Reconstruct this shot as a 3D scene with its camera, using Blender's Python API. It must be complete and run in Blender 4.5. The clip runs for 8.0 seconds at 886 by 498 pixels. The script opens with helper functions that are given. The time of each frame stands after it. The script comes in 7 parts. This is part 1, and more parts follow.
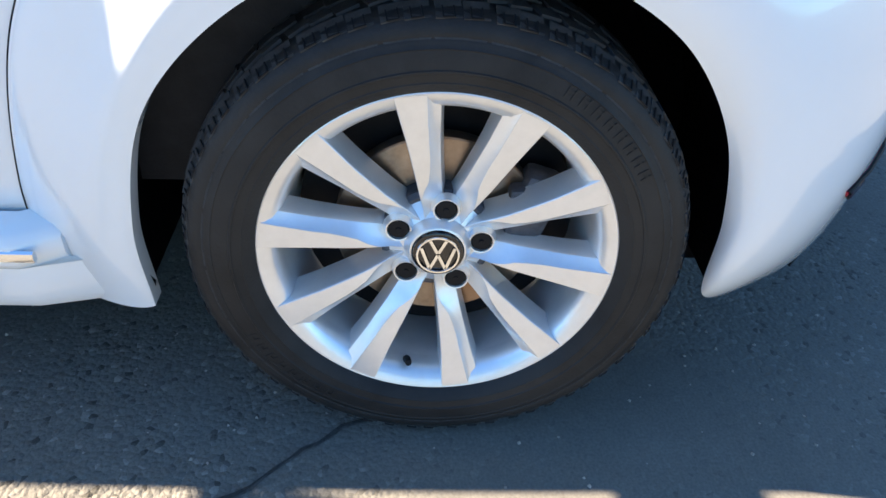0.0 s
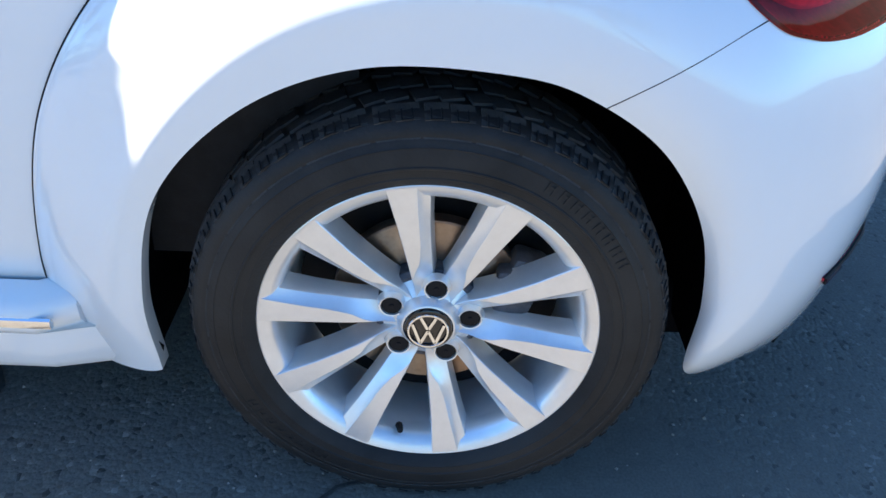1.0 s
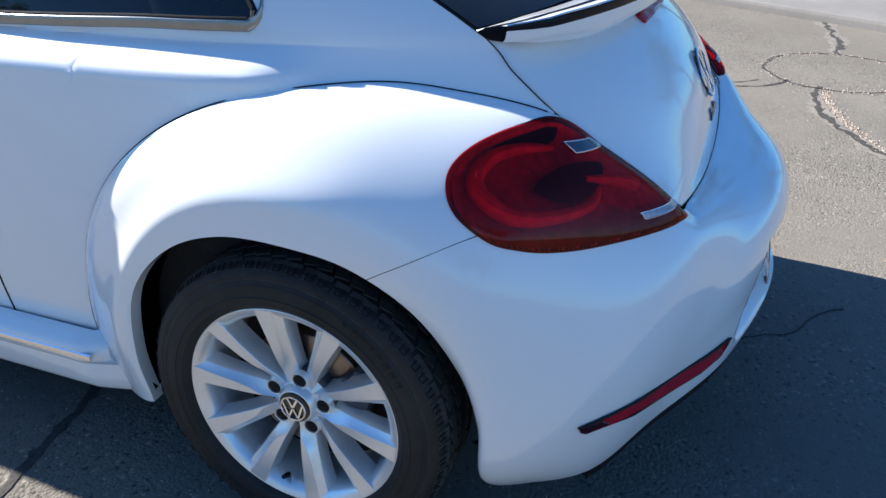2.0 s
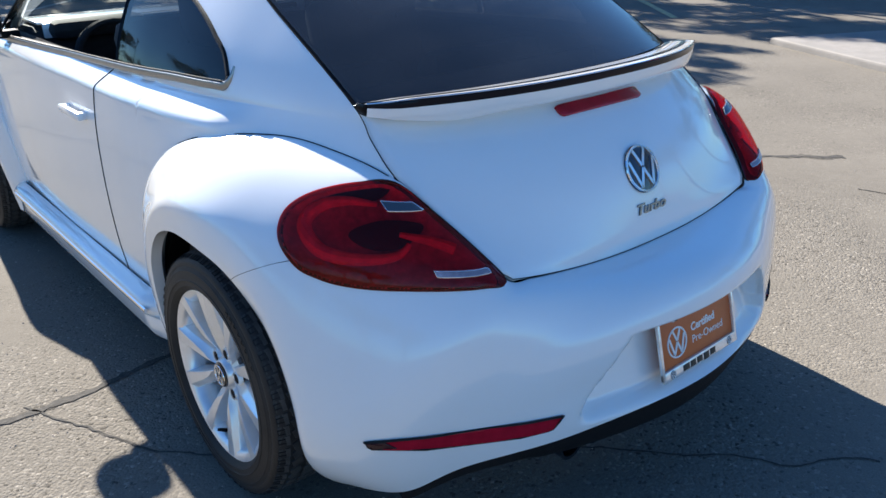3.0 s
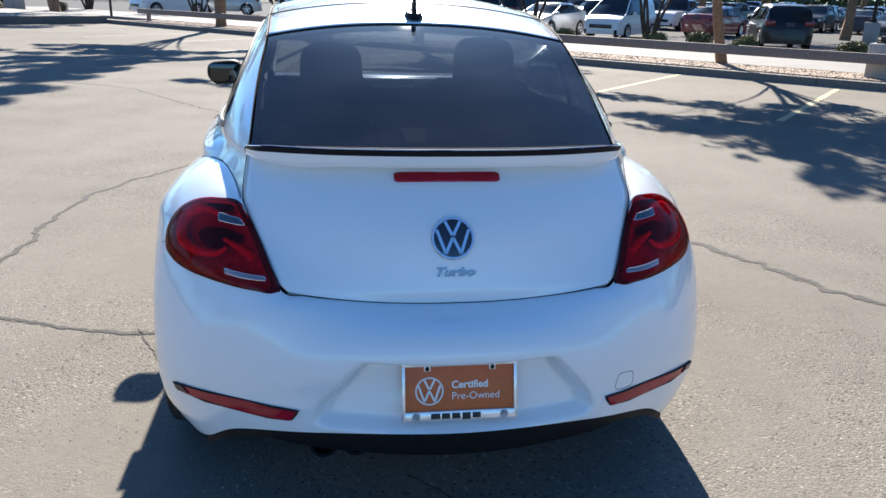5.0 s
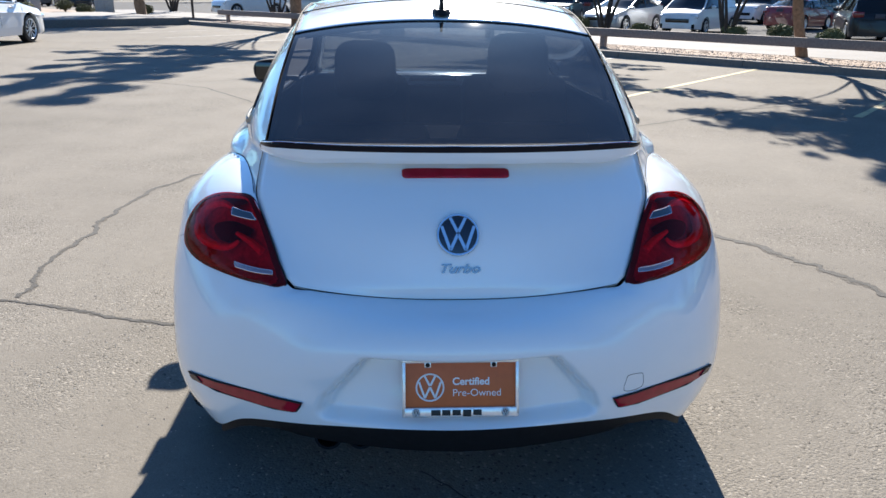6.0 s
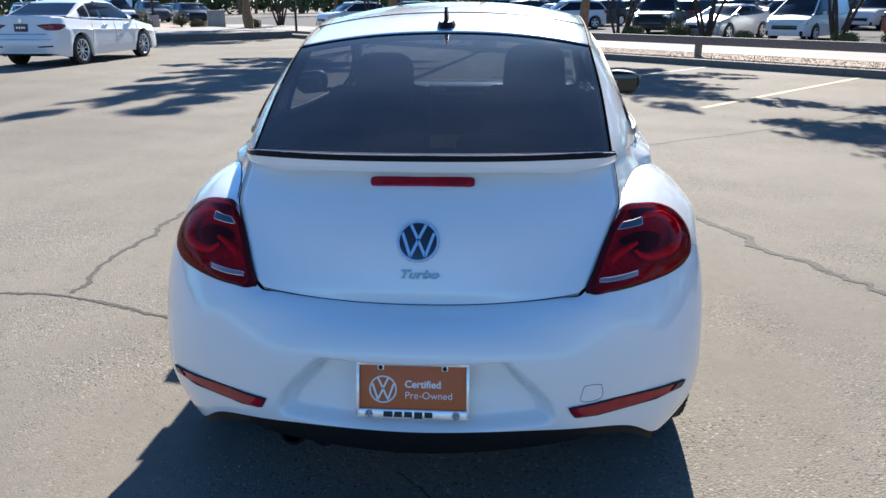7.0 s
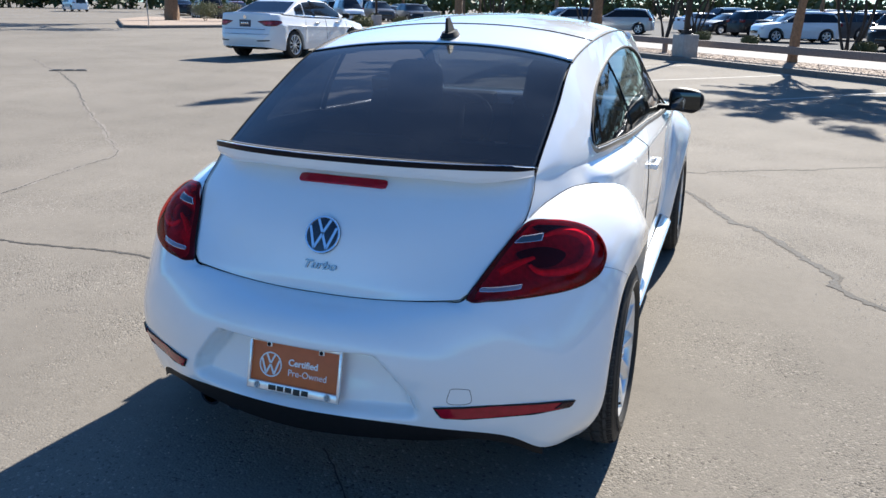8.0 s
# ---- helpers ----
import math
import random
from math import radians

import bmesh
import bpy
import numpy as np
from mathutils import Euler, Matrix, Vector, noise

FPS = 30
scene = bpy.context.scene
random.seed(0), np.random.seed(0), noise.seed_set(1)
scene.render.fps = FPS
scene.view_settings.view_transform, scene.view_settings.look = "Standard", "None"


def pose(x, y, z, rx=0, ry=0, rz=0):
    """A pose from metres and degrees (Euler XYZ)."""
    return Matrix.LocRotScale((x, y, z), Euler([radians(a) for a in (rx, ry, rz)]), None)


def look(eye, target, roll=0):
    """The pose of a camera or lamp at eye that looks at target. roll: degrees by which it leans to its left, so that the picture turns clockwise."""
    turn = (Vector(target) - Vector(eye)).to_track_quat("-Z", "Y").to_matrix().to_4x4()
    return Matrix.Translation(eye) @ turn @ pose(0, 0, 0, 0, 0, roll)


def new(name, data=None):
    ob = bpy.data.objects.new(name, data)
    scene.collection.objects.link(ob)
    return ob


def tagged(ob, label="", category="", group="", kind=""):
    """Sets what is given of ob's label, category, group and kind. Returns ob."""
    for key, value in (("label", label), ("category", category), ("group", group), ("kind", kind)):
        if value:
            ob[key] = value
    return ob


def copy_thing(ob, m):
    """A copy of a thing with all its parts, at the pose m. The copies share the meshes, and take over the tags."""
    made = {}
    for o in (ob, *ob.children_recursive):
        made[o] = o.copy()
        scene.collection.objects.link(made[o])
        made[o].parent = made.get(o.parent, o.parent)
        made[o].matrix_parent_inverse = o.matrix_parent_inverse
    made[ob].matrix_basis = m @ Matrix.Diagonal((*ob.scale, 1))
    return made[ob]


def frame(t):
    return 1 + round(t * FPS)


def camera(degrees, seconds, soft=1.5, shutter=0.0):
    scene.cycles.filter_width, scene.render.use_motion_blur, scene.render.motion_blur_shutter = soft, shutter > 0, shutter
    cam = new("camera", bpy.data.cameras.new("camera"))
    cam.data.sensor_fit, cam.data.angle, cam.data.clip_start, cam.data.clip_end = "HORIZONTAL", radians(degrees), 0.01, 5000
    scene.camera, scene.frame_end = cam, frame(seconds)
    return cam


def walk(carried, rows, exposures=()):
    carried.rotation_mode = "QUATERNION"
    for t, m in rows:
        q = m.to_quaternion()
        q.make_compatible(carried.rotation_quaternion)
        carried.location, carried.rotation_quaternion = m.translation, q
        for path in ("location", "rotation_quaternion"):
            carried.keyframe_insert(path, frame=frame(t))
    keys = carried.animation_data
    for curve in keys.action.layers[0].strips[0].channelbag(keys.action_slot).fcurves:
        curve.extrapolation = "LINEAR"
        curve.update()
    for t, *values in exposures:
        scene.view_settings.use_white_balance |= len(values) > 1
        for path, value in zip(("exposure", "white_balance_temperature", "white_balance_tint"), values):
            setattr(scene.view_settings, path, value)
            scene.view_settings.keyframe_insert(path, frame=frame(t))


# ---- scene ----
cam = camera(58.84, 8.0)
PATH = [
    (0.0, pose(-1.657, 0.036, 0.944, 53.10, -2.23, -91.33)),
    (0.5, pose(-1.622, 0.043, 0.923, 53.21, -3.04, -91.35)),
    (1.0, pose(-1.669, -0.001, 1.029, 55.39, -2.35, -89.34)),
    (1.5, pose(-1.842, -0.318, 1.266, 59.56, -1.33, -81.69)),
    (2.0, pose(-1.870, -0.719, 1.345, 61.43, 0.30, -68.69)),
    (2.2, pose(-1.801, -0.896, 1.385, 61.45, 1.26, -63.41)),
    (3.3, pose(-1.365, -1.969, 1.427, 68.47, 0.23, -32.10)),
    (3.5, pose(-1.229, -2.133, 1.434, 69.41, -0.22, -26.92)),
    (4.0, pose(-0.887, -2.488, 1.439, 71.19, -0.49, -16.23)),
    (4.5, pose(-0.538, -2.606, 1.450, 72.33, -1.09, -10.73)),
    (4.7, pose(-0.443, -2.642, 1.473, 72.23, -1.36, -9.73)),
    (6.0, pose(-0.145, -2.674, 1.472, 71.78, -0.56, -2.74)),
    (6.5, pose(-0.071, -2.657, 1.472, 72.02, 0.24, -1.22)),
    (7.0, pose(0.241, -2.721, 1.480, 72.49, 0.43, 4.56)),
    (7.5, pose(0.661, -2.747, 1.485, 72.23, -0.31, 13.04)),
    (8.0, pose(1.126, -2.655, 1.512, 72.71, -1.00, 20.31)),
]
walk(cam, PATH, exposures=[(0,2.60,7350,10),(0.6,2.64,7350,11),(1.0,2.42,6750,10),(1.5,1.75,6200,9),(2.2,1.54,6100,9),(3.3,1.70,6450,10),(6,1.62,6400,10),(8,1.53,6300,10)])
# world, sun
SUN_AZ, SUN_EL = radians(6.6), radians(33.0)
world = bpy.data.worlds.new("sky")
scene.world = world
world.use_nodes = True
wn = world.node_tree
sky = wn.nodes.new("ShaderNodeTexSky")
sky.sky_type = "NISHITA"
sky.sun_disc = False
sky.sun_elevation, sky.sun_rotation = SUN_EL, SUN_AZ
sky.air_density, sky.dust_density, sky.ozone_density = 1.0, 0.3, 3.0
wn.nodes["Background"].inputs["Strength"].default_value = 0.052
tint = wn.nodes.new("ShaderNodeMix")
tint.data_type, tint.blend_type = "RGBA", "MULTIPLY"
tint.inputs["Factor"].default_value = 1.0
tint.inputs["B"].default_value = (0.58, 0.96, 1.33, 1)
wn.links.new(sky.outputs[0], tint.inputs["A"])
wn.links.new(tint.outputs["Result"], wn.nodes["Background"].inputs["Color"])
sun = new("sun", bpy.data.lights.new("sun", "SUN"))
sun.data.energy, sun.data.angle, sun.data.color = 5.0, radians(0.53), (1.0, 0.935, 0.84)
sun_dir = Vector((math.sin(SUN_AZ) * math.cos(SUN_EL), math.cos(SUN_AZ) * math.cos(SUN_EL), math.sin(SUN_EL)))
sun.matrix_world = look(sun_dir * 40, (0, 0, 0))


# ---------- materials ----------
def mat(name, color, rough=0.5, metal=0.0, coat=0.0, spec=0.5, scale=0.0, vary=0.0, bump=0.0, bump_scale=None, stain=None, stain_scale=1.0, random_tint=0.0, transmission=0.0, alpha=1.0, ior=1.45, sheen=0.0):
    """A principled material with two scales of variation and fine relief."""
    m = bpy.data.materials.new(name)
    m.use_nodes = True
    nt, N = m.node_tree, m.node_tree.nodes
    p = N["Principled BSDF"]
    L = nt.links.new
    p.inputs["Base Color"].default_value = (*color, 1)
    p.inputs["Roughness"].default_value = rough
    p.inputs["Metallic"].default_value = metal
    p.inputs["Coat Weight"].default_value = coat
    p.inputs["Coat Roughness"].default_value = 0.03
    p.inputs["Specular IOR Level"].default_value = spec
    p.inputs["Transmission Weight"].default_value = transmission
    p.inputs["IOR"].default_value = ior
    p.inputs["Alpha"].default_value = alpha
    tc = N.new("ShaderNodeTexCoord")
    out = None
    if scale and vary:
        n1 = N.new("ShaderNodeTexNoise")
        n1.inputs["Scale"].default_value, n1.inputs["Detail"].default_value, n1.inputs["Roughness"].default_value = scale, 6, 0.65
        L(tc.outputs["Object"], n1.inputs["Vector"])
        n2 = N.new("ShaderNodeTexNoise")
        n2.inputs["Scale"].default_value, n2.inputs["Detail"].default_value = scale * 0.07 * stain_scale, 4
        L(tc.outputs["Object"], n2.inputs["Vector"])
        r1 = N.new("ShaderNodeMapRange")
        r1.inputs["From Min"].default_value, r1.inputs["From Max"].default_value = 0.3, 0.7
        r1.inputs["To Min"].default_value, r1.inputs["To Max"].default_value = 1 - vary, 1 + vary
        L(n1.outputs["Fac"], r1.inputs["Value"])
        mul = N.new("ShaderNodeMix")
        mul.data_type, mul.blend_type = "RGBA", "MULTIPLY"
        mul.inputs["Factor"].default_value = 1
        mul.inputs["A"].default_value = (*color, 1)
        L(r1.outputs[0], mul.inputs["B"])
        out = mul.outputs["Result"]
        if stain:
            r2 = N.new("ShaderNodeMapRange")
            r2.inputs["From Min"].default_value, r2.inputs["From Max"].default_value = 0.42, 0.72
            L(n2.outputs["Fac"], r2.inputs["Value"])
            mx = N.new("ShaderNodeMix")
            mx.data_type = "RGBA"
            L(r2.outputs[0], mx.inputs["Factor"])
            L(out, mx.inputs["A"])
            mx.inputs["B"].default_value = (*stain, 1)
            out = mx.outputs["Result"]
    if random_tint:
        oi = N.new("ShaderNodeObjectInfo")
        r3 = N.new("ShaderNodeMapRange")
        r3.inputs["To Min"].default_value, r3.inputs["To Max"].default_value = 1 - random_tint, 1 + random_tint
        L(oi.outputs["Random"], r3.inputs["Value"])
        m3 = N.new("ShaderNodeMix")
        m3.data_type, m3.blend_type = "RGBA", "MULTIPLY"
        m3.inputs["Factor"].default_value = 1
        m3.inputs["A"].default_value = (*color, 1)
        if out:
            L(out, m3.inputs["A"])
        L(r3.outputs[0], m3.inputs["B"])
        out = m3.outputs["Result"]
    if out:
        L(out, p.inputs["Base Color"])
    if bump:
        nb = N.new("ShaderNodeTexNoise")
        nb.inputs["Scale"].default_value, nb.inputs["Detail"].default_value = bump_scale or scale * 2, 5
        L(tc.outputs["Object"], nb.inputs["Vector"])
        b = N.new("ShaderNodeBump")
        b.inputs["Strength"].default_value, b.inputs["Distance"].default_value = 1.0, bump
        L(nb.outputs["Fac"], b.inputs["Height"])
        L(b.outputs[0], p.inputs["Normal"])
    return m


def tinted_glass(name, tint, amount, gloss=0.92):
    """A thin tinted pane: what passes is dyed, the rest mirrors by Fresnel."""
    m = bpy.data.materials.new(name)
    m.use_nodes = True
    nt = m.node_tree
    nt.nodes.clear()
    o = nt.nodes.new("ShaderNodeOutputMaterial")
    t = nt.nodes.new("ShaderNodeBsdfTransparent")
    t.inputs["Color"].default_value = (*tint, 1)
    g = nt.nodes.new("ShaderNodeBsdfGlossy")
    g.inputs["Roughness"].default_value = 0.02
    lw = nt.nodes.new("ShaderNodeLayerWeight")
    lw.inputs["Blend"].default_value = 0.5
    pw = nt.nodes.new("ShaderNodeMath")
    pw.operation = "POWER"
    pw.inputs[1].default_value = 5.0
    f = nt.nodes.new("ShaderNodeMath")
    f.operation = "MULTIPLY_ADD"
    f.inputs[1].default_value, f.inputs[2].default_value = gloss, 0.076 * gloss
    nt.links.new(lw.outputs["Facing"], pw.inputs[0])
    nt.links.new(pw.outputs[0], f.inputs[0])
    mx = nt.nodes.new("ShaderNodeMixShader")
    nt.links.new(f.outputs[0], mx.inputs[0])
    nt.links.new(t.outputs[0], mx.inputs[1])
    nt.links.new(g.outputs[0], mx.inputs[2])
    if amount:  # a film of dust on the pane
        d = nt.nodes.new("ShaderNodeBsdfDiffuse")
        d.inputs["Color"].default_value = (0.42, 0.42, 0.42, 1)
        nz = nt.nodes.new("ShaderNodeTexNoise")
        nz.inputs["Scale"].default_value, nz.inputs["Detail"].default_value = 5.0, 5
        mr = nt.nodes.new("ShaderNodeMapRange")
        mr.inputs["From Min"].default_value, mr.inputs["From Max"].default_value = 0.3, 0.7
        mr.inputs["To Min"].default_value, mr.inputs["To Max"].default_value = amount * 0.7, amount * 1.3
        m2 = nt.nodes.new("ShaderNodeMixShader")
        nt.links.new(nz.outputs["Fac"], mr.inputs["Value"])
        nt.links.new(mr.outputs[0], m2.inputs[0])
        nt.links.new(mx.outputs[0], m2.inputs[1])
        nt.links.new(d.outputs[0], m2.inputs[2])
        mx = m2
    nt.links.new(mx.outputs[0], o.inputs["Surface"])
    return m


PAINT = mat("white_car_paint", (0.81, 0.82, 0.82), 0.22, coat=1.0, scale=3, vary=0.015)
PAINT.node_tree.nodes["Principled BSDF"].inputs["Coat IOR"].default_value = 1.5
PAINT.node_tree.nodes["Principled BSDF"].inputs["Coat Roughness"].default_value = 0.03
BLACK = mat("black_plastic", (0.008, 0.008, 0.009), 0.6, spec=0.25, scale=60, vary=0.25, bump=0.0004, bump_scale=400)
GLOSS_BLACK = mat("gloss_black", (0.008, 0.008, 0.01), 0.08, coat=0.6)
STRIP_BLACK = mat("dark_strip", (0.004, 0.006, 0.012), 0.16, spec=0.16)
SATIN_BLACK = mat("satin_black", (0.003, 0.004, 0.007), 0.2, spec=0.08)
GAP = mat("gap_black", (0.006, 0.006, 0.007), 0.8)
LINER = mat("wheel_liner_felt", (0.004, 0.004, 0.0045), 0.95, spec=0.05, scale=40, vary=0.4, bump=0.002, bump_scale=120)
# Tread greyer than the side wall, lightened for light bounced into the arch.
TREAD = mat("lightened_tread", (0.040, 0.039, 0.038), 0.75, scale=40, vary=0.4, bump=0.0006, bump_scale=220)
RUBBER = mat("tyre_rubber", (0.0165, 0.0163, 0.0163), 0.56, spec=0.3, scale=18, vary=0.35, bump=0.0006, bump_scale=220, stain=(0.03, 0.028, 0.026), stain_scale=4)
ALLOY = mat("silver_alloy", (0.82, 0.82, 0.81), 0.30, metal=0.62, scale=25, vary=0.05)
# Coloured dark in place of the dark surroundings the mirror would show.
MIRROR = mat("mirror_darkened", (0.06, 0.066, 0.072), 0.02, metal=1.0)
TRIM = mat("brushed_trim", (0.30, 0.30, 0.295), 0.28, metal=0.9, scale=40, vary=0.08)
CHROME = mat("chrome", (0.85, 0.86, 0.88), 0.06, metal=1.0)
STEEL = mat("brake_disc_steel", (0.33, 0.275, 0.225), 0.35, metal=0.9, scale=30, vary=0.3, stain=(0.30, 0.18, 0.11), stain_scale=3)
IRON = mat("cast_iron", (0.10, 0.10, 0.11), 0.6, metal=0.4, scale=40, vary=0.4, bump=0.001, bump_scale=150)
# Some of its dust film stands in for sky haze mirrored by the pane.
PRIVACY = tinted_glass("privacy_glass", (0.135, 0.15, 0.178), 0.045)
QUARTER = tinted_glass("quarter_glass", (0.16, 0.175, 0.19), 0.01, 0.72)
DOOR_GLASS = tinted_glass("door_glass", (0.27, 0.30, 0.30), 0.01, 0.72)
CLEAR = tinted_glass("clear_glass", (0.72, 0.78, 0.76), 0.01)
CABIN = mat("cabin_black", (0.02, 0.02, 0.022), 0.75, scale=30, vary=0.3, bump=0.0008, bump_scale=260)
CABIN_GREY = mat("cabin_grey", (0.12, 0.12, 0.12), 0.8, scale=30, vary=0.15)
LENS_RED = mat("red_lens", (0.34, 0.006, 0.022), 0.10, coat=0.3, spec=0.3, scale=30, vary=0.2)
LENS_DARK = mat("dark_red_lens", (0.10, 0.003, 0.010), 0.12, spec=0.3, coat=0.35)
for m_ in (PRIVACY, CLEAR):
    m_.use_backface_culling = False


# ---------- mesh helpers ----------
def spline(keys, vals, q):
    """Smooth curve through vals (n, k) at keys, taken at q: cubic with bounded slopes."""
    keys, q = np.asarray(keys, float), np.atleast_1d(np.asarray(q, float))
    v = np.asarray(vals, float)
    v = v[:, None] if v.ndim == 1 else v
    h = np.diff(keys)[:, None]
    d = np.diff(v, axis=0) / h
    m = np.zeros_like(v)
    m[0], m[-1] = d[0], d[-1]
    if len(keys) > 2:
        m[1:-1] = (d[:-1] * h[1:] + d[1:] * h[:-1]) / (h[1:] + h[:-1])
    i = np.clip(np.searchsorted(keys, q, side="right") - 1, 0, len(keys) - 2)
    hh = h[i]
    t = ((q - keys[i])[:, None]) / hh
    r = (2 * t**3 - 3 * t**2 + 1) * v[i] + (t**3 - 2 * t**2 + t) * hh * m[i] + (-2 * t**3 + 3 * t**2) * v[i + 1] + (t**3 - t**2) * hh * m[i + 1]
    return r


def smooth(me, angle=35):
    me.polygons.foreach_set("use_smooth", [True] * len(me.polygons))
    me.set_sharp_from_angle(angle=radians(angle))


def mesh_from(name, verts, faces, material, angle=35):
    me = bpy.data.meshes.new(name)
    me.from_pydata([tuple(map(float, v)) for v in verts], [], faces)
    me.materials.append(material)
    bm = bmesh.new()
    bm.from_mesh(me)
    bmesh.ops.remove_doubles(bm, verts=bm.verts, dist=1e-5)
    bmesh.ops.recalc_face_normals(bm, faces=bm.faces)
    bm.to_mesh(me)
    bm.free()
    smooth(me, angle)
    return me


def part(name, me, parent=None, label="", m=None):
    ob = new(name, me)
    if parent:
        ob.parent = parent
    if m is not None:
        ob.matrix_basis = m
    if label:
        ob["label"] = label
    return ob


def bpart(name, bm, material, parent=None, label="", m=None, angle=35):
    me = bpy.data.meshes.new(name)
    bm.to_mesh(me)
    bm.free()
    me.materials.append(material)
    smooth(me, angle)
    return part(name, me, parent, label, m)


def thing(name, label, category, group="", m=None, kind=""):
    ob = new(name)
    if m is not None:
        ob.matrix_basis = m
    return tagged(ob, label, category, group, kind)


def grid_faces(n, m, close_n=False, close_m=False):
    f = []
    for i in range(n if close_n else n - 1):
        for j in range(m if close_m else m - 1):
            a, b = i * m + j, i * m + (j + 1) % m
            c, d = ((i + 1) % n) * m + (j + 1) % m, ((i + 1) % n) * m + j
            f.append((a, b, c, d))
    return f


def sheet(name, P, material, parent, label="", thick=0.0, close_m=False, angle=35, keep=None):
    """A panel from a grid of places P (n, m, 3)."""
    n, m = P.shape[:2]
    f = grid_faces(n, m, close_m=close_m)
    if keep is not None:
        f = [q for q in f if keep(P.reshape(-1, 3)[list(q)].mean(0))]
    me = mesh_from(name, P.reshape(-1, 3), f, material, angle)
    ob = part(name, me, parent, label)
    if thick:
        s = ob.modifiers.new("thick", "SOLIDIFY")
        s.thickness, s.offset = abs(thick), (-1 if thick > 0 else 1)
    return ob


def tube(name, pts, r, material, parent, label="", closed=False, n=8, squash=(1, 1)):
    """A round bar along places."""
    pts = np.asarray(pts, float)
    k = len(pts)
    verts = []
    up = Vector((0, 0, 1))
    for i in range(k):
        a, b = pts[(i - 1) % k if closed else max(i - 1, 0)], pts[(i + 1) % k if closed else min(i + 1, k - 1)]
        t = Vector(b - a).normalized()
        s = t.cross(up)
        if s.length < 1e-3:
            s = t.cross(Vector((1, 0, 0)))
        s.normalize()
        w = s.cross(t)
        rr = r[i] if np.ndim(r) else r
        for j in range(n):
            an = 2 * math.pi * j / n
            verts.append(Vector(pts[i]) + s * (rr * squash[0] * math.cos(an)) + w * (rr * squash[1] * math.sin(an)))
    f = grid_faces(k, n, close_n=closed, close_m=True)
    if not closed:
        f += [tuple(range(n)), tuple(range((k - 1) * n, k * n))]
    return part(name, mesh_from(name, verts, f, material), parent, label)


def box_bm(bm, size, at=(0, 0, 0), bevel=0.0, rot=None):
    r = bmesh.ops.create_cube(bm, size=1.0, matrix=Matrix.Translation(at) @ (rot or Matrix()) @ Matrix.Diagonal((*size, 1)))
    if bevel:
        es = list({e for v in r["verts"] for e in v.link_edges})
        bmesh.ops.bevel(bm, geom=es, offset=bevel, segments=2, affect="EDGES", profile=0.5)
    return r


def box(name, size, at, material, parent=None, label="", bevel=0.0, rot=None):
    bm = bmesh.new()
    box_bm(bm, size, (0, 0, 0), bevel)
    return bpart(name, bm, material, parent, label, Matrix.Translation(at) @ (rot or Matrix()))


def revolve(name, prof, material, parent=None, label="", n=64, axis="X", m=None, angle=35):
    """Turn a profile of (radius, along) round an axis."""
    verts = []
    for i in range(n):
        a = 2 * math.pi * i / n
        for r, x in prof:
            verts.append((x, r * math.cos(a), r * math.sin(a)) if axis == "X" else (r * math.cos(a), r * math.sin(a), x))
    return part(name, mesh_from(name, verts, grid_faces(n, len(prof), close_n=True), material, angle), parent, label, m)


def bvh_of(*obs):
    from mathutils.bvhtree import BVHTree
    V, F = [], []
    for o in obs:
        base = len(V)
        V += [o.matrix_world @ v.co for v in o.data.vertices]
        F += [[base + i for i in p.vertices] for p in o.data.polygons]
    return BVHTree.FromPolygons(V, F)


def laid(name, outline, way, tree, material, parent, label="", lift=0.004, dome=0.0, rings=8, edge=0.0):
    """A patch with the given outline (places), laid on a surface along way and lifted off it, with a rim that goes down to it."""
    way = Vector(way).normalized()
    out = np.asarray(outline, float)
    c = out.mean(0)
    n = len(out)
    verts = []
    for k in range(rings + 1):
        s = k / rings
        for p in out:
            q = Vector(c + (p - c) * (1 - s))
            hit, nor, _, _ = tree.ray_cast(q - way * 0.6, way)
            if hit is None:
                hit, nor, _, _ = tree.find_nearest(q)
            if nor.dot(way) > 0:
                nor = -nor
            if k == 0:
                verts.append(hit - nor * 0.004)
                verts.append(hit + nor * lift * 0.75)
                verts.append(hit + nor * lift + (Vector(c) - hit).normalized() * lift * 0.4)
            else:
                verts.append(hit + nor * (lift + dome * (1 - (1 - s) ** 2) ** 0.8))
    V = []
    for j in range(3):
        V += verts[j:3 * n:3]
    V += verts[3 * n:]
    f = grid_faces(3 + rings, n, close_m=True)
    return part(name, mesh_from(name, V, f, material, 50), parent, label)


# ---------- the car ----------
car = thing("car", "white two-door hatchback with domed roof and round wheel arches", "car")

# centre line (y, z) and edge line (x, y, z) of the strip that runs from lid over roof to bonnet
STRIP_C = [(-.677, .668), (-.668, .72), (-.628, .838), (-.565, .92), (-.487, .985), (-.41, 1.04), (-.05, 1.215), (.377, 1.362), (.75, 1.44), (1.2, 1.476), (1.65, 1.45), (2.02, 1.28), (2.40, .995), (2.75, .915), (3.1, .81), (3.34, .65)]
STRIP_E = [(.450, -.648, .700), (.487, -.612, .735), (.545, -.495, .835), (.577, -.42, .90), (.578, -.345, .962), (.570, -.27, 1.027), (.562, .02, 1.185), (.545, .30, 1.315), (.555, .70, 1.385), (.565, 1.2, 1.41), (.565, 1.58, 1.375), (.60, 1.88, 1.23), (.665, 2.22, .97), (.62, 2.6, .875), (.52, 3.0, .75), (.42, 3.28, .60)]
U = np.arange(len(STRIP_C))


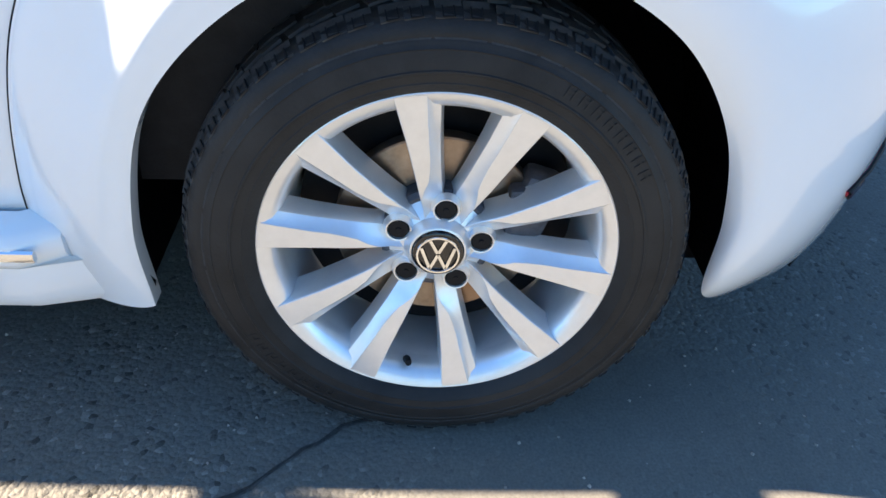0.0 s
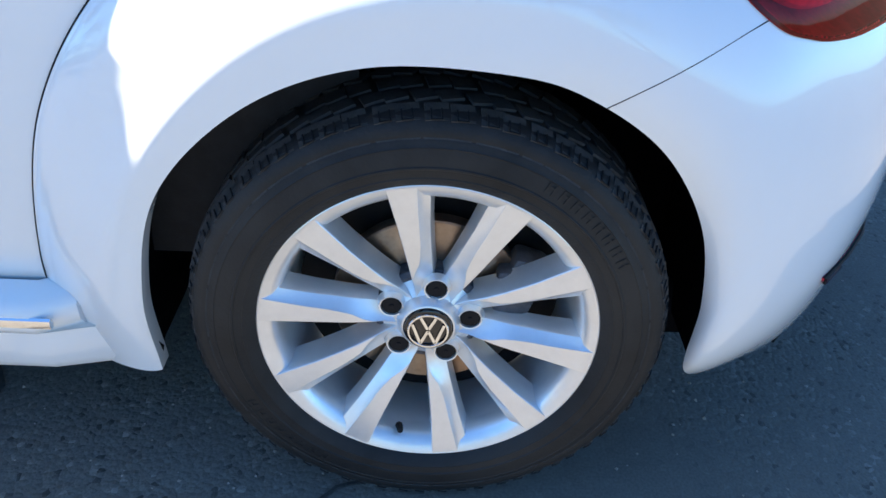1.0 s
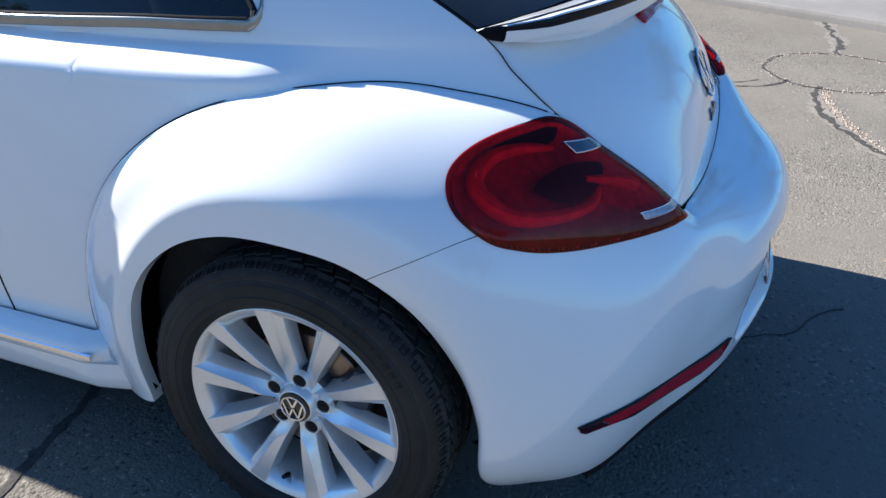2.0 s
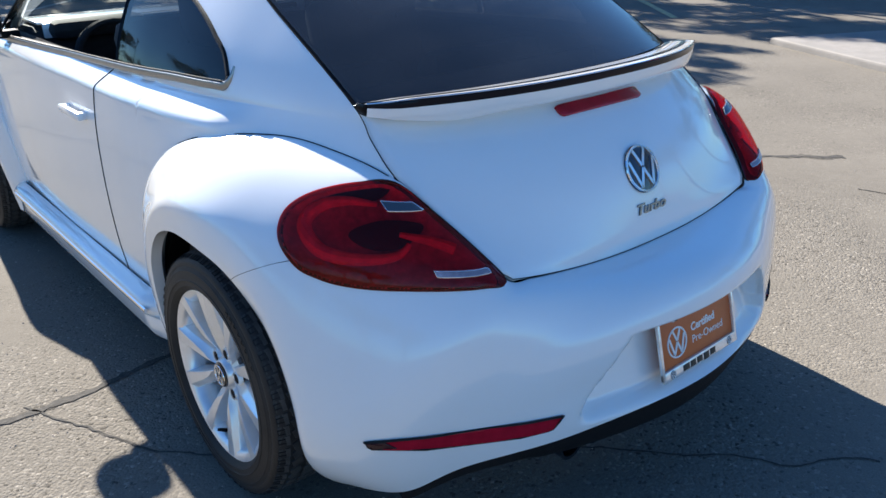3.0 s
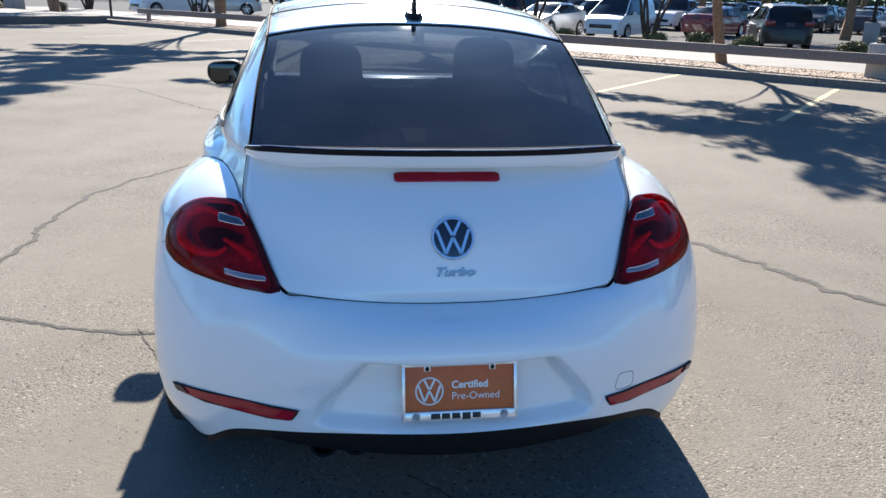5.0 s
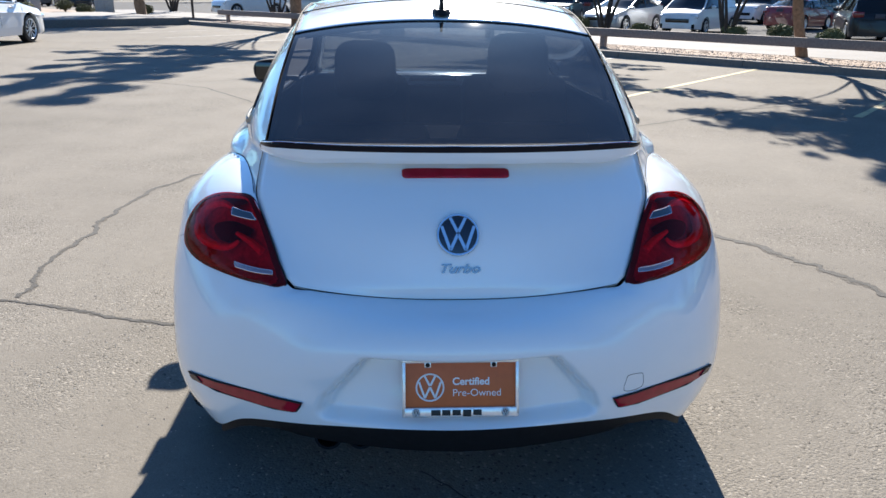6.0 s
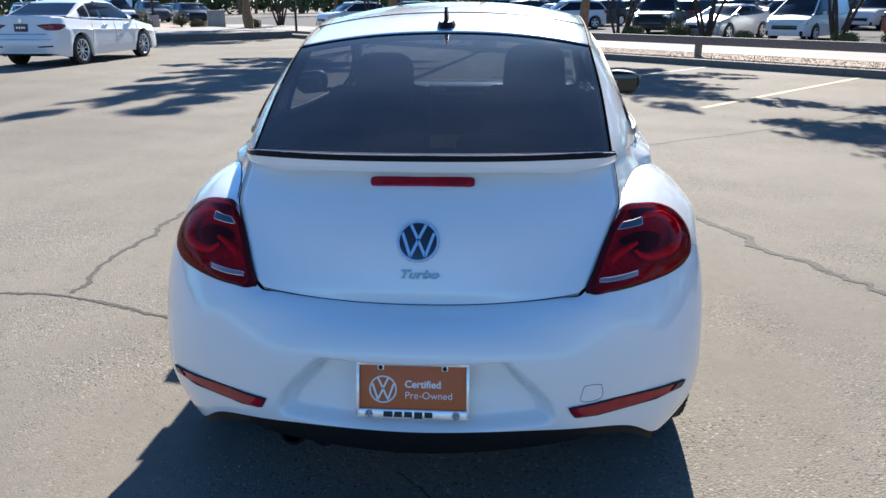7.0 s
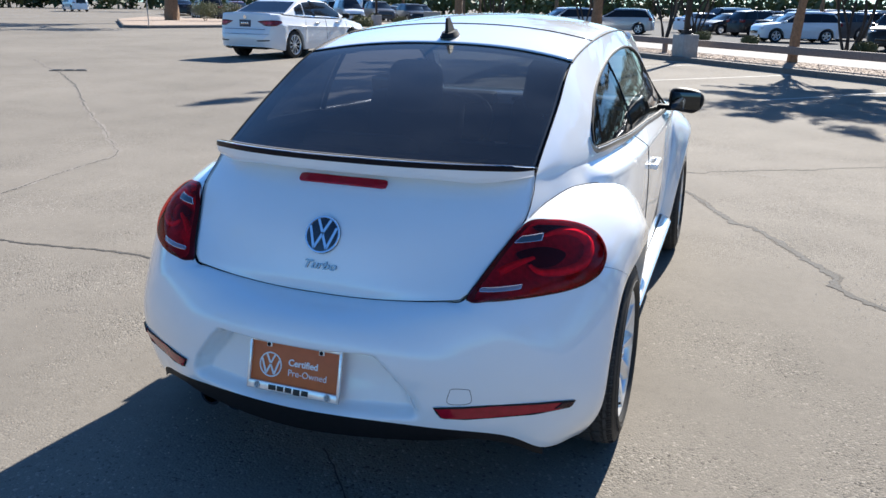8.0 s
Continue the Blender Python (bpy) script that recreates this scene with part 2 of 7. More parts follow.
def strip(u0, u1, n, m=33, power=2.3, wid=1.0, lift=0.0):
    us = np.linspace(u0, u1, n)
    c, e = spline(U, STRIP_C, us), spline(U, STRIP_E, us)
    w = np.linspace(-wid, wid, m)
    P = np.empty((n, m, 3))
    f = np.abs(w) ** power
    P[:, :, 0] = e[:, :1] * w
    P[:, :, 1] = c[:, :1] + (e[:, 1:2] - c[:, :1]) * f
    P[:, :, 2] = c[:, 1:] + (e[:, 2:] - c[:, 1:]) * f + lift
    return P


def edge_at_y(y):
    us = np.linspace(3, 12, 400)
    e = spline(U, STRIP_E, us)
    return np.stack([np.interp(y, e[:, 1], e[:, k]) for k in (0, 2)], -1)


BELT = 1.0
SIDE_Z = [.15, .25, .4, .55, .7, .85, .93, .950, .958, .966, .980, 1.0]
SIDE_X = [.74, .775, .803, .815, .818, .814, .808, .8055, .8015, .792, .772, .742]
TAIL_X = [.74, .775, .803, .815, .812, .79, .750, .737, .7315, .726, .7165, .705]
TAPER_Y = [-.5, -.43, -.27, -.1, .1, .5, 1.0, 1.6, 2.3, 2.6]
TAPER = [.72, .75, .825, .91, .970, .994, 1.0, 1.0, .97, .93]
LEDGE_X = [.74, .775, .803, .815, .812, .795, .776, .7705, .7655, .756, .735, .705]


def side_x(y, z):
    """Half-width of the body's side at (y, z)."""
    y, z = np.broadcast_arrays(np.asarray(y, float), np.asarray(z, float))
    sh = y.shape
    y, z = y.ravel(), z.ravel()
    tp = spline(TAPER_Y, TAPER, y)[:, 0]
    k = np.clip((y + .10) / .72, 0, 1)
    k = k * k * (3 - 2 * k)
    kl = np.clip((y + .06) / .16, 0, 1)
    kl = kl * kl * (3 - 2 * kl)
    zb = np.minimum(z, BELT)
    tail = spline(SIDE_Z, TAIL_X, zb)[:, 0] * (1 - kl) + spline(SIDE_Z, LEDGE_X, zb)[:, 0] * kl
    low = (spline(SIDE_Z, SIDE_X, zb)[:, 0] * k + tail * (1 - k)) * tp
    e = edge_at_y(y)
    t = np.clip((z - BELT) / np.maximum(e[:, 1] - BELT, .02), 0, 1)
    hi = low + (e[:, 0] - low) * t ** 1.45
    return np.where(z > BELT, hi, low).reshape(sh)


# tables round the rear: seam with the body (x, y, z; x 0: on the body's side), lower edge, outward angle, bulge lengths
REAR_T = [(0, .545, .207), (0, .53, .40), (0, .47, .62), (0, .34, .795), (0, .15, .908), (0, -.10, .947), (0, -.28, .930), (.578, -.426, .895), (.54, -.50, .835), (.50, -.585, .765), (.462, -.646, .700), (.40, -.656, .6895), (.31, -.6645, .680), (.20, -.672, .672), (.10, -.676, .668), (0, -.6765, .667)]
REAR_B = [(.822, .388, .210), (.845, .384, .36), (.865, .335, .53), (.88, .22, .655), (.888, .08, .715), (.885, -.08, .713), (.870, -.175, .680), (.855, -.27, .61), (.838, -.340, .50), (.82, -.373, .37), (.81, -.381, .235), (.77, -.47, .225), (.70, -.57, .232), (.60, -.66, .30), (.38, -.79, .352), (0, -.863, .372)]
REAR_A = [(0, 0.010, 0.010, 0.040, 198), (0, 0.030, 0.012, 0.050, 176), (0, 0.055, 0.015, 0.060, 150), (0, 0.086, 0.018, 0.090, 124), (0, 0.096, 0.022, 0.125, 104), (4, 0.096, 0.032, 0.137, 90), (12, 0.090, 0.050, 0.145, 85), (22, 0.098, 0.074, 0.160, 87), (30, 0.116, 0.110, 0.165, 102), (39, 0.151, 0.128, 0.178, 119), (49, 0.189, 0.129, 0.232, 119), (57, 0.201, 0.108, 0.262, 122), (66, 0.208, 0.079, 0.268, 113), (74, 0.213, 0.047, 0.252, 101), (82, 0.216, 0.032, 0.238, 92), (90, 0.220, 0.030, 0.234, 90)]


def bulge(T, B, A, hub_y, sgn=1.0, n=201, m=49):
    """The skin of fender and bumper between its seam and its lower edge, as Bezier ribs. sgn -1: at the front."""
    s = np.linspace(0, len(T) - 1, n)
    keys = np.arange(len(T))
    T, B = np.array(T, float), np.array(B, float)
    on = T[:, 0] == 0
    on[-1] = False
    T[on, 0] = side_x(T[on, 1], T[on, 2]) - 0.002
    A = np.array(A, float)
    keys = np.arange(len(T) + 1)
    T = np.concatenate([T, T[-2:-1] * [-1, 1, 1]])
    B = np.concatenate([B, B[-2:-1] * [-1, 1, 1]])
    A = np.concatenate([A, [[180 - A[-2, 0], *A[-2, 1:4], A[-2, 4]]]])
    t, b, a = spline(keys, T, s), spline(keys, B, s), spline(keys, A, s)
    kw = 2 * (n // 20) + 1  # even out the ribs
    ker = np.hanning(kw + 2)[1:-1]
    ker /= ker.sum()
    pad = np.concatenate([2 * a[:1] - a[kw // 2:0:-1], a, 2 * a[-1:] - a[-2:-kw // 2 - 1:-1]])
    a = np.stack([np.convolve(pad[:, k], ker, "valid") for k in range(a.shape[1])], -1)
    al = np.radians(a[:, 0])
    N = np.stack([np.cos(al), -sgn * np.sin(al), 0 * al], -1)
    el = np.radians(a[:, 4:5])
    along = np.stack([-np.sin(al), -sgn * np.cos(al), 0 * al], -1)
    upw = along * np.cos(el) + np.array([0, 0, 1.0]) * np.sin(el)
    p1 = t + N * a[:, 1:2]
    p2 = b + N * a[:, 2:3] + upw * a[:, 3:4]
    v = np.linspace(0, 1, m)[None, :, None]
    P = (1 - v) ** 3 * t[:, None] + 3 * v * (1 - v) ** 2 * p1[:, None] + 3 * v * v * (1 - v) * p2[:, None] + v**3 * b[:, None]
    # the flare round the wheel arch: a steep band, a knee, and the crown above it
    wk = np.clip((7.6 - s) / 3.4, 0, 1) * np.clip((s - .2) / 2.4, 0, 1)
    wk = (wk * wk * (3 - 2 * wk))[:, None, None]
    K = b + upw * a[:, 3:4] * .66 + N * .004
    down = N * .60 - upw * .80
    q1, q2 = t + N * a[:, 1:2] * .72, K - down * (.42 * np.linalg.norm(t - K, axis=1))[:, None]
    vk = .62
    va, vb = np.clip(v / vk, 0, 1), np.clip((v - vk) / (1 - vk), 0, 1)
    Q = (1 - va) ** 3 * t[:, None] + 3 * va * (1 - va) ** 2 * q1[:, None] + 3 * va * va * (1 - va) * q2[:, None] + va**3 * K[:, None]
    Q = np.where(v > vk, K[:, None] + (b - K)[:, None] * vb, Q)
    h = max(m // 16, 1)
    soft = Q.copy()
    for _ in range(2):
        for j in range(h, m - h):
            soft[:, j] = Q[:, j - h:j + h + 1].mean(1)
        Q = soft.copy()
    P = P + (Q - P) * wk
    # fair the skin along the car, with its two edges kept
    sig = n / (len(keys) - 2) * .45
    k = int(3 * sig)
    g = np.exp(-.5 * (np.arange(-k, k + 1) / sig) ** 2)
    g /= g.sum()
    E = np.concatenate([2 * P[:1] - P[k:0:-1], P, P[-2:-k - 2:-1] * [-1, 1, 1]])
    S = sum(g[i] * E[i:i + n] for i in range(2 * k + 1))
    keep_edge = np.clip(v / .22, 0, 1) * np.clip((1 - v) / .22, 0, 1)
    P = P + (S - P) * keep_edge * keep_edge * (3 - 2 * keep_edge)
    if sgn > 0:  # hollow round the number plate
        x, z = np.abs(P[:, :, 0]), P[:, :, 2]
        half = np.interp(z, [.40, .44, .555], [.388, .372, .275])
        st = lambda q: np.clip(q, 0, 1) ** 2 * (3 - 2 * np.clip(q, 0, 1))
        P[:, :, 1] += st((half - x) / .05) * st((.572 - z) / .03) * np.interp(z, [.372, .395, .56], [0, .046, .086]) * (P[:, :, 1] < -.6)
    return P
# skins
trunk_lid = sheet("trunk_lid", strip(0.0, 5.0, 60, m=49, wid=0.996), PAINT, car, thick=0.02)
rear_glass = sheet("rear_window", strip(5.02, 6.97, 30, wid=0.985), PRIVACY, car, "dark tinted rear window")
rear_glass.visible_shadow = True
roof_panel = sheet("roof", strip(7.02, 10.0, 36, wid=0.99), PAINT, car, thick=0.02)
windscreen = sheet("windscreen", strip(10.05, 11.95, 24, wid=0.97), CLEAR, car, "clear windscreen")
bonnet = sheet("bonnet", strip(12.0, 15.0, 36), PAINT, car, thick=0.02)

WIN_Y = [.105, .125, .20, .31, .455, .68, .93, 1.20, 1.47, 1.75, 1.93, 2.02]
WIN_TOP = [1.052, 1.080, 1.136, 1.195, 1.246, 1.297, 1.327, 1.336, 1.314, 1.24, 1.13, 1.05]
WIN_LOW = [1.038, 1.038, 1.037, 1.036, 1.030, 1.022, 1.013, 1.004, .997, .990, .987, .985]


def window_outline(n=60, grow=0.0):
    y = .105 + 1.915 * np.linspace(0, 1, n) ** 1.5
    top, low = spline(WIN_Y, WIN_TOP, y)[:, 0] + grow, spline(WIN_Y, WIN_LOW, y)[:, 0] - grow
    return np.concatenate([np.stack([y, low], -1), np.stack([y, top], -1)[::-1]])


def arch_cut(y):
    """Lowest z of the body's side, which clears both wheel housings."""
    z = np.full_like(y, .17)
    for h in (0.0, 2.537):
        d = np.abs(y - h)
        z = np.maximum(z, np.where(d < .43, .335 + np.sqrt(np.maximum(.43**2 - d**2, 0)), .17))
    return z


def side_panel(sign, name="side_panel", inset=0.0, material=PAINT):
    ny, nz = 300, 180
    ys = np.linspace(-.42, 2.40, ny)
    e = edge_at_y(ys)
    lo = arch_cut(ys)
    P = np.empty((ny, nz, 3))
    for i, y in enumerate(ys):
        zt = e[i, 1]
        z = lo[i] + (zt - lo[i]) * np.linspace(0, 1, nz)
        wy = np.clip((y + .24) / .34, 0, 1) * np.clip((2.30 - y) / .2, 0, 1)
        if wy > 0:
            flat_z = z
            b = min(spline(WIN_Y, WIN_TOP, [np.clip(y, .105, 2.02)])[0, 0], zt - .02)
            a = min(spline(WIN_Y, WIN_LOW, [np.clip(y, .105, 2.02)])[0, 0], b - .01)
            z = np.concatenate([np.linspace(lo[i], a, 150), np.linspace(a, b, 20)[1:], np.linspace(b, zt, 12)[1:]])
            z = z[:nz] if len(z) >= nz else np.pad(z, (0, nz - len(z)), mode="edge")
            z = flat_z + (z - flat_z) * wy * wy * (3 - 2 * wy)
        P[i, :, 0] = -sign * -1 * side_x(y, z) * 1.0
        P[i, :, 1] = y
        P[i, :, 2] = z
    P[:, :, 0] = sign * (np.abs(P[:, :, 0]) - inset)

    def keep(c):
        y, z = c[1], c[2]
        if z < .98 or z > 1.345 or not .108 < y < 2.015:
            return True
        return not (spline(WIN_Y, WIN_LOW, [y])[0, 0] < z < spline(WIN_Y, WIN_TOP, [y])[0, 0])

    return sheet(name, P, material, car, thick=0.0, keep=keep)


def on_side(yz, sign, out=0.0):
    yz = np.asarray(yz, float)
    x = side_x(yz[:, 0], yz[:, 1]) + out
    return np.stack([sign * x, yz[:, 0], yz[:, 1]], -1)


FRONT_T = [(0, 2.0, .20), (0, 2.01, .40), (0, 2.06, .62), (0, 2.18, .82), (.735, 2.33, .93), (.65, 2.56, .965), (.62, 2.76, .93), (.58, 2.93, .86), (.55, 3.03, .80), (.52, 3.11, .73), (.48, 3.18, .66), (.42, 3.25, .62), (.33, 3.29, .60), (.22, 3.31, .59), (.11, 3.325, .585), (0, 3.33, .58)]
FRONT_B = [(.822, 2.135, .20), (.845, 2.15, .36), (.865, 2.20, .53), (.88, 2.317, .655), (.888, 2.457, .715), (.885, 2.617, .713), (.870, 2.712, .680), (.855, 2.807, .61), (.838, 2.882, .50), (.82, 2.922, .37), (.81, 2.93, .237), (.77, 3.02, .225), (.70, 3.12, .225), (.60, 3.22, .22), (.38, 3.34, .22), (0, 3.40, .22)]
FRONT_A = [(a, l * .9, o, u, e) for a, l, o, u, e in REAR_A]

glass_group, fenders = [], []
for sign in (-1, 1):
    panel = side_panel(sign)
    side_panel(sign, "pillar_trim", .022, CABIN)
    o = window_outline(70, 0.002)
    ow = on_side(o, sign, 0.0)
    tube("window_seal", ow, 0.0065, BLACK, car, "black rubber window seal", closed=True, n=6)
    low = np.stack([np.linspace(.11, 1.98, 50), spline(WIN_Y, WIN_LOW, np.linspace(.11, 1.98, 50))[:, 0] - .006], -1)
    trim = on_side(low, sign, .007)
    hook_yz = np.array([(.094, 1.078), (.0925, 1.060), (.095, 1.045), (.102, 1.036)])
    tube("window_trim", np.concatenate([on_side(hook_yz, sign, .001), trim]), [.0035, .005, .0075, .0100] + [.0115] * len(trim), TRIM, car, "brushed metal strip under the side window", n=8, squash=(.6, 1))
    tube("trim_seal", trim + [0, 0, .0118], .0028, BLACK, car, n=6)
    # panes: rear quarter (tinted) and door (clear)
    for a, b, gm, nm in ((.108, .70, QUARTER, "quarter_window"), (.73, 2.0, DOOR_GLASS, "door_window")):
        y = np.linspace(a, b, 26)
        t, l = spline(WIN_Y, WIN_TOP, y)[:, 0], spline(WIN_Y, WIN_LOW, y)[:, 0]
        w = np.linspace(0, 1, 10)
        z = l[:, None] + (t - l)[:, None] * w
        P = np.stack([sign * (side_x(np.repeat(y[:, None], 10, 1), z) - .004), np.repeat(y[:, None], 10, 1), z], -1)
        if nm == "quarter_window" or sign > 0:  # the other door's window is wound down
            sheet(nm, P, gm, car)
    yz = np.stack([np.full(16, .715), np.linspace(1.025, 1.298, 16)], -1)
    tube("window_pillar", on_side(yz, sign, -.012), .011, SATIN_BLACK, car, n=8, squash=(1, 1))
    # door shut lines
    door = [(.78, .30), (.775, .55), (.765, .80), (.742, .95), (.728, 1.0)]
    d = spline(np.arange(5), door, np.linspace(0, 4, 40))
    tube("panel_gap", on_side(d, sign, -.0005), .0028, GAP, car, n=6)
    # edge between side and strip
    us = np.linspace(2.98, 7.0, 60)
    e = spline(U, STRIP_E, us)
    e[:, 0] *= sign
    tube("panel_gap", e, .0012, GAP, car, n=6)
    us = np.linspace(7.0, 10.0, 40)
    e = spline(U, STRIP_E, us)
    e[:, 0] *= sign
    tube("roof_seam", e, .0035, GAP, car, n=6)
    us = np.linspace(10, 12, 20)
    e = spline(U, STRIP_E, us)
    e[:, 0] *= sign
    tube("windscreen_pillar", e, .022, PAINT, car, n=8)
    # fenders with half of the bumpers
    P = bulge(REAR_T, REAR_B, REAR_A, 0.0, 1.0, 401, 97)
    Q = bulge(FRONT_T, FRONT_B, FRONT_A, 2.537, -1.0, 401, 97)
    P[:, :, 0] *= sign
    Q[:, :, 0] *= sign
    f = sheet("rear_fender", P, PAINT, car, thick=0.0, angle=85)
    glass_group.append(f)
    fenders.append((sign, P, f))
    sheet("front_fender", Q, PAINT, car, thick=0.0)
    for R, hy in ((P, 0.0), (Q, 2.537)):
        lip = R[:168, -1].copy()
        inn = lip.copy()
        inn[:, 0] -= sign * .03
        inn[:, 1] = hy + (inn[:, 1] - hy) * 1.0
        sheet("arch_lip", np.stack([lip, lip * [1, 1, 1] + [-sign * .012, 0, 0], inn], 1), PAINT, car)
        # wheel housing
        n = 40
        an = np.linspace(radians(-14), radians(194), n)
        W = np.empty((n, 4, 3))
        for j, (r, x) in enumerate(((.396, .815), (.405, .78), (.405, .50), (.05, .50))):
            W[:, j, 0] = sign * x
            W[:, j, 1] = hy + r * np.cos(an)
            W[:, j, 2] = np.maximum(.335 + r * np.sin(an), .225)
        sheet("wheel_housing", W, LINER, car, "black felt wheel housing", angle=50)
    # seam lines
    tube("panel_gap", P[:184, 0] + [sign * .0030, 0, .001], .0012, GAP, car, n=6)
    # rocker with bright strip
    yr = np.linspace(.49, 2.06, 30)
    sec = [(.80, .35), (.838, .340), (.850, .325), (.850, .300), (.843, .288), (.832, .284), (.832, .225), (.822, .207), (.76, .205)]
    R = np.array([[(sign * (x - (.03 if i in (0, 29) else 0)), y - (.07 if z < .286 and i == 0 else 0), z) for x, z in sec] for i, y in enumerate(yr)])
    sill = sheet("rocker", R, PAINT, car, "white side sill", angle=40)
    part("sill_end", mesh_from("sill_end", R[0], [tuple(range(len(sec)))], PAINT), sill)
    tube("rocker_strip", [(sign * .849, y, .313) for y in np.linspace(.515, 2.0, 20)], .009, CHROME, car, "bright strip along the sill", squash=(.6, 1))
    # door handle
    bm = bmesh.new()
    box_bm(bm, (.022, .20, .026), (sign * .833, .93, .852), .008)
    box_bm(bm, (.03, .03, .024), (sign * .82, .85, .852), .006)
    box_bm(bm, (.03, .03, .024), (sign * .82, 1.01, .852), .006)
    bpart("door_handle", bm, PAINT, car, "white door handle")
    # mirror
    bm = bmesh.new()
    bmesh.ops.create_uvsphere(bm, u_segments=28, v_segments=16, radius=1)
    for v in bm.verts:
        q = [math.copysign(abs(k_) ** .60, k_) for k_ in v.co]
        v.co = Vector((sign * .880 + q[0] * .091, 1.80 + max(q[1] * .062, -.048), 1.045 + q[2] * .064))
    for v in bm.verts:
        v.co.z += (v.co.x * sign - .880) * -.10
        if v.co.x * sign > .92 and v.co.z < 1.045:
            v.co.z += (v.co.x * sign - .92) * .45
        if v.co.y > 1.80:
            v.co.z = 1.045 + (v.co.z - 1.045) * .8
    mirror = bpart("door_mirror", bm, BLACK, car, "black door mirror")
    box("mirror_glass", (.146, .004, .090), (sign * .880, 1.7485, 1.045), MIRROR, mirror, bevel=.0015, rot=Matrix.Rotation(radians(3), 4, "X") @ Matrix.Rotation(radians(sign * 2), 4, "Z"))
    box("mirror_foot", (.12, .05, .03), (sign * .79, 1.82, 1.0), BLACK, mirror, bevel=.008)
tree = bvh_of(*glass_group)
lid_tree = bvh_of(trunk_lid)

# underside and valance
bm = bmesh.new()
box_bm(bm, (1.0, 3.55, .05), (0, 1.42, .26), .02)
box_bm(bm, (1.50, 1.55, .06), (0, 1.27, .24), .02)
bpart("underbody", bm, BLACK, car, "black underbody")
n = 41
s = np.linspace(-1, 1, n)
half = spline(np.arange(17), REAR_B + [(-REAR_B[-2][0], *REAR_B[-2][1:])], 15 - np.abs(s) * 3.0)
base = half.copy()
base[:, 0] *= np.sign(s)
V = np.stack([base + [0, .07, .0], base + [0, .008, 0], base + [0, .01, -.03], base + [0, .03, -.085 + 0], base + [0, .25, -.10]], 1)
V[:, 3, 2] = np.minimum(base[:, 2] - .014, .288)
V[:, 4, 2] = np.minimum(base[:, 2] - .016, .268)
sheet("valance", V, BLACK, car, "black lower bumper valance", angle=40)
for x in (-.36, -.27):
    revolve("exhaust_tip", [(.028, -.10), (.036, -.10), (.038, -.09), (.038, .1), (.03, .1), (.028, -.08)], GLOSS_BLACK, car, "dark exhaust tailpipe", n=24, axis="Z", m=pose(x, -.655, .290, 90, 0, 0))


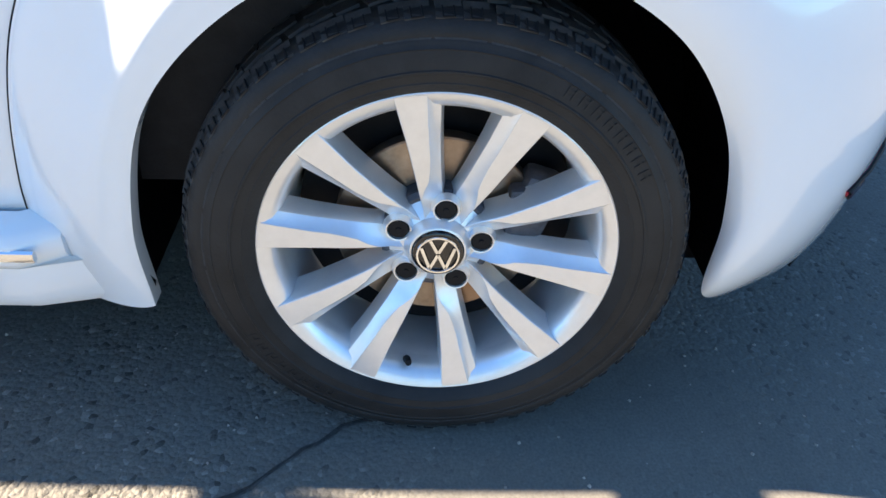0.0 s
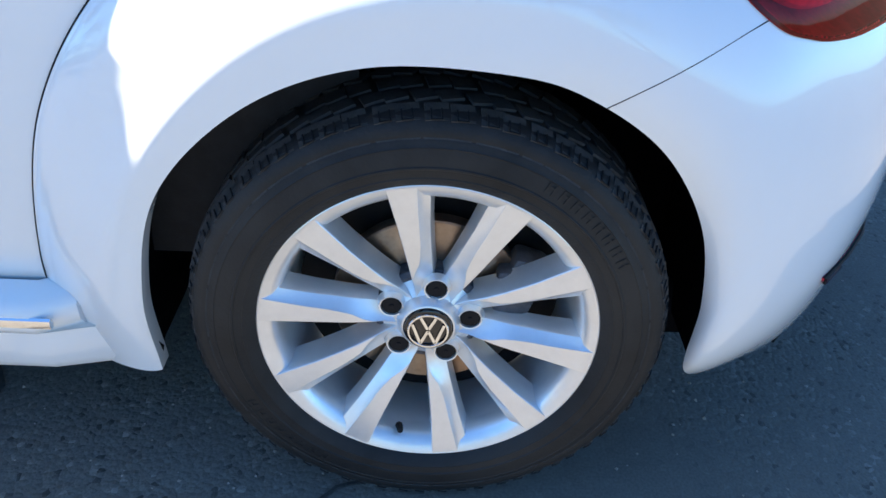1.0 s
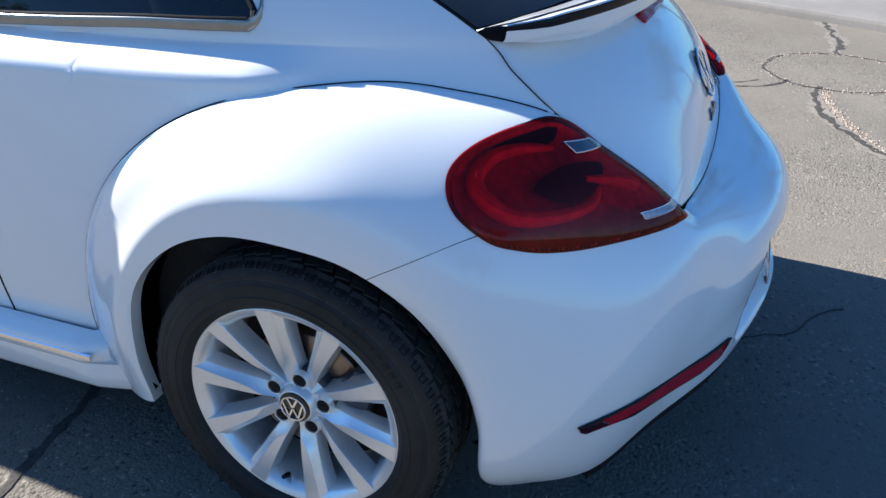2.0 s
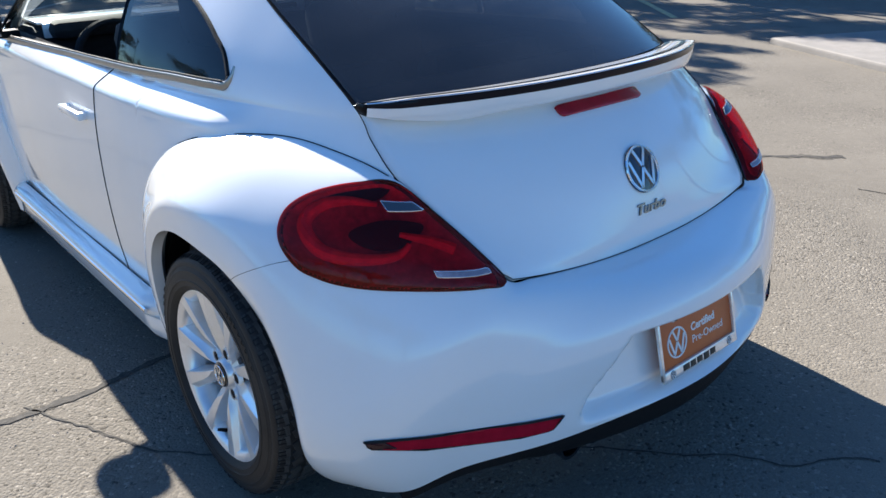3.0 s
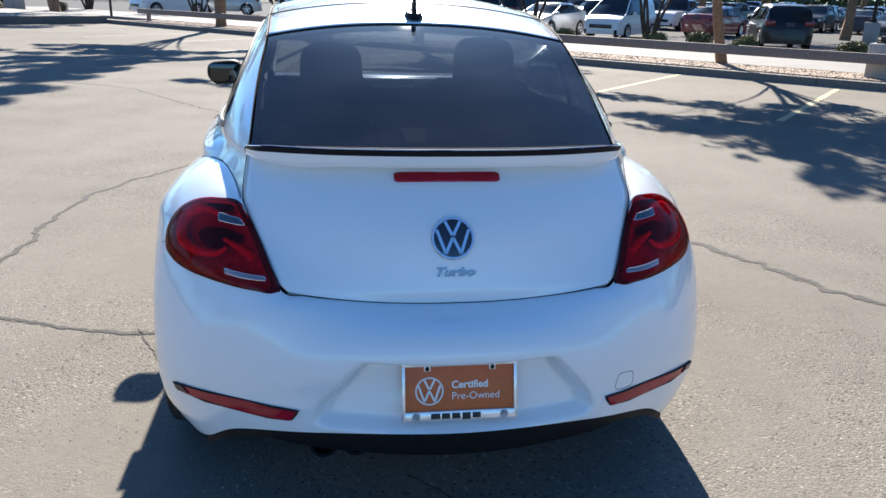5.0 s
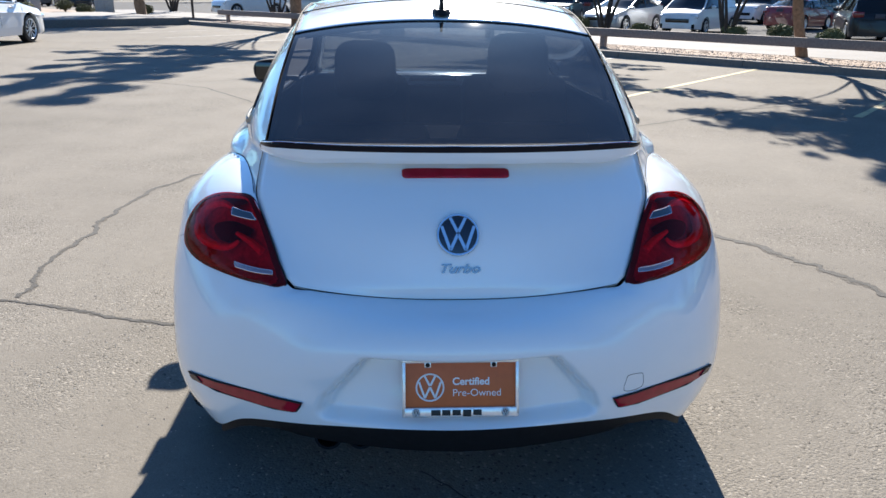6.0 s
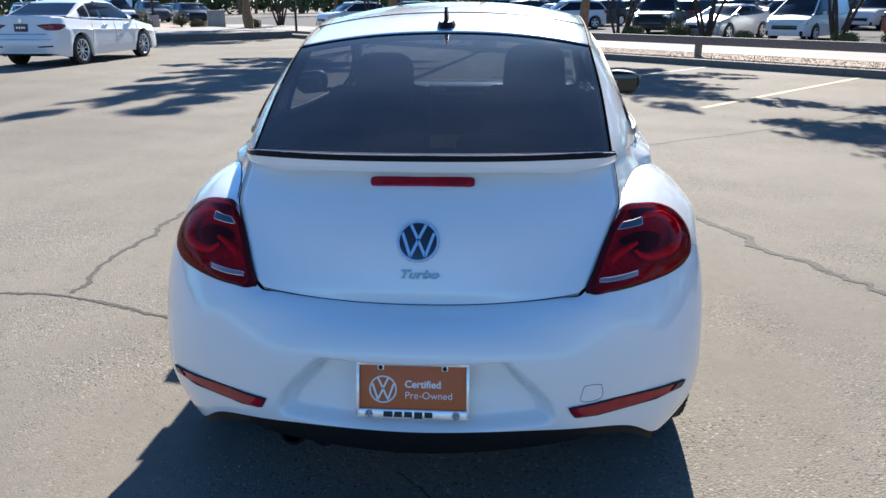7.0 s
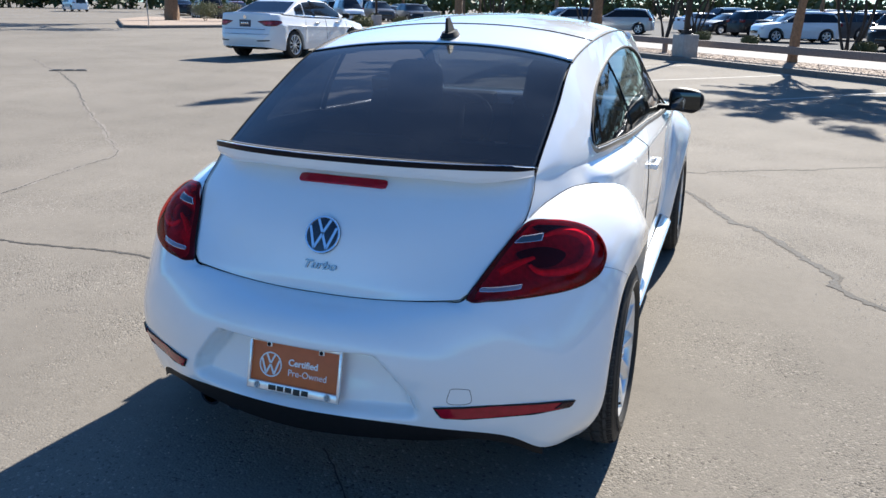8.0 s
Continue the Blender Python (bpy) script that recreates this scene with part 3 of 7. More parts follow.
# ---------- wheels ----------
def build_wheel(sign, hy, parent):
    """One wheel, its face towards sign * x; local x points outwards."""
    wheel = part("wheel", None, parent, "ten-spoke silver alloy wheel with black tyre", pose(sign * .775, hy, .329, 0, -sign * 1.2, 0) @ pose(0, 0, 0, 0, 0, 0 if sign > 0 else 180))
    R1 = .329
    prof = [(r_ * (.985 if r_ > .28 else .985 + (.28 - r_) / .062 * .037), x_) for r_, x_ in [(.208, -.085), (.214, -.094), (.25, -.103), (.285, -.105), (.303, -.0965), (.314, -.086), (.3275, -.06), (.3300, 0), (.3288, .06), (.3246, .078), (.3168, .0888), (.3040, .0948), (.2985, .0940), (.2965, .0955), (.2945, .0960), (.290, .0980), (.2885, .0992), (.287, .0985), (.268, .1015), (.2635, .1018), (.262, .1035), (.2595, .1035), (.258, .102), (.246, .1005), (.2445, .1012), (.243, .1003), (.232, .0935), (.2255, .0865), (.218, .080)]]
    tyre = revolve("tyre", prof, RUBBER, wheel, "black tyre with blocky tread", n=140)
    # tread blocks: shoulder rows and ribs
    bm = bmesh.new()
    K = 64
    for k in range(K):
        a = 2 * math.pi * (k + .10 * math.sin(k * 2.3)) / K
        rot = Matrix.Rotation(a, 4, "X")
        for x0, w, h, da, twist in ((.073, .027, .0285, 0, .10), (-.073, .027, .0285, .03, .10), (.041, .027, .0275, .05, .35), (-.041, .027, .0275, .02, -.35), (0, .033, .0275, 0, .2)):
            r = R1 - .0060 - (.0083 if abs(x0) > .07 else .0012)
            mm = rot @ Matrix.Rotation(da, 4, "X") @ Matrix.Translation((x0, 0, r)) @ Matrix.Rotation(twist, 4, "Z") @ Matrix.Rotation(math.copysign(.42, x0) if abs(x0) > .07 else 0, 4, "Y") @ Matrix.Diagonal((w, h, .011, 1))
            bmesh.ops.create_cube(bm, size=1, matrix=mm)
        # shoulder: two narrow lugs to each block
        for d in (-.0074, .0074):
            mm = rot @ Matrix.Translation((.0865, d, R1 - .0278)) @ Matrix.Rotation(.85, 4, "Y") @ Matrix.Diagonal((.020, .0132, .0042, 1))
            bmesh.ops.create_cube(bm, size=1, matrix=mm)
        mm = rot @ Matrix.Translation((.0922, 0, R1 - .0335)) @ Matrix.Rotation(1.1, 4, "Y") @ Matrix.Diagonal((.006, .027, .003, 1))
        bmesh.ops.create_cube(bm, size=1, matrix=mm)
    b3 = bmesh.new()
    for k in range(K):
        a = 2 * math.pi * (k + .10 * math.sin(k * 2.3)) / K
        at = Matrix.Rotation(a, 4, "X") @ Matrix.Translation((.0800, 0, R1 - .0130)) @ Matrix.Rotation(.10, 4, "Z") @ Matrix.Rotation(.42, 4, "Y")
        for (px_, py_), (sx_, sy_) in (((0, -.0062), (.017, .0016)), ((0, .0062), (.017, .0016)), ((.008, 0), (.0016, .0124))):
            bmesh.ops.create_cube(b3, size=1, matrix=at @ Matrix.Translation((px_, py_, .0032)) @ Matrix.Diagonal((sx_, sy_, .0016, 1)))
    tagged(bpart("sipe", b3, GAP, tyre, "narrow sipes in the tread blocks"), kind="stuff")
    tagged(bpart("tread", bm, TREAD, tyre, "tread blocks", angle=30), kind="stuff")
    # raised marks on the side wall, as plain bars
    bars = bpy.data.meshes.new("sidewall_mark")
    b2 = bmesh.new()
    for dy in (-.0045, .0045):
        bmesh.ops.create_cube(b2, size=1, matrix=Matrix.Translation((.1008, dy, .275)) @ Matrix.Rotation(-.10, 4, "Y") @ Matrix.Diagonal((.0009, .0030, .014, 1)))
    bmesh.ops.create_cube(b2, size=1, matrix=Matrix.Translation((.1008, 0, .277)) @ Matrix.Rotation(-.10, 4, "Y") @ Matrix.Diagonal((.0009, .009, .003, 1)))
    b2.to_mesh(bars)
    b2.free()
    bars.materials.append(RUBBER)
    for c0, cnt in ((2.05, 8), (-1.05, 8)):
        for k in range(cnt):
            part("sidewall_mark", bars, tyre, m=Matrix.Rotation(c0 + k * .075, 4, "X"))
    # barrel and lip
    revolve("rim", [(r_ * 1.024, x_) for r_, x_ in [(.215, .074), (.2235, .0825), (.2258, .0850), (.2256, .0877), (.2238, .0886), (.2205, .0872), (.2150, .0848), (.2085, .0810), (.2035, .0750), (.2000, .066), (.1975, .045), (.196, .01), (.192, -.06), (.2, -.085), (.195, -.09), (.186, -.06), (.190, .01), (.198, .05)]], ALLOY, wheel, "silver rim", n=140)
    # ten spokes in five pairs: a flat face on the outer side of the pair, a sloping flank towards the bolt
    for k in range(10):
        a0 = radians(81 + 72 * (k // 2) + (16.8 if k % 2 == 0 else -16.8))
        mir = 1 if k % 2 == 0 else -1
        r = np.array([.030, .045, .060, .075, .090, .105, .120, .14, .165, .19, .210, .2225, .2268])
        half_w = np.interp(r, [.03, .06, .10, .16, .2268], [.0115, .0130, .0150, .0195, .0275])
        top = np.interp(r, [.03, .06, .085, .11, .16, .2268], [.056, .059, .0675, .0735, .0810, .0880])
        fl = np.interp(r, [.03, .080, .105, .13, .2268], [.02, .05, .48, .64, .70])     # share of the width that is flat
        dip = np.interp(r, [.03, .09, .14, .2268], [.0105, .0165, .0150, .0085])       # how deep the flank falls away
        V = []
        for i in range(len(r)):
            w, x, d_ = half_w[i], top[i], dip[i]
            e = -w + 2 * w * fl[i]
            cols = [(-w - .0045, x - .044), (-w - .0015, x - .014), (-w, x - .0014), (-w + .001, x), (min(-w + .002, e), x), (e, x), (e + .0008, x - .0012), ((e + w) / 2, x - d_ * .62), (w, x - d_), (w + .0012, x - d_ - .003), (w + .0045, x - .044)]
            V += [(xx, mir * yy, r[i]) for yy, xx in cols]
        m_ = 11
        n = len(r)
        F = grid_faces(n, m_) + [tuple(range(m_)), tuple(range((n - 1) * m_, n * m_))] + [(i * m_, (i + 1) * m_, (i + 1) * m_ + m_ - 1, i * m_ + m_ - 1) for i in range(n - 1)]
        part("spoke", mesh_from("spoke", V, F, ALLOY, 26), wheel, m=Matrix.Rotation(a0 - math.pi / 2, 4, "X"))
    revolve("hub", [(0, .062), (.034, .062), (.040, .060), (.052, .052), (.067, .044), (.072, .02), (.07, -.03), (0, -.03)], ALLOY, wheel, n=60)
    revolve("centre_cap", [(0, .0775), (.029, .0775), (.0325, .076), (.034, .071), (.034, .055)], GLOSS_BLACK, wheel, "black centre cap with bright emblem", n=48)
    revolve("cap_collar", [(.0342, .060), (.0345, .0725), (.037, .0715), (.043, .062), (.046, .052)], ALLOY, wheel, n=48)
    emblem("cap_emblem", .0285, .0790, wheel, Matrix.Rotation(radians(90), 4, "Z") @ Matrix.Rotation(radians(90), 4, "X"))
    for k in range(5):
        a = radians(81 + 72 * k)
        y, z = .0575 * math.cos(a), .0575 * math.sin(a)
        revolve("bolt_cap", [(0, .0615), (.003, .0615), (.0035, .0600), (.0122, .0600), (.0138, .0585), (.0138, .040)], BLACK, wheel, n=20, m=Matrix.Translation((0, y, z)))
        revolve("bolt_seat", [(.0142, .050), (.0150, .0612), (.0168, .0618), (.0205, .05)], ALLOY, wheel, n=24, m=Matrix.Translation((0, y, z)))
    revolve("brake_disc", [(.075, .005), (.078, .018), (.085, .018), (.136, .018), (.138, .016), (.138, -.005), (.085, -.005)], STEEL, wheel, "worn steel brake disc", n=72)
    revolve("disc_hat", [(0, .045), (.07, .045), (.076, .04), (.077, .016)], IRON, wheel, n=48)
    revolve("dust_shield", [(.06, -.02), (.188, -.02), (.188, -.03), (.06, -.03)], BLACK, wheel, n=48)
    bm = bmesh.new()
    box_bm(bm, (.05, .055, .10), (.012, .125, .04), .012, Matrix.Rotation(radians(-18), 4, "X"))
    box_bm(bm, (.03, .03, .045), (.03, .105, .055), .008)
    bpart("brake_caliper", bm, IRON, wheel, "grey brake caliper")
    a = radians(-101)
    tube("valve", [(.065, .200 * math.cos(a), .200 * math.sin(a)), (.080, .190 * math.cos(a), .190 * math.sin(a)), (.088, .186 * math.cos(a), .186 * math.sin(a))], [.006, .005, .0045], BLACK, wheel, "black tyre valve")
    return wheel


def emblem(name, r, x, parent, m, ring=CHROME, bars=CHROME):
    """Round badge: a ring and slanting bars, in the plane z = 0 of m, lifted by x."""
    bm = bmesh.new()
    n = 48
    for k in range(n):
        a, b = 2 * math.pi * k / n, 2 * math.pi * (k + 1) / n
        vs = [bm.verts.new((q * math.cos(t), q * math.sin(t), h)) for t in (a, b) for q, h in ((r, 0), (r * .98, r * .05), (r * .90, r * .05), (r * .88, 0))]
        for j in range(3):
            bm.faces.new((vs[j], vs[j + 1], vs[4 + j + 1], vs[4 + j]))
    w = r * .14
    for (x0, y0), (x1, y1) in (((-.36, .80), (-.02, .12)), ((.36, .80), (.02, .12)), ((-.76, .40), (-.36, -.74)), ((.76, .40), (.36, -.74)), ((-.36, -.74), (-.01, .02)), ((.36, -.74), (.01, .02))):
        p, q = Vector((x0, y0, 0)) * r, Vector((x1, y1, 0)) * r
        d = q - p
        mm = Matrix.Translation((p + q) / 2 + Vector((0, 0, r * .02))) @ Matrix.Rotation(math.atan2(d.y, d.x), 4, "Z") @ Matrix.Diagonal((d.length, w, r * .06, 1))
        bmesh.ops.create_cube(bm, size=1, matrix=mm)
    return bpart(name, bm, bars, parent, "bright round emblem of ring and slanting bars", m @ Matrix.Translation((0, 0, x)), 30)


for sign in (-1, 1):
    for hy in (0.0, 2.537):
        build_wheel(sign, hy, car)
# ---------- fittings of the car ----------
ORANGE = mat("orange_plate", (0.55, 0.13, 0.035), 0.45, scale=20, vary=0.08)
PLATE_WHITE = mat("plate_print_white", (0.80, 0.80, 0.80), 0.5)
DARK_PRINT = mat("dark_print", (0.015, 0.02, 0.02), 0.5)
LENS_SMOKE = mat("smoked_lens", (0.030, 0.004, 0.010), 0.15, spec=0.3, coat=0.2)
LENS_CORE = mat("lamp_core", (0.03, 0.006, 0.01), 0.25)
LENS_CLEAR = mat("clear_lens", (0.34, 0.27, 0.30), 0.25, metal=0.5, coat=0.5, scale=90, vary=0.2)
LENS_GLASS = tinted_glass("red_lens_glass", (0.84, 0.010, 0.036), 0, 0.3)
BOWL = mat("lamp_bowl_red", (0.50, 0.42, 0.42), 0.42, metal=0.7, scale=60, vary=0.35)
RING_RED = mat("lamp_ring", (0.72, 0.66, 0.66), 0.5, metal=0.3, scale=40, vary=0.25)
DIM = mat("dim_silver", (0.68, 0.64, 0.66), 0.25, metal=0.8)
LAMP_GREY = mat("turn_lamp_grey", (0.05, 0.065, 0.085), 0.15, coat=0.8)
NAVY = mat("badge_ground", (0.012, 0.018, 0.03), 0.12, coat=0.8)


def closed(pts, n=72):
    """A closed smooth outline through pts."""
    p = np.array(pts, float)
    q = np.concatenate([p[-2:], p, p[:3]])
    return spline(np.arange(-2, len(p) + 3), q, np.linspace(0, len(p), n, endpoint=False))


LIGHT = [(.586, -.430, .893), (.647, -.377, .894), (.689, -.333, .884), (.724, -.303, .869), (.755, -.288, .850), (.778, -.288, .828), (.796, -.302, .801), (.804, -.330, .775), (.800, -.377, .746), (.782, -.420, .732), (.759, -.457, .723), (.722, -.504, .717), (.678, -.550, .715), (.600, -.612, .712), (.530, -.648, .708), (.470, -.647, .704), (.498, -.592, .762), (.540, -.505, .833)]
RING = [(.761, -.342, .82), (.723, -.35, .853), (.683, -.393, .864), (.642, -.449, .858), (.598, -.502, .829), (.62, -.525, .795), (.66, -.52, .77), (.722, -.464, .765), (.764, -.399, .779)]
CORE = [(.712, -.415, .800), (.690, -.415, .822), (.640, -.462, .840), (.575, -.520, .826), (.598, -.535, .800), (.648, -.516, .772), (.694, -.470, .774)]
BAR = [(.627, -.485, .812), (.572, -.535, .800), (.506, -.592, .765), (.521, -.610, .742), (.585, -.555, .776), (.625, -.501, .795)]
REV = [(.618, -.592, .7535), (.498, -.621, .739), (.493, -.630, .7295), (.615, -.601, .7415)]
WIN = [(.645, -.458, .873), (.580, -.482, .863), (.565, -.502, .846), (.642, -.478, .856)]
REFL = [(.785, -.55, .396), (.74, -.596, .405), (.685, -.639, .409), (.578, -.696, .410), (.498, -.745, .411), (.424, -.782, .413), (.444, -.768, .380), (.508, -.735, .373), (.577, -.691, .371), (.686, -.631, .374), (.776, -.556, .379)]


def poly(pts, n=60):
    """A closed outline with straight sides and hard corners."""
    p = np.array(pts, float)
    p = np.concatenate([p, p[:1]])
    d = np.concatenate([[0], np.cumsum(np.linalg.norm(np.diff(p, axis=0), axis=1))])
    q = np.linspace(0, d[-1], n, endpoint=False)
    return np.stack([np.interp(q, d, p[:, k]) for k in range(3)], -1)


for sign in (-1, 1):
    flip = np.array([sign, 1, 1.0])
    way = (-sign * .72, .68, -.12)
    W_ = Vector(way).normalized()
    out = closed(LIGHT, 110) * flip
    # opening in the fender, under the lens
    fr = [f for s_, _, f in fenders if s_ == sign][0]
    ax = W_.orthogonal().normalized()
    ay = W_.cross(ax)
    o2 = np.array([(Vector(p).dot(ax), Vector(p).dot(ay)) for p in out])
    c2 = o2.mean(0)
    o2 = c2 + (o2 - c2) * .95

    def inside(p):
        x_, y_ = p.dot(ax), p.dot(ay)
        hit_, j = False, len(o2) - 1
        for i in range(len(o2)):
            if (o2[i][1] > y_) != (o2[j][1] > y_) and x_ < (o2[j][0] - o2[i][0]) * (y_ - o2[i][1]) / (o2[j][1] - o2[i][1]) + o2[i][0]:
                hit_ = not hit_
            j = i
        return hit_

    tree_all = bvh_of(fr)
    bm = bmesh.new()
    bm.from_mesh(fr.data)
    bmesh.ops.delete(bm, geom=[q for q in bm.faces if q.calc_center_median().y < -.2 and inside(q.calc_center_median())], context="FACES")
    bm.to_mesh(fr.data)
    bm.free()
    lens = laid("tail_light", out, way, tree, LENS_GLASS, car, "red tail light with glowing ring inside", lift=.004, dome=.012, rings=14)
    lens.visible_shadow = False
    tube("light_gap", out, .0024, GAP, lens, closed=True, n=6)

    def under(pts, deep):
        """Places on the skin under an outline, moved inwards by deep."""
        got = [tree_all.ray_cast(Vector(p) - W_ * .5, W_)[0] for p in pts]
        return [tuple(q + W_ * deep) for q in got if q]

    # opaque rim of the lens, over the edge of the opening
    cc = out.mean(0)
    V = []
    for q, deep in ((.0, -.002), (.025, -.0032), (.045, -.0032), (.055, .03)):
        for p in out:
            h = tree_all.ray_cast(Vector(cc + (p - cc) * (1 - q)) - W_ * .6, W_)[0] or Vector(p)
            V.append(h + W_ * deep)
    part("lens_rim", mesh_from("lens_rim", V, grid_faces(4, 110, close_m=True), LENS_DARK, 50), lens, "dark red lens rim")
    # bowl behind the lens
    V = []
    for k in range(9):
        q = k / 8
        for p in out:
            h = tree_all.ray_cast(Vector(cc + (p - cc) * (1 - q) * .94) - W_ * .6, W_)[0] or Vector(p)
            V.append(h + W_ * (.004 + .034 * (1 - (1 - q) ** 5)))
    part("lamp_bowl", mesh_from("lamp_bowl", V, grid_faces(9, 110, close_m=True), BOWL, 50), lens, "red lamp bowl")
    tube("light_ring", under(spline(np.arange(8), np.array([RING[i] for i in (5, 6, 7, 8, 0, 1, 2, 3)]), np.linspace(.2, 6.9, 50)) * flip, .018), [.005 + .011 * math.sin(math.pi * (i + .5) / 50) for i in range(50)], RING_RED, lens, "bright red ring", n=10)
    co = closed(CORE, 40)
    C_ = np.array(under((co.mean(0) + (co - co.mean(0)) * [.85, .85, .75]) * flip, .019))
    cm = C_.mean(0)
    part("light_core", mesh_from("light_core", [tuple(p) for p in C_] + [tuple(cm + (p - cm) * .5 - np.array(W_) * .006) for p in C_] + [tuple(cm - np.array(W_) * .008)], grid_faces(2, len(C_), close_m=True) + [(len(C_) + i, len(C_) + (i + 1) % len(C_), 2 * len(C_)) for i in range(len(C_))], LENS_CORE, 40), lens, "dark lamp core")
    bar = np.array(BAR)
    mid_ = np.array([(bar[i] + bar[5 - i]) / 2 for i in range(3)])
    tube("light_bar", under(spline(np.arange(3), mid_, np.linspace(0, 1.5, 9)) * flip, .021), [.007 + .006 * i / 8 for i in range(9)], RING_RED, lens, "bright red bar", n=8)
    # dark patch in the upper part of the lamp, behind the lens
    blotch_ = np.array([(.735, -.335, .850), (.700, -.355, .872), (.640, -.405, .884), (.600, -.432, .884), (.640, -.436, .866), (.690, -.390, .866), (.728, -.350, .853)])
    S_ = under(closed(blotch_, 40) * flip, .012)
    part("lamp_divider", mesh_from("lamp_divider", S_ + [tuple(np.mean(S_, 0))], [(i, (i + 1) % len(S_), len(S_)) for i in range(len(S_))], LENS_SMOKE), lens, "dark patch inside the lamp")
    wt = bvh_of(lens)
    laid("reversing_lamp", poly(REV, 40) * flip, way, wt, LENS_CLEAR, lens, "clear reversing lamp strip", lift=.0012, rings=4)
    laid("turn_lamp", poly(WIN, 40) * flip, way, wt, LAMP_GREY, lens, "small grey lamp window", lift=.0012, rings=4)
    for shape in (WIN, REV):
        rim = [wt.ray_cast(Vector(p) - W_ * .5, W_)[0] for p in poly(shape, 40) * flip]
        tube("lamp_edge", [tuple(p - W_ * .0015) for p in rim if p], .0013, DIM, lens, closed=True, n=5)
    # reflector in the bumper
    refl = laid("reflector", poly(REFL, 70) * flip, (-sign * .45, .89, 0), tree, LENS_RED, car, "long red bumper reflector", lift=.004, rings=4)
    tube("reflector_gap", poly(REFL, 70) * flip, .003, GAP, refl, closed=True, n=5)
    laid("reflector_end", poly([(.783, -.552, .394), (.755, -.582, .400), (.735, -.598, .383), (.775, -.557, .380)], 30) * flip, (-sign * .6, .8, 0), bvh_of(refl), LENS_SMOKE, refl, "smoked reflector end", lift=.003, rings=3)
    # seam between fender and bumper
    F_ = bulge(REAR_T, REAR_B, REAR_A, 0.0, 1.0, 601, 101)
    F_[:, :, 0] *= sign
    k = 30
    seam = [F_[int(round((7.19 + (6.12 - 7.19) * i / k) * 40)), int(round((.589 + (1 - .589) * i / k) * 100))] for i in range(k + 1)]
    seam = np.array(seam)
    for _ in range(8):
        seam[1:-1] = (seam[:-2] + seam[1:-1] + seam[2:]) / 3
    tube("panel_gap", seam, .0009, GAP, car, n=5)
# tow eye cover
hook = closed([(.463, -.765, .425), (.465, -.763, .461), (.473, -.758, .471), (.508, -.738, .468), (.517, -.734, .459), (.517, -.734, .423)], 40)
hk = [tree.ray_cast(Vector(p) - Vector((-.45, .89, 0)) * .4, Vector((-.45, .89, 0)))[0] for p in hook]
tube("tow_eye_cover", [tuple(p) for p in hk if p], .0009, GAP, car, "outline of a small bumper cover", closed=True, n=5)

# lid: gap, spoiler, brake light, badge, lettering
us = np.concatenate([spline(U, STRIP_E, np.linspace(3.0, .0, 40))])
low = strip(0.0, 0.01, 2, m=41, wid=.997)[0]
edge = np.concatenate([us * [-1, 1, 1], low, us[::-1]])
tube("panel_gap", edge, .0010, GAP, trunk_lid, n=6)
w = np.linspace(-.985, .985, 61)
base = strip(5.0, 5.01, 2, m=61, wid=.985)[0]
over = .125 * (1 - .25 * np.abs(w) ** 3) * (1 - .45 * np.clip((np.abs(w) - .90) / .085, 0, 1) ** 2)
fade = 1 - np.clip((np.abs(w) - .86) / .125, 0, 1) ** 2 * .50
belly = 1 + .22 * np.exp(-((np.abs(w) - .70) / .12) ** 2) - .45 * np.clip((np.abs(w) - .78) / .2, 0, 1) ** 1.5
sec = [(.02, -.004), (-.3, .014), (-.8, .022), (-1.0, .0235), (-1.02, .021), (-1.02, .010), (-1.01, .006), (-.985, -.012), (-.955, -.022), (-.88, -.029), (-.40, -.026)]


def spoiler_rows(ids):
    P = np.empty((61, len(ids), 3))
    for j, i in enumerate(ids):
        P[:, j, 0] = base[:, 0] * 1.02
        P[:, j, 1] = base[:, 1] + sec[i][0] * over
        P[:, j, 2] = base[:, 2] + sec[i][1] * (fade if sec[i][1] > -.01 else belly)
    return P


spoiler = sheet("spoiler", spoiler_rows([0, 1, 2, 3]), PAINT, trunk_lid, "white lip spoiler under the rear window")
sheet("spoiler_strip", spoiler_rows([3, 4, 5, 6]), STRIP_BLACK, spoiler, "gloss black strip along the spoiler edge")
sheet("spoiler_lower", spoiler_rows([6, 7, 8, 9, 10]), PAINT, spoiler)
ends = spoiler_rows(range(11))
for q in (0, -1):
    loop = ends[q]
    mid_ = loop.mean(0) + [np.sign(loop[0, 0]) * .006, 0, 0]
    part("spoiler_end", mesh_from("spoiler_end", [*loop, mid_], [(i, (i + 1) % 11, 11) for i in range(11)], SATIN_BLACK), spoiler)
tube("spoiler_edge", spoiler_rows([3])[:, 0] + [0, -.001, .001], .0015, CHROME, spoiler, "bright hairline", n=6)
P = spoiler_rows([0, 1])
P[:, 1] = spoiler_rows([2])[:, 0] * .94 + P[:, 0] * .06 + [0, 0, .003]
P[:, 0, 2] += .004
sheet("window_base", P, STRIP_BLACK, spoiler)

bw = .152
bl = [(-bw, .988), (-bw + .01, .9915), (bw - .01, .9915), (bw, .988), (bw, .967), (bw - .01, .9625), (-bw + .01, .9625), (-bw, .967)]
o3 = poly([(x, -.49, z) for x, z in bl], 80)
brake = laid("brake_light", o3, (0, 1, -.35), lid_tree, LENS_RED, trunk_lid, "narrow red high brake light", lift=.006, rings=4)


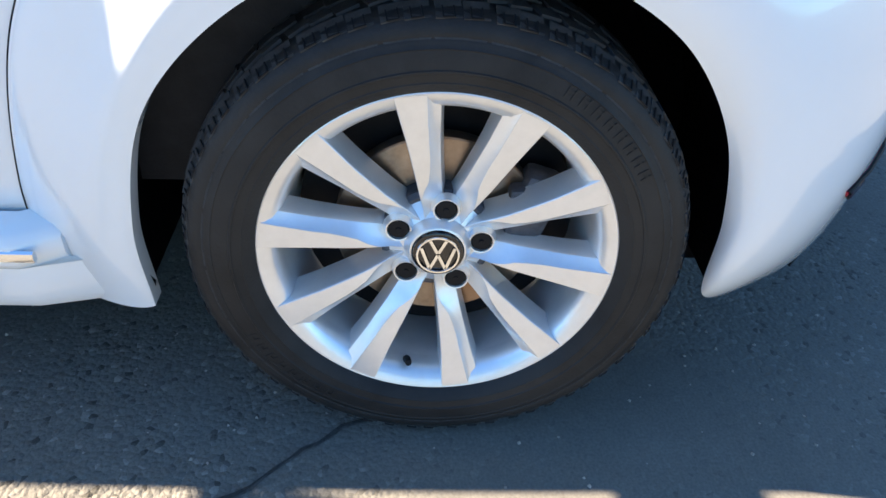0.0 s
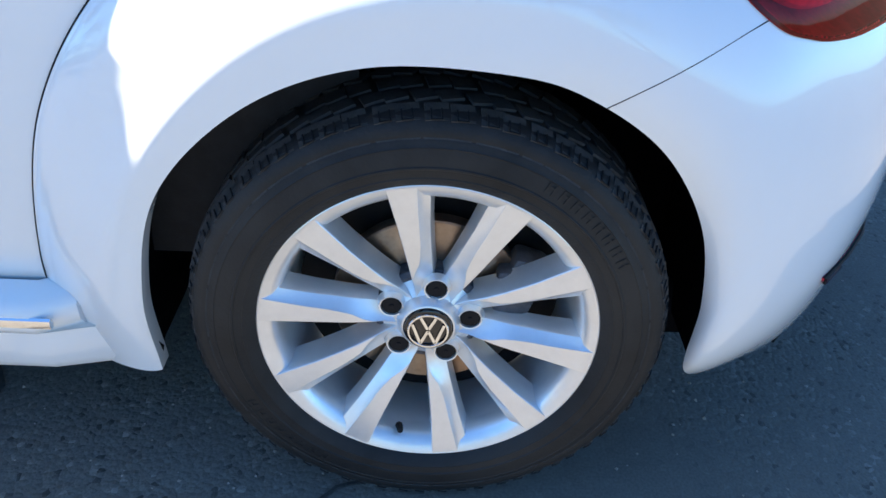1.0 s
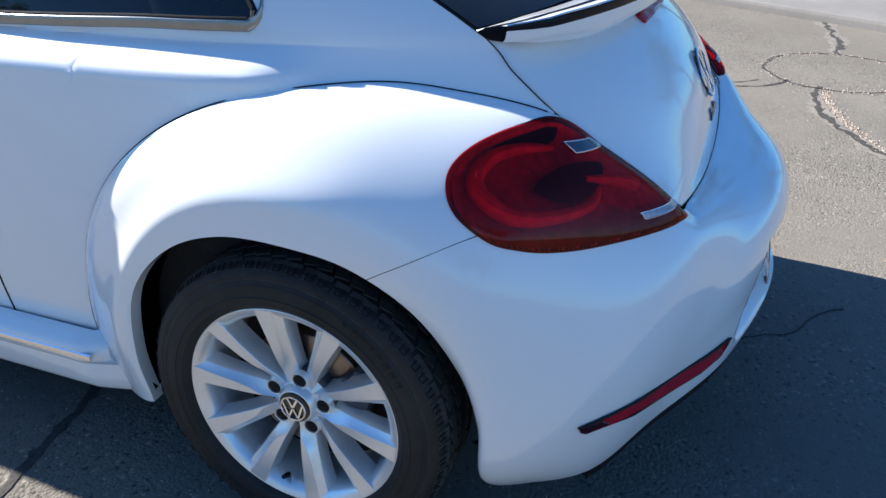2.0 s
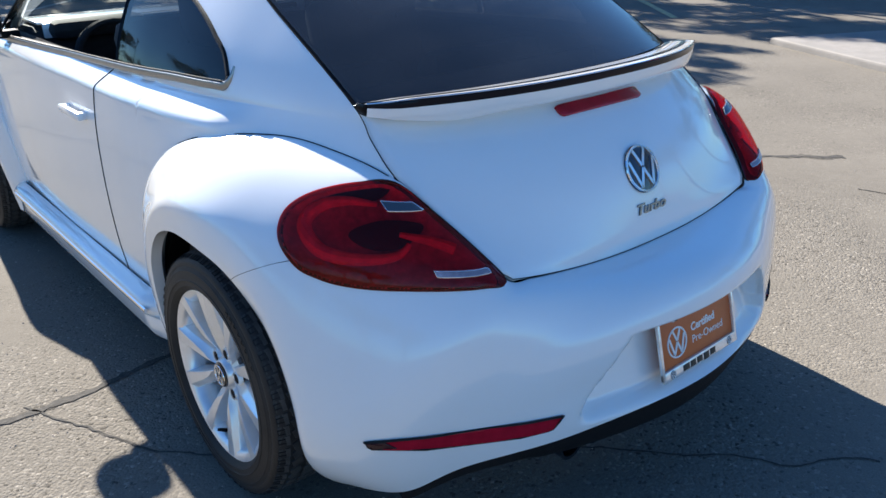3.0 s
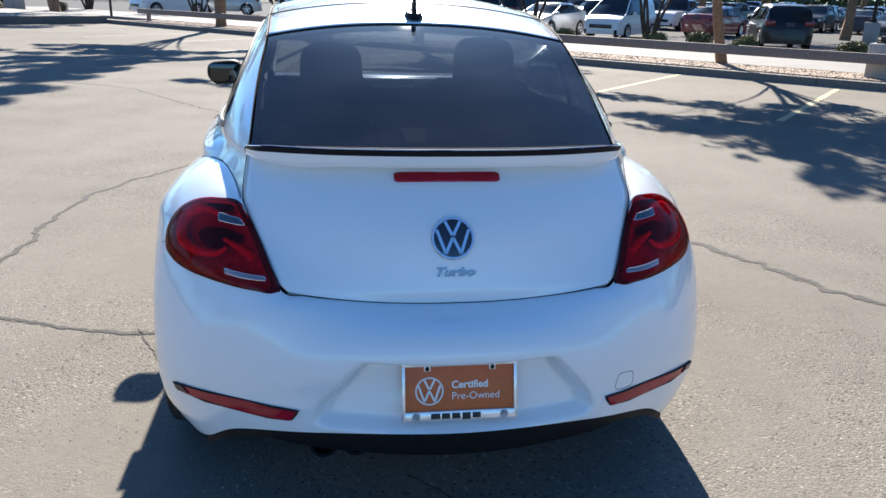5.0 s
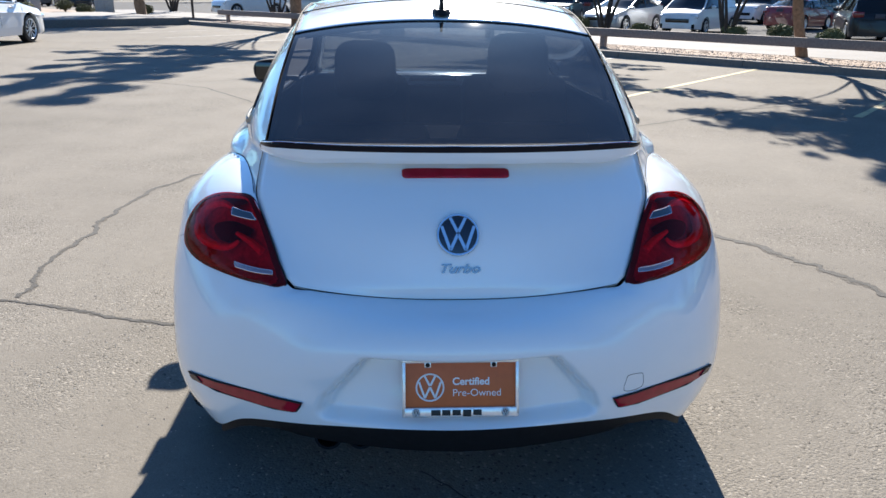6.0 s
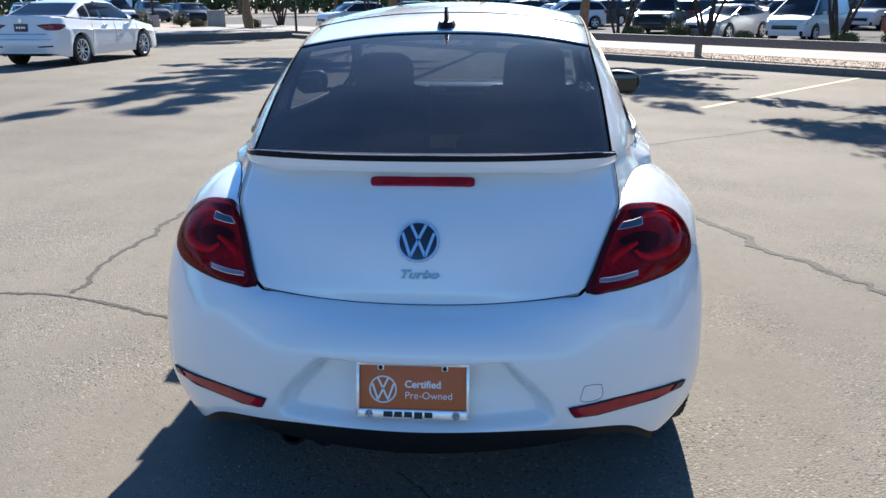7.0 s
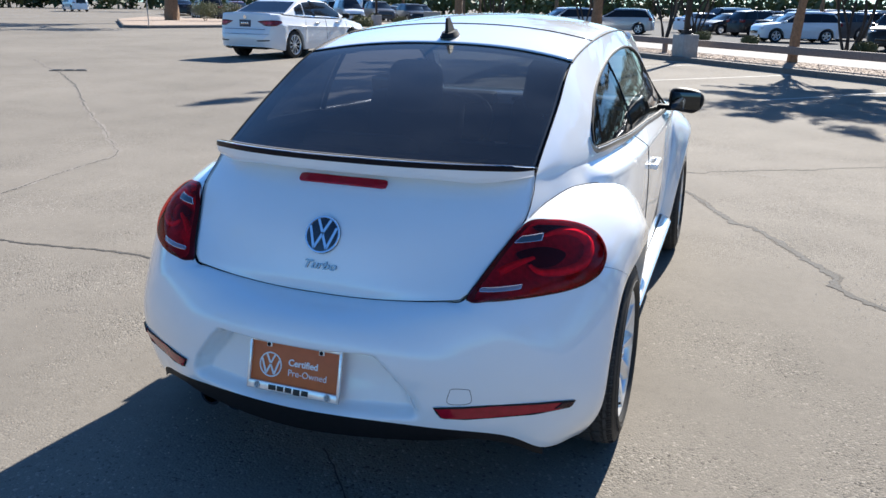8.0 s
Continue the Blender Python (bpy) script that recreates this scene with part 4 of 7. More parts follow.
def lid_pose(x, z, spin=0):
    hit, nor, _, _ = lid_tree.ray_cast(Vector((x, -1.2, z)), Vector((0, 1, 0)))
    if nor.y > 0:
        nor = -nor
    up = (Vector((0, 0, 1)) - nor * nor.z).normalized()
    rt = up.cross(nor).normalized()
    return Matrix(((rt.x, up.x, nor.x, hit.x), (rt.y, up.y, nor.y, hit.y), (rt.z, up.z, nor.z, hit.z), (0, 0, 0, 1)))


bp = lid_pose(0, .838)
revolve("badge_disc", [(0, .0035), (.055, .0035), (.058, .0025), (.059, 0)], NAVY, trunk_lid, "dark round badge", n=48, axis="Z", m=bp)
emblem("badge", .0585, .0032, trunk_lid, bp)


def lettering(name, text, size, m, material, parent, shear=0.0, bold=0.0, depth=.0012, label=""):
    cu = bpy.data.curves.new(name, "FONT")
    cu.body, cu.size, cu.shear, cu.offset, cu.extrude = text, size, shear, bold, depth
    tmp = bpy.data.objects.new(name, cu)
    me = bpy.data.meshes.new_from_object(tmp)
    bpy.data.objects.remove(tmp)
    me.materials.clear()
    me.materials.append(material)
    return part(name, me, parent, label, m)


tp = lid_pose(0, .748)
DULL_CHROME = mat("dull_chrome", (0.24, 0.25, 0.28), 0.2, metal=1.0)
lettering("lettering", "Turbo", .034, tp @ Matrix.Translation((-.055, -.008, .002)) @ Matrix.Diagonal((1.3, 1, 1, 1)), DULL_CHROME, trunk_lid, shear=.35, bold=.0008, depth=.002, label="chrome script lettering")

# number plate with its holder
pm_ = Matrix(((1, 0, 0, 0), (0, .238, -.971, -.822), (0, .971, .238, .476), (0, 0, 0, 1)))
plate = bpart("licence_plate", (lambda b: (box_bm(b, (.300, .150, .002), (0, 0, 0), .0008), b)[1])(bmesh.new()), ORANGE, car, "orange dealer plate in a bright holder", pm_)
HOLDER = mat("worn_chrome_holder", (0.85, 0.84, 0.82), 0.2, metal=0.45, scale=60, vary=0.15)
bm = bmesh.new()
box_bm(bm, (.308, .012, .010), (0, .0735, .004), .003)
box_bm(bm, (.308, .026, .010), (0, -.0645, .004), .003)
box_bm(bm, (.009, .146, .010), (-.1495, 0, .004), .003)
box_bm(bm, (.009, .146, .010), (.1495, 0, .004), .003)
for s in (-1, 1):
    box_bm(bm, (.018, .018, .009), (s * .087, .064, .004), .003)
holder = bpart("plate_holder", bm, HOLDER, plate, "bright metal plate holder")
for s in (-1, 1):
    revolve("screw", [(0, .012), (.005, .012), (.006, .009)], GAP, plate, n=16, axis="Z", m=Matrix.Translation((s * .087, .063, 0)))
    revolve("holder_disc", [(0, .0098), (.010, .0098), (.0108, .009)], DARK_PRINT, plate, n=20, axis="Z", m=Matrix.Translation((s * .118, -.0645, 0)))
    emblem("holder_emblem", .0095, .0098, plate, Matrix.Translation((s * .118, -.0645, 0)), bars=PLATE_WHITE)
for k in range(5):
    box("print_bar", (.022 if k else .025, .015 if k != 3 else .018, .0012), (-.066 + .0275 * k, -.0645 - (.0015 if k == 3 else 0), .0095), DARK_PRINT, plate, bevel=.0004)
for k in range(10):
    box("print_bar", (.007, .006, .0012), (-.040 + .0092 * k, .0735, .0095), DARK_PRINT, plate, bevel=.0003)
lettering("lettering", "Certified", .0275, Matrix.Translation((-.022, .008, .0012)), PLATE_WHITE, plate, bold=.0007, depth=.0005)
lettering("lettering", "Pre-Owned", .0275, Matrix.Translation((-.022, -.0225, .0012)), PLATE_WHITE, plate, bold=-.0001, depth=.0005)
emblem("plate_emblem", .038, .0015, plate, Matrix.Translation((-.081, .0015, 0)), bars=PLATE_WHITE)

# roof fin
bm = bmesh.new()
bmesh.ops.create_cone(bm, cap_ends=True, segments=20, radius1=.036, radius2=.028, depth=.018, matrix=Matrix.Diagonal((1, 1.9, 1, 1)))
r = bmesh.ops.create_cube(bm, size=1, matrix=Matrix.Translation((0, .0, .035)) @ Matrix.Diagonal((.016, .08, .06, 1)))
for v in r["verts"]:
    if v.co.z > .04:
        v.co.y = v.co.y * .35 - .018
        v.co.x *= .55
bpart("roof_antenna", bm, BLACK, car, "black roof antenna fin", pose(0, .475, 1.400, 9, 0, 0))
# roof cross seam
rs = strip(7.9, 7.91, 2, m=41)[0] + [0, 0, .001]
tube("roof_seam", rs, .0025, GAP, car, n=5)
rs = strip(7.0, 7.01, 2, m=41, wid=.99)[0] + [0, 0, .001]
tube("panel_gap", rs, .004, GAP, car, n=5)

# ---------- cabin ----------
bm = bmesh.new()
box_bm(bm, (1.30, 2.35, .04), (0, 1.15, .36), .01)
bpart("cabin_floor", bm, CABIN, car)
bm = bmesh.new()
box_bm(bm, (1.36, .30, .30), (0, 2.06, .86), .08)
box_bm(bm, (.40, .12, .08), (-.40, 1.90, .985), .035)
dash = bpart("dashboard", bm, CABIN, car, "black dashboard with white painted top panel")
box("dash_panel", (1.26, .25, .012), (0, 2.06, 1.012), PAINT, dash, bevel=.004)
box("dash_face", (1.24, .02, .060), (0, 1.903, .985), PAINT, dash, "white painted dashboard face", bevel=.006)
for x_, w_ in ((.02, .27), (-.52, .10), (.52, .10)):
    box("dash_vent", (w_, .012, .022), (x_, 1.892, .990), CABIN, dash, bevel=.005)
bm = bmesh.new()
box_bm(bm, (1.16, .03, .55), (0, -.05, .72), .01, Matrix.Rotation(radians(-14), 4, "X"))
box_bm(bm, (1.0, .28, .02), (0, -.13, .90), .005)
bpart("rear_bench_back", bm, CABIN, car)
for x in (-.30, .30):
    bm = bmesh.new()
    box_bm(bm, (.50, .14, .46), (x, .20, .78), .05, Matrix.Rotation(radians(-16), 4, "X"))
    box_bm(bm, (.50, .46, .16), (x, .48, .52), .05)
    bpart("rear_seat", bm, CABIN, car)
for x in (-.37, .37):
    seat = bpart("front_seat", (lambda b: (box_bm(b, (.50, .14, .62), (x, .98, .80), .06, Matrix.Rotation(radians(-14), 4, "X")), box_bm(b, (.50, .52, .16), (x, 1.30, .50), .06), b)[2])(bmesh.new()), CABIN, car, "black front seat")
    bm = bmesh.new()
    bmesh.ops.create_uvsphere(bm, u_segments=28, v_segments=18, radius=1)
    for v in bm.verts:  # a padded cushion: a sphere squared off
        for k in range(3):
            v.co[k] = math.copysign(abs(v.co[k]) ** (.55 if k != 1 else .8), v.co[k])
        v.co.x *= .9 + .12 * (v.co.z < 0) * -v.co.z
    bm.transform(Matrix.Translation((x + (.055 if x < 0 else -.01), .875, 1.135 if x < 0 else 1.17)) @ Matrix.Rotation(radians(-10), 4, "X") @ Matrix.Diagonal((.150, .060, .128, 1)))
    bpart("headrest", bm, CABIN, seat, "black headrest")
    bm = bmesh.new()
    for dx in (-.06, .06):
        box_bm(bm, (.012, .012, .12), (x + dx, .895, 1.08), .003)
    bpart("headrest_rod", bm, CHROME, seat)
n = 32
tube("steering_wheel", [(-.37 + .18 * math.cos(2 * math.pi * i / n), 1.74 + .06 * math.sin(2 * math.pi * i / n), .86 + .15 * math.sin(2 * math.pi * i / n)) for i in range(n)], .016, CABIN, car, closed=True)
box("interior_mirror", (.22, .03, .065), (0, 1.66, 1.33), CABIN, car, bevel=.012)
P = strip(7.05, 9.95, 20, wid=.93, lift=-.03)
sheet("headliner", P, CABIN_GREY, car, "grey cloth headliner")
for sign in (-1, 1):
    y = np.linspace(.1, 2.1, 12)
    z = np.linspace(.36, .99, 6)
    Y, Z = np.meshgrid(y, z, indexing="ij")
    sheet("door_card", np.stack([sign * (side_x(Y, Z) - .06), Y, Z], -1), CABIN, car)
# ---------- ground and surroundings ----------


def stony_ground():
    """Worn asphalt: broad stains, fine grain, and single stones that stand out of the binder."""
    m = bpy.data.materials.new("worn_stony_asphalt")
    m.use_nodes = True
    N, L = m.node_tree.nodes, m.node_tree.links.new
    p = N["Principled BSDF"]
    p.inputs["Roughness"].default_value, p.inputs["Specular IOR Level"].default_value = 0.92, 0.12
    tc = N.new("ShaderNodeTexCoord")

    def noise(scale, detail, lo, hi, a, b):
        n = N.new("ShaderNodeTexNoise")
        n.inputs["Scale"].default_value, n.inputs["Detail"].default_value, n.inputs["Roughness"].default_value = scale, detail, 0.62
        L(tc.outputs["Object"], n.inputs["Vector"])
        r = N.new("ShaderNodeMapRange")
        r.inputs["From Min"].default_value, r.inputs["From Max"].default_value = lo, hi
        r.inputs["To Min"].default_value, r.inputs["To Max"].default_value = a, b
        L(n.outputs["Fac"], r.inputs["Value"])
        return n.outputs["Fac"], r.outputs[0]

    def times(a, b):
        x = N.new("ShaderNodeMix")
        x.data_type, x.blend_type = "RGBA", "MULTIPLY"
        x.inputs["Factor"].default_value = 1
        L(b, x.inputs["B"])
        if a is None:
            x.inputs["A"].default_value = (0.168, 0.151, 0.127, 1)
        else:
            L(a, x.inputs["A"])
        return x.outputs["Result"]

    _, broad = noise(0.22, 4, 0.34, 0.66, 0.86, 1.12)
    _, cloud = noise(1.7, 6, 0.36, 0.66, 0.96, 1.05)
    mid_h, mid = noise(16, 6, 0.3, 0.7, 0.93, 1.07)
    fine_h, fine = noise(210, 4, 0.30, 0.70, 0.80, 1.18)
    _, patch = noise(0.8, 5, 0.42, 0.60, 0.12, 1.0)    # where the binder has worn off
    vo = N.new("ShaderNodeTexVoronoi")
    vo.inputs["Scale"].default_value = 105
    L(tc.outputs["Object"], vo.inputs["Vector"])
    sep = N.new("ShaderNodeSeparateColor")
    L(vo.outputs["Color"], sep.inputs[0])

    def pick(sock, lo, hi, a, b):
        r = N.new("ShaderNodeMapRange")
        r.inputs["From Min"].default_value, r.inputs["From Max"].default_value = lo, hi
        r.inputs["To Min"].default_value, r.inputs["To Max"].default_value = a, b
        L(sock, r.inputs["Value"])
        return r.outputs[0]

    pale = pick(sep.outputs[0], 0.93, 0.96, 1.0, 1.55)      # single pale stones
    dark = pick(sep.outputs[1], 0.06, 0.03, 1.0, 0.45)      # pits and dark stones
    tone = pick(sep.outputs[2], 0.0, 1.0, 0.90, 1.08)
    stones = times(times(times(None, pale), dark), tone)
    plain = times(None, mid)
    mx = N.new("ShaderNodeMix")
    mx.data_type = "RGBA"
    L(patch, mx.inputs["Factor"])
    L(plain, mx.inputs["A"])
    L(stones, mx.inputs["B"])
    L(times(times(times(mx.outputs["Result"], broad), cloud), fine), p.inputs["Base Color"])
    last = None
    for h, dist in ((vo.outputs["Distance"], -0.0034), (mid_h, 0.0016), (fine_h, 0.0024)):
        b = N.new("ShaderNodeBump")
        b.inputs["Strength"].default_value, b.inputs["Distance"].default_value = 1.0, abs(dist)
        b.invert = dist < 0
        L(h, b.inputs["Height"])
        L(patch, b.inputs["Strength"])
        if last:
            L(last, b.inputs["Normal"])
        last = b.outputs["Normal"]
    L(last, p.inputs["Normal"])
    return m


GROUND = stony_ground()
CRACK = mat("crack_filler", (0.045, 0.041, 0.036), 0.9, scale=50, vary=0.4, bump=0.003, bump_scale=120)
# Toned darker than its concrete, for the shade on the kerb's face.
KERB = mat("concrete_kerb_darkened", (0.14, 0.127, 0.112), 0.9, scale=14, vary=0.2, bump=0.002, bump_scale=90, stain=(0.125, 0.115, 0.105), stain_scale=3)
WALK = mat("pale_concrete_walk", (0.20, 0.186, 0.171), 0.9, scale=8, vary=0.12, bump=0.001, bump_scale=60, stain=(0.17, 0.158, 0.145), stain_scale=2)
GUTTER = mat("bright_gutter_edge", (0.34, 0.325, 0.30), 0.9, scale=14, vary=0.2, bump=0.002, bump_scale=90)
# Darkened in colour for the shadows between the parked cars.
ROAD = mat("lot_asphalt_darkened", (0.095, 0.093, 0.09), 0.95, spec=0.1, scale=20, vary=0.25, bump=0.003, bump_scale=120)
GRAVEL = mat("gravel_bed", (0.27, 0.205, 0.155), 0.95, scale=30, vary=0.45, bump=0.01, bump_scale=45)
STONE = mat("gravel_stone", (0.32, 0.255, 0.205), 0.9, scale=12, vary=0.3, random_tint=0.25)
LINE_Y = mat("worn_yellow_paint", (0.47, 0.395, 0.20), 0.85, scale=30, vary=0.3, stain=(0.25, 0.22, 0.165), stain_scale=6)
LINE_W = mat("worn_white_paint", (0.36, 0.343, 0.315), 0.85, scale=30, vary=0.25, stain=(0.26, 0.245, 0.215), stain_scale=6)
RAIL = mat("brown_rail", (0.19, 0.155, 0.135), 0.8, scale=20, vary=0.25, bump=0.001, bump_scale=70)
POST_C = mat("plinth_concrete", (0.36, 0.345, 0.32), 0.9, scale=10, vary=0.15, bump=0.002, bump_scale=80, stain=(0.28, 0.265, 0.245), stain_scale=3)
POLE = mat("bronze_pole", (0.035, 0.030, 0.027), 0.5, metal=0.4)
BARK = mat("tree_bark", (0.20, 0.125, 0.075), 0.95, scale=14, vary=0.4, bump=0.012, bump_scale=26)
LEAF = mat("tree_leaf", (0.065, 0.085, 0.028), 0.6, scale=6, vary=0.4, random_tint=0.2)
SHRUB = mat("shrub_leaf", (0.13, 0.13, 0.055), 0.7, scale=9, vary=0.45, random_tint=0.25)


KX, KY = 8.2, 12.2          # a place on the kerb
D = Vector((-.659, .752, 0))    # along it
NK = Vector((.752, .659, 0))    # away from the parking bays
LOT = -.20                      # level of the farther car park


def lot_z(x, y):
    """Height of the asphalt: the farther car park lies below the bays."""
    n = (x - KX) * NK.x + (y - KY) * NK.y
    return LOT * min(max((n - 6.6) / 2.4, 0), 1)


bm = bmesh.new()
along = [-450 + 15 * i for i in range(61)]
across = [-450 + 15 * i for i in range(30)] + [0, 3, 6.6, 7.2, 7.8, 8.4, 9.0, 14] + [30 + 15 * i for i in range(29)]
net = [[bm.verts.new((KX + D.x * a_ + NK.x * n_, KY + D.y * a_ + NK.y * n_, LOT * min(max((n_ - 6.6) / 2.4, 0), 1))) for n_ in across] for a_ in along]
for i in range(len(along) - 1):
    for j in range(len(across) - 1):
        bm.faces.new((net[i][j + 1], net[i][j], net[i + 1][j], net[i + 1][j + 1]))
bmesh.ops.recalc_face_normals(bm, faces=bm.faces)
ground = tagged(bpart("ground", bm, GROUND), "pale worn asphalt of a car park", "ground", kind="structure")

LINE_DIR = Vector((.66, .75, 0))


def at_kerb(a, n, z=0.0):
    """Place a metres along the kerb, n metres behind its face."""
    return Vector((KX, KY, z)) + D * a + NK * n


KROT = Matrix.Rotation(math.atan2(D.y, D.x), 4, "Z")


def slab(name, pts, z0, z1, material, label, category, kind="structure", bevel=0.0, parent=None):
    """A flat body over the polygon pts."""
    bm = bmesh.new()
    lo = [bm.verts.new((p[0], p[1], z0)) for p in pts]
    f = bm.faces.new(lo)
    r = bmesh.ops.extrude_face_region(bm, geom=[f])
    vs = [g for g in r["geom"] if isinstance(g, bmesh.types.BMVert)]
    bmesh.ops.translate(bm, verts=vs, vec=(0, 0, z1 - z0))
    bmesh.ops.recalc_face_normals(bm, faces=bm.faces)
    if bevel:
        es = [e for e in bm.edges if all(v.co.z > z1 - 1e-4 for v in e.verts)]
        bmesh.ops.bevel(bm, geom=es, offset=bevel, segments=3, affect="EDGES", profile=.5)
    ob = bpart(name, bm, material, parent)
    return tagged(ob, label, category, kind=kind)


# the kerb in cast lengths
kerb = tagged(new("kerb"), "grey concrete kerb along the planting strip", "kerb", kind="structure")
CORNER = 26.4
prof = [(0, 0), (.012, .13), (.03, .15), (.16, .15), (.165, .0)]
L = 3.05
a = CORNER
seg = None
while a > -34:
    V = []
    for q in (0, L - .012):
        V += [(-q, -n_, z) for n_, z in prof]
    if seg is None:
        seg = mesh_from("kerb_stone", [(x, y, z) for x, y, z in V], grid_faces(2, 5) + [(0, 1, 2, 3, 4), (5, 6, 7, 8, 9)], KERB)
    part("kerb_stone", seg, kerb, m=Matrix.Translation(at_kerb(a, 0)) @ KROT)
    a -= L
strip_poly = lambda a0, a1, n0, n1: [at_kerb(a0, n0)[:2], at_kerb(a1, n0)[:2], at_kerb(a1, n1)[:2], at_kerb(a0, n1)[:2]]
slab("planting_strip", strip_poly(CORNER, -34, .166, 2.6), -.05, .115, GRAVEL, "tan gravel planting strip behind the kerb", "gravel")
slab("sidewalk", strip_poly(46, -60, 2.6, 6.5), -.05, .12, WALK, "bright pale concrete sidewalk", "sidewalk")
slab("far_lot", strip_poly(90, -90, 9.1, 140), LOT - .05, LOT + .012, ROAD, "asphalt of the farther car park, darkened for the shadows there", "road")
# raised walk that starts at the kerb's corner
c0 = at_kerb(CORNER, 0)
pts = [c0, c0 + D * 9.0, c0 + D * 9.0 - NK * 8.5, c0 - NK * 8.5]
slab("raised_walk", [p[:2] for p in pts], -.05, .30, WALK, "raised pale concrete walk with a kerb edge", "sidewalk", bevel=.02)
pts = [c0 + NK * .0 - D * .03, c0 - D * .16, c0 - D * .16 - NK * 8.5, c0 - D * .03 - NK * 8.5]
slab("walk_kerb", [p[:2] for p in pts], -.05, .29, KERB, "grey concrete kerb of the raised walk", "kerb", bevel=.02)

slab("gutter", strip_poly(CORNER, -34, -.10, -.004), -.05, .006, GUTTER, "pale concrete edge at the foot of the kerb", "gutter")

# loose gravel
rng = np.random.RandomState(4)
V, F = [], []
for k in range(16000):
    a, n = rng.uniform(-14, 26), rng.uniform(.18, 2.55)
    p = at_kerb(a, n, .115)
    s = rng.uniform(.008, .021)
    b = len(V)
    j = rng.uniform(.6, 1.3, 6)
    th = rng.uniform(0, 6.28)
    for i in range(4):
        V.append((p.x + s * j[i] * math.cos(th + i * 1.57), p.y + s * j[i] * math.sin(th + i * 1.57), p.z))
    V.append((p.x, p.y, p.z + s * .9 * j[4]))
    F += [(b, b + 1, b + 4), (b + 1, b + 2, b + 4), (b + 2, b + 3, b + 4), (b + 3, b, b + 4)]
me = bpy.data.meshes.new("gravel")
me.from_pydata(V, [], F)
me.materials.append(STONE)
tagged(new("gravel", me), "loose tan gravel stones on the planting strip", "gravel", kind="stuff")

# grit lying about on the asphalt
V, F = [], []
for k in range(5200):
    p = Vector((rng.uniform(-6, 7), rng.uniform(-2.5, 9), 0)) if k % 2 else Vector((rng.normal(-2.0, 1.0), rng.normal(.3, 1.0), 0))
    if k % 10 == 0:
        q = rng.uniform(0, 1)
        p = Vector((.9 + 1.5 * q + rng.normal(0, .16), 4.28 - 3.28 * q + rng.normal(0, .16), 0))
    s = rng.uniform(.0015, .0045)
    if k % 13 < 2:  # stones that have come loose along the round patch
        q = rng.uniform(0, 1)
        a_ = 2 * math.pi * q
        p = Vector((3.37 + .42 * math.cos(a_), -1.24 + .42 * math.sin(a_), 0)) if k % 13 else Vector((2.94 - .95 * q, -1.15 - .25 * q * q, 0))
        p += Vector((rng.normal(0, .018), rng.normal(0, .018), 0))
        s = rng.uniform(.003, .009)
    b = len(V)
    j = rng.uniform(.6, 1.4, 6)
    th = rng.uniform(0, 6.28)
    for i in range(4):
        V.append((p.x + s * j[i] * math.cos(th + i * 1.57), p.y + s * j[i] * math.sin(th + i * 1.57), -.0005))
    V.append((p.x, p.y, s * .8 * j[4]))
    F += [(b, b + 1, b + 4), (b + 1, b + 2, b + 4), (b + 2, b + 3, b + 4), (b + 3, b, b + 4)]
me = bpy.data.meshes.new("grit")
me.from_pydata(V, [], F)
me.materials.append(STONE)
tagged(new("grit", me), "loose bits of grit scattered on the asphalt", "grit", kind="stuff")

# low rail on posts
rail = thing("guard_rail", "low brown rail on square posts behind the kerb", "rail")
bm = bmesh.new()
box_bm(bm, (58, .09, .20), (0, 0, 0), .012)
bpart("beam", bm, RAIL, rail, m=Matrix.Translation(at_kerb(CORNER - 29.3, 1.3, .50)) @ KROT)
bm = bmesh.new()
box_bm(bm, (.15, .12, .55), (0, 0, 0), .012)
pm = bpart("post", bm, RAIL, rail, m=Matrix.Translation(at_kerb(25.45, 1.38, .30)) @ KROT)
for k in range(1, 7):
    part("post", pm.data, rail, m=Matrix.Translation(at_kerb(25.45 - 9.5 * k, 1.38, .30)) @ KROT)

# bay lines
for (x, y), m_, ln in (((9.0, 10.9), LINE_Y, 5.2), ((7.05, 13.4), LINE_Y, 6.1), ((4.75, 16.0), LINE_W, 4.8), ((2.3, 18.75), LINE_W, 4.6), ((.1, 21.3), LINE_W, 4.8), ((-2.2, 23.9), LINE_W, 4.8), ((-4.3, 26.3), LINE_W, 4.8), ((-6.3, 28.7), LINE_W, 4.8), ((11.2, 8.4), LINE_Y, 5.2)):
    e = Vector((x, y, 0))
    s = e - LINE_DIR * ln
    w = Vector((-LINE_DIR.y, LINE_DIR.x, 0)).normalized() * .05
    bm = bmesh.new()
    k = 24
    rows = []
    for i in range(k + 1):
        p = s.lerp(e, i / k)
        j = 1 + .10 * math.sin(i * 5.1 + x)
        rows.append((bm.verts.new(p + w * j + Vector((0, 0, .004))), bm.verts.new(p - w * j + Vector((0, 0, .004)))))
    for i in range(k):
        bm.faces.new((rows[i][0], rows[i][1], rows[i + 1][1], rows[i + 1][0]))
    tagged(bpart("bay_line", bm, m_), "worn painted bay line on the asphalt", "road marking", kind="structure")


DUSTY = mat("crack_dust", (0.205, 0.185, 0.16), 0.95, spec=0.1, scale=30, vary=0.3)


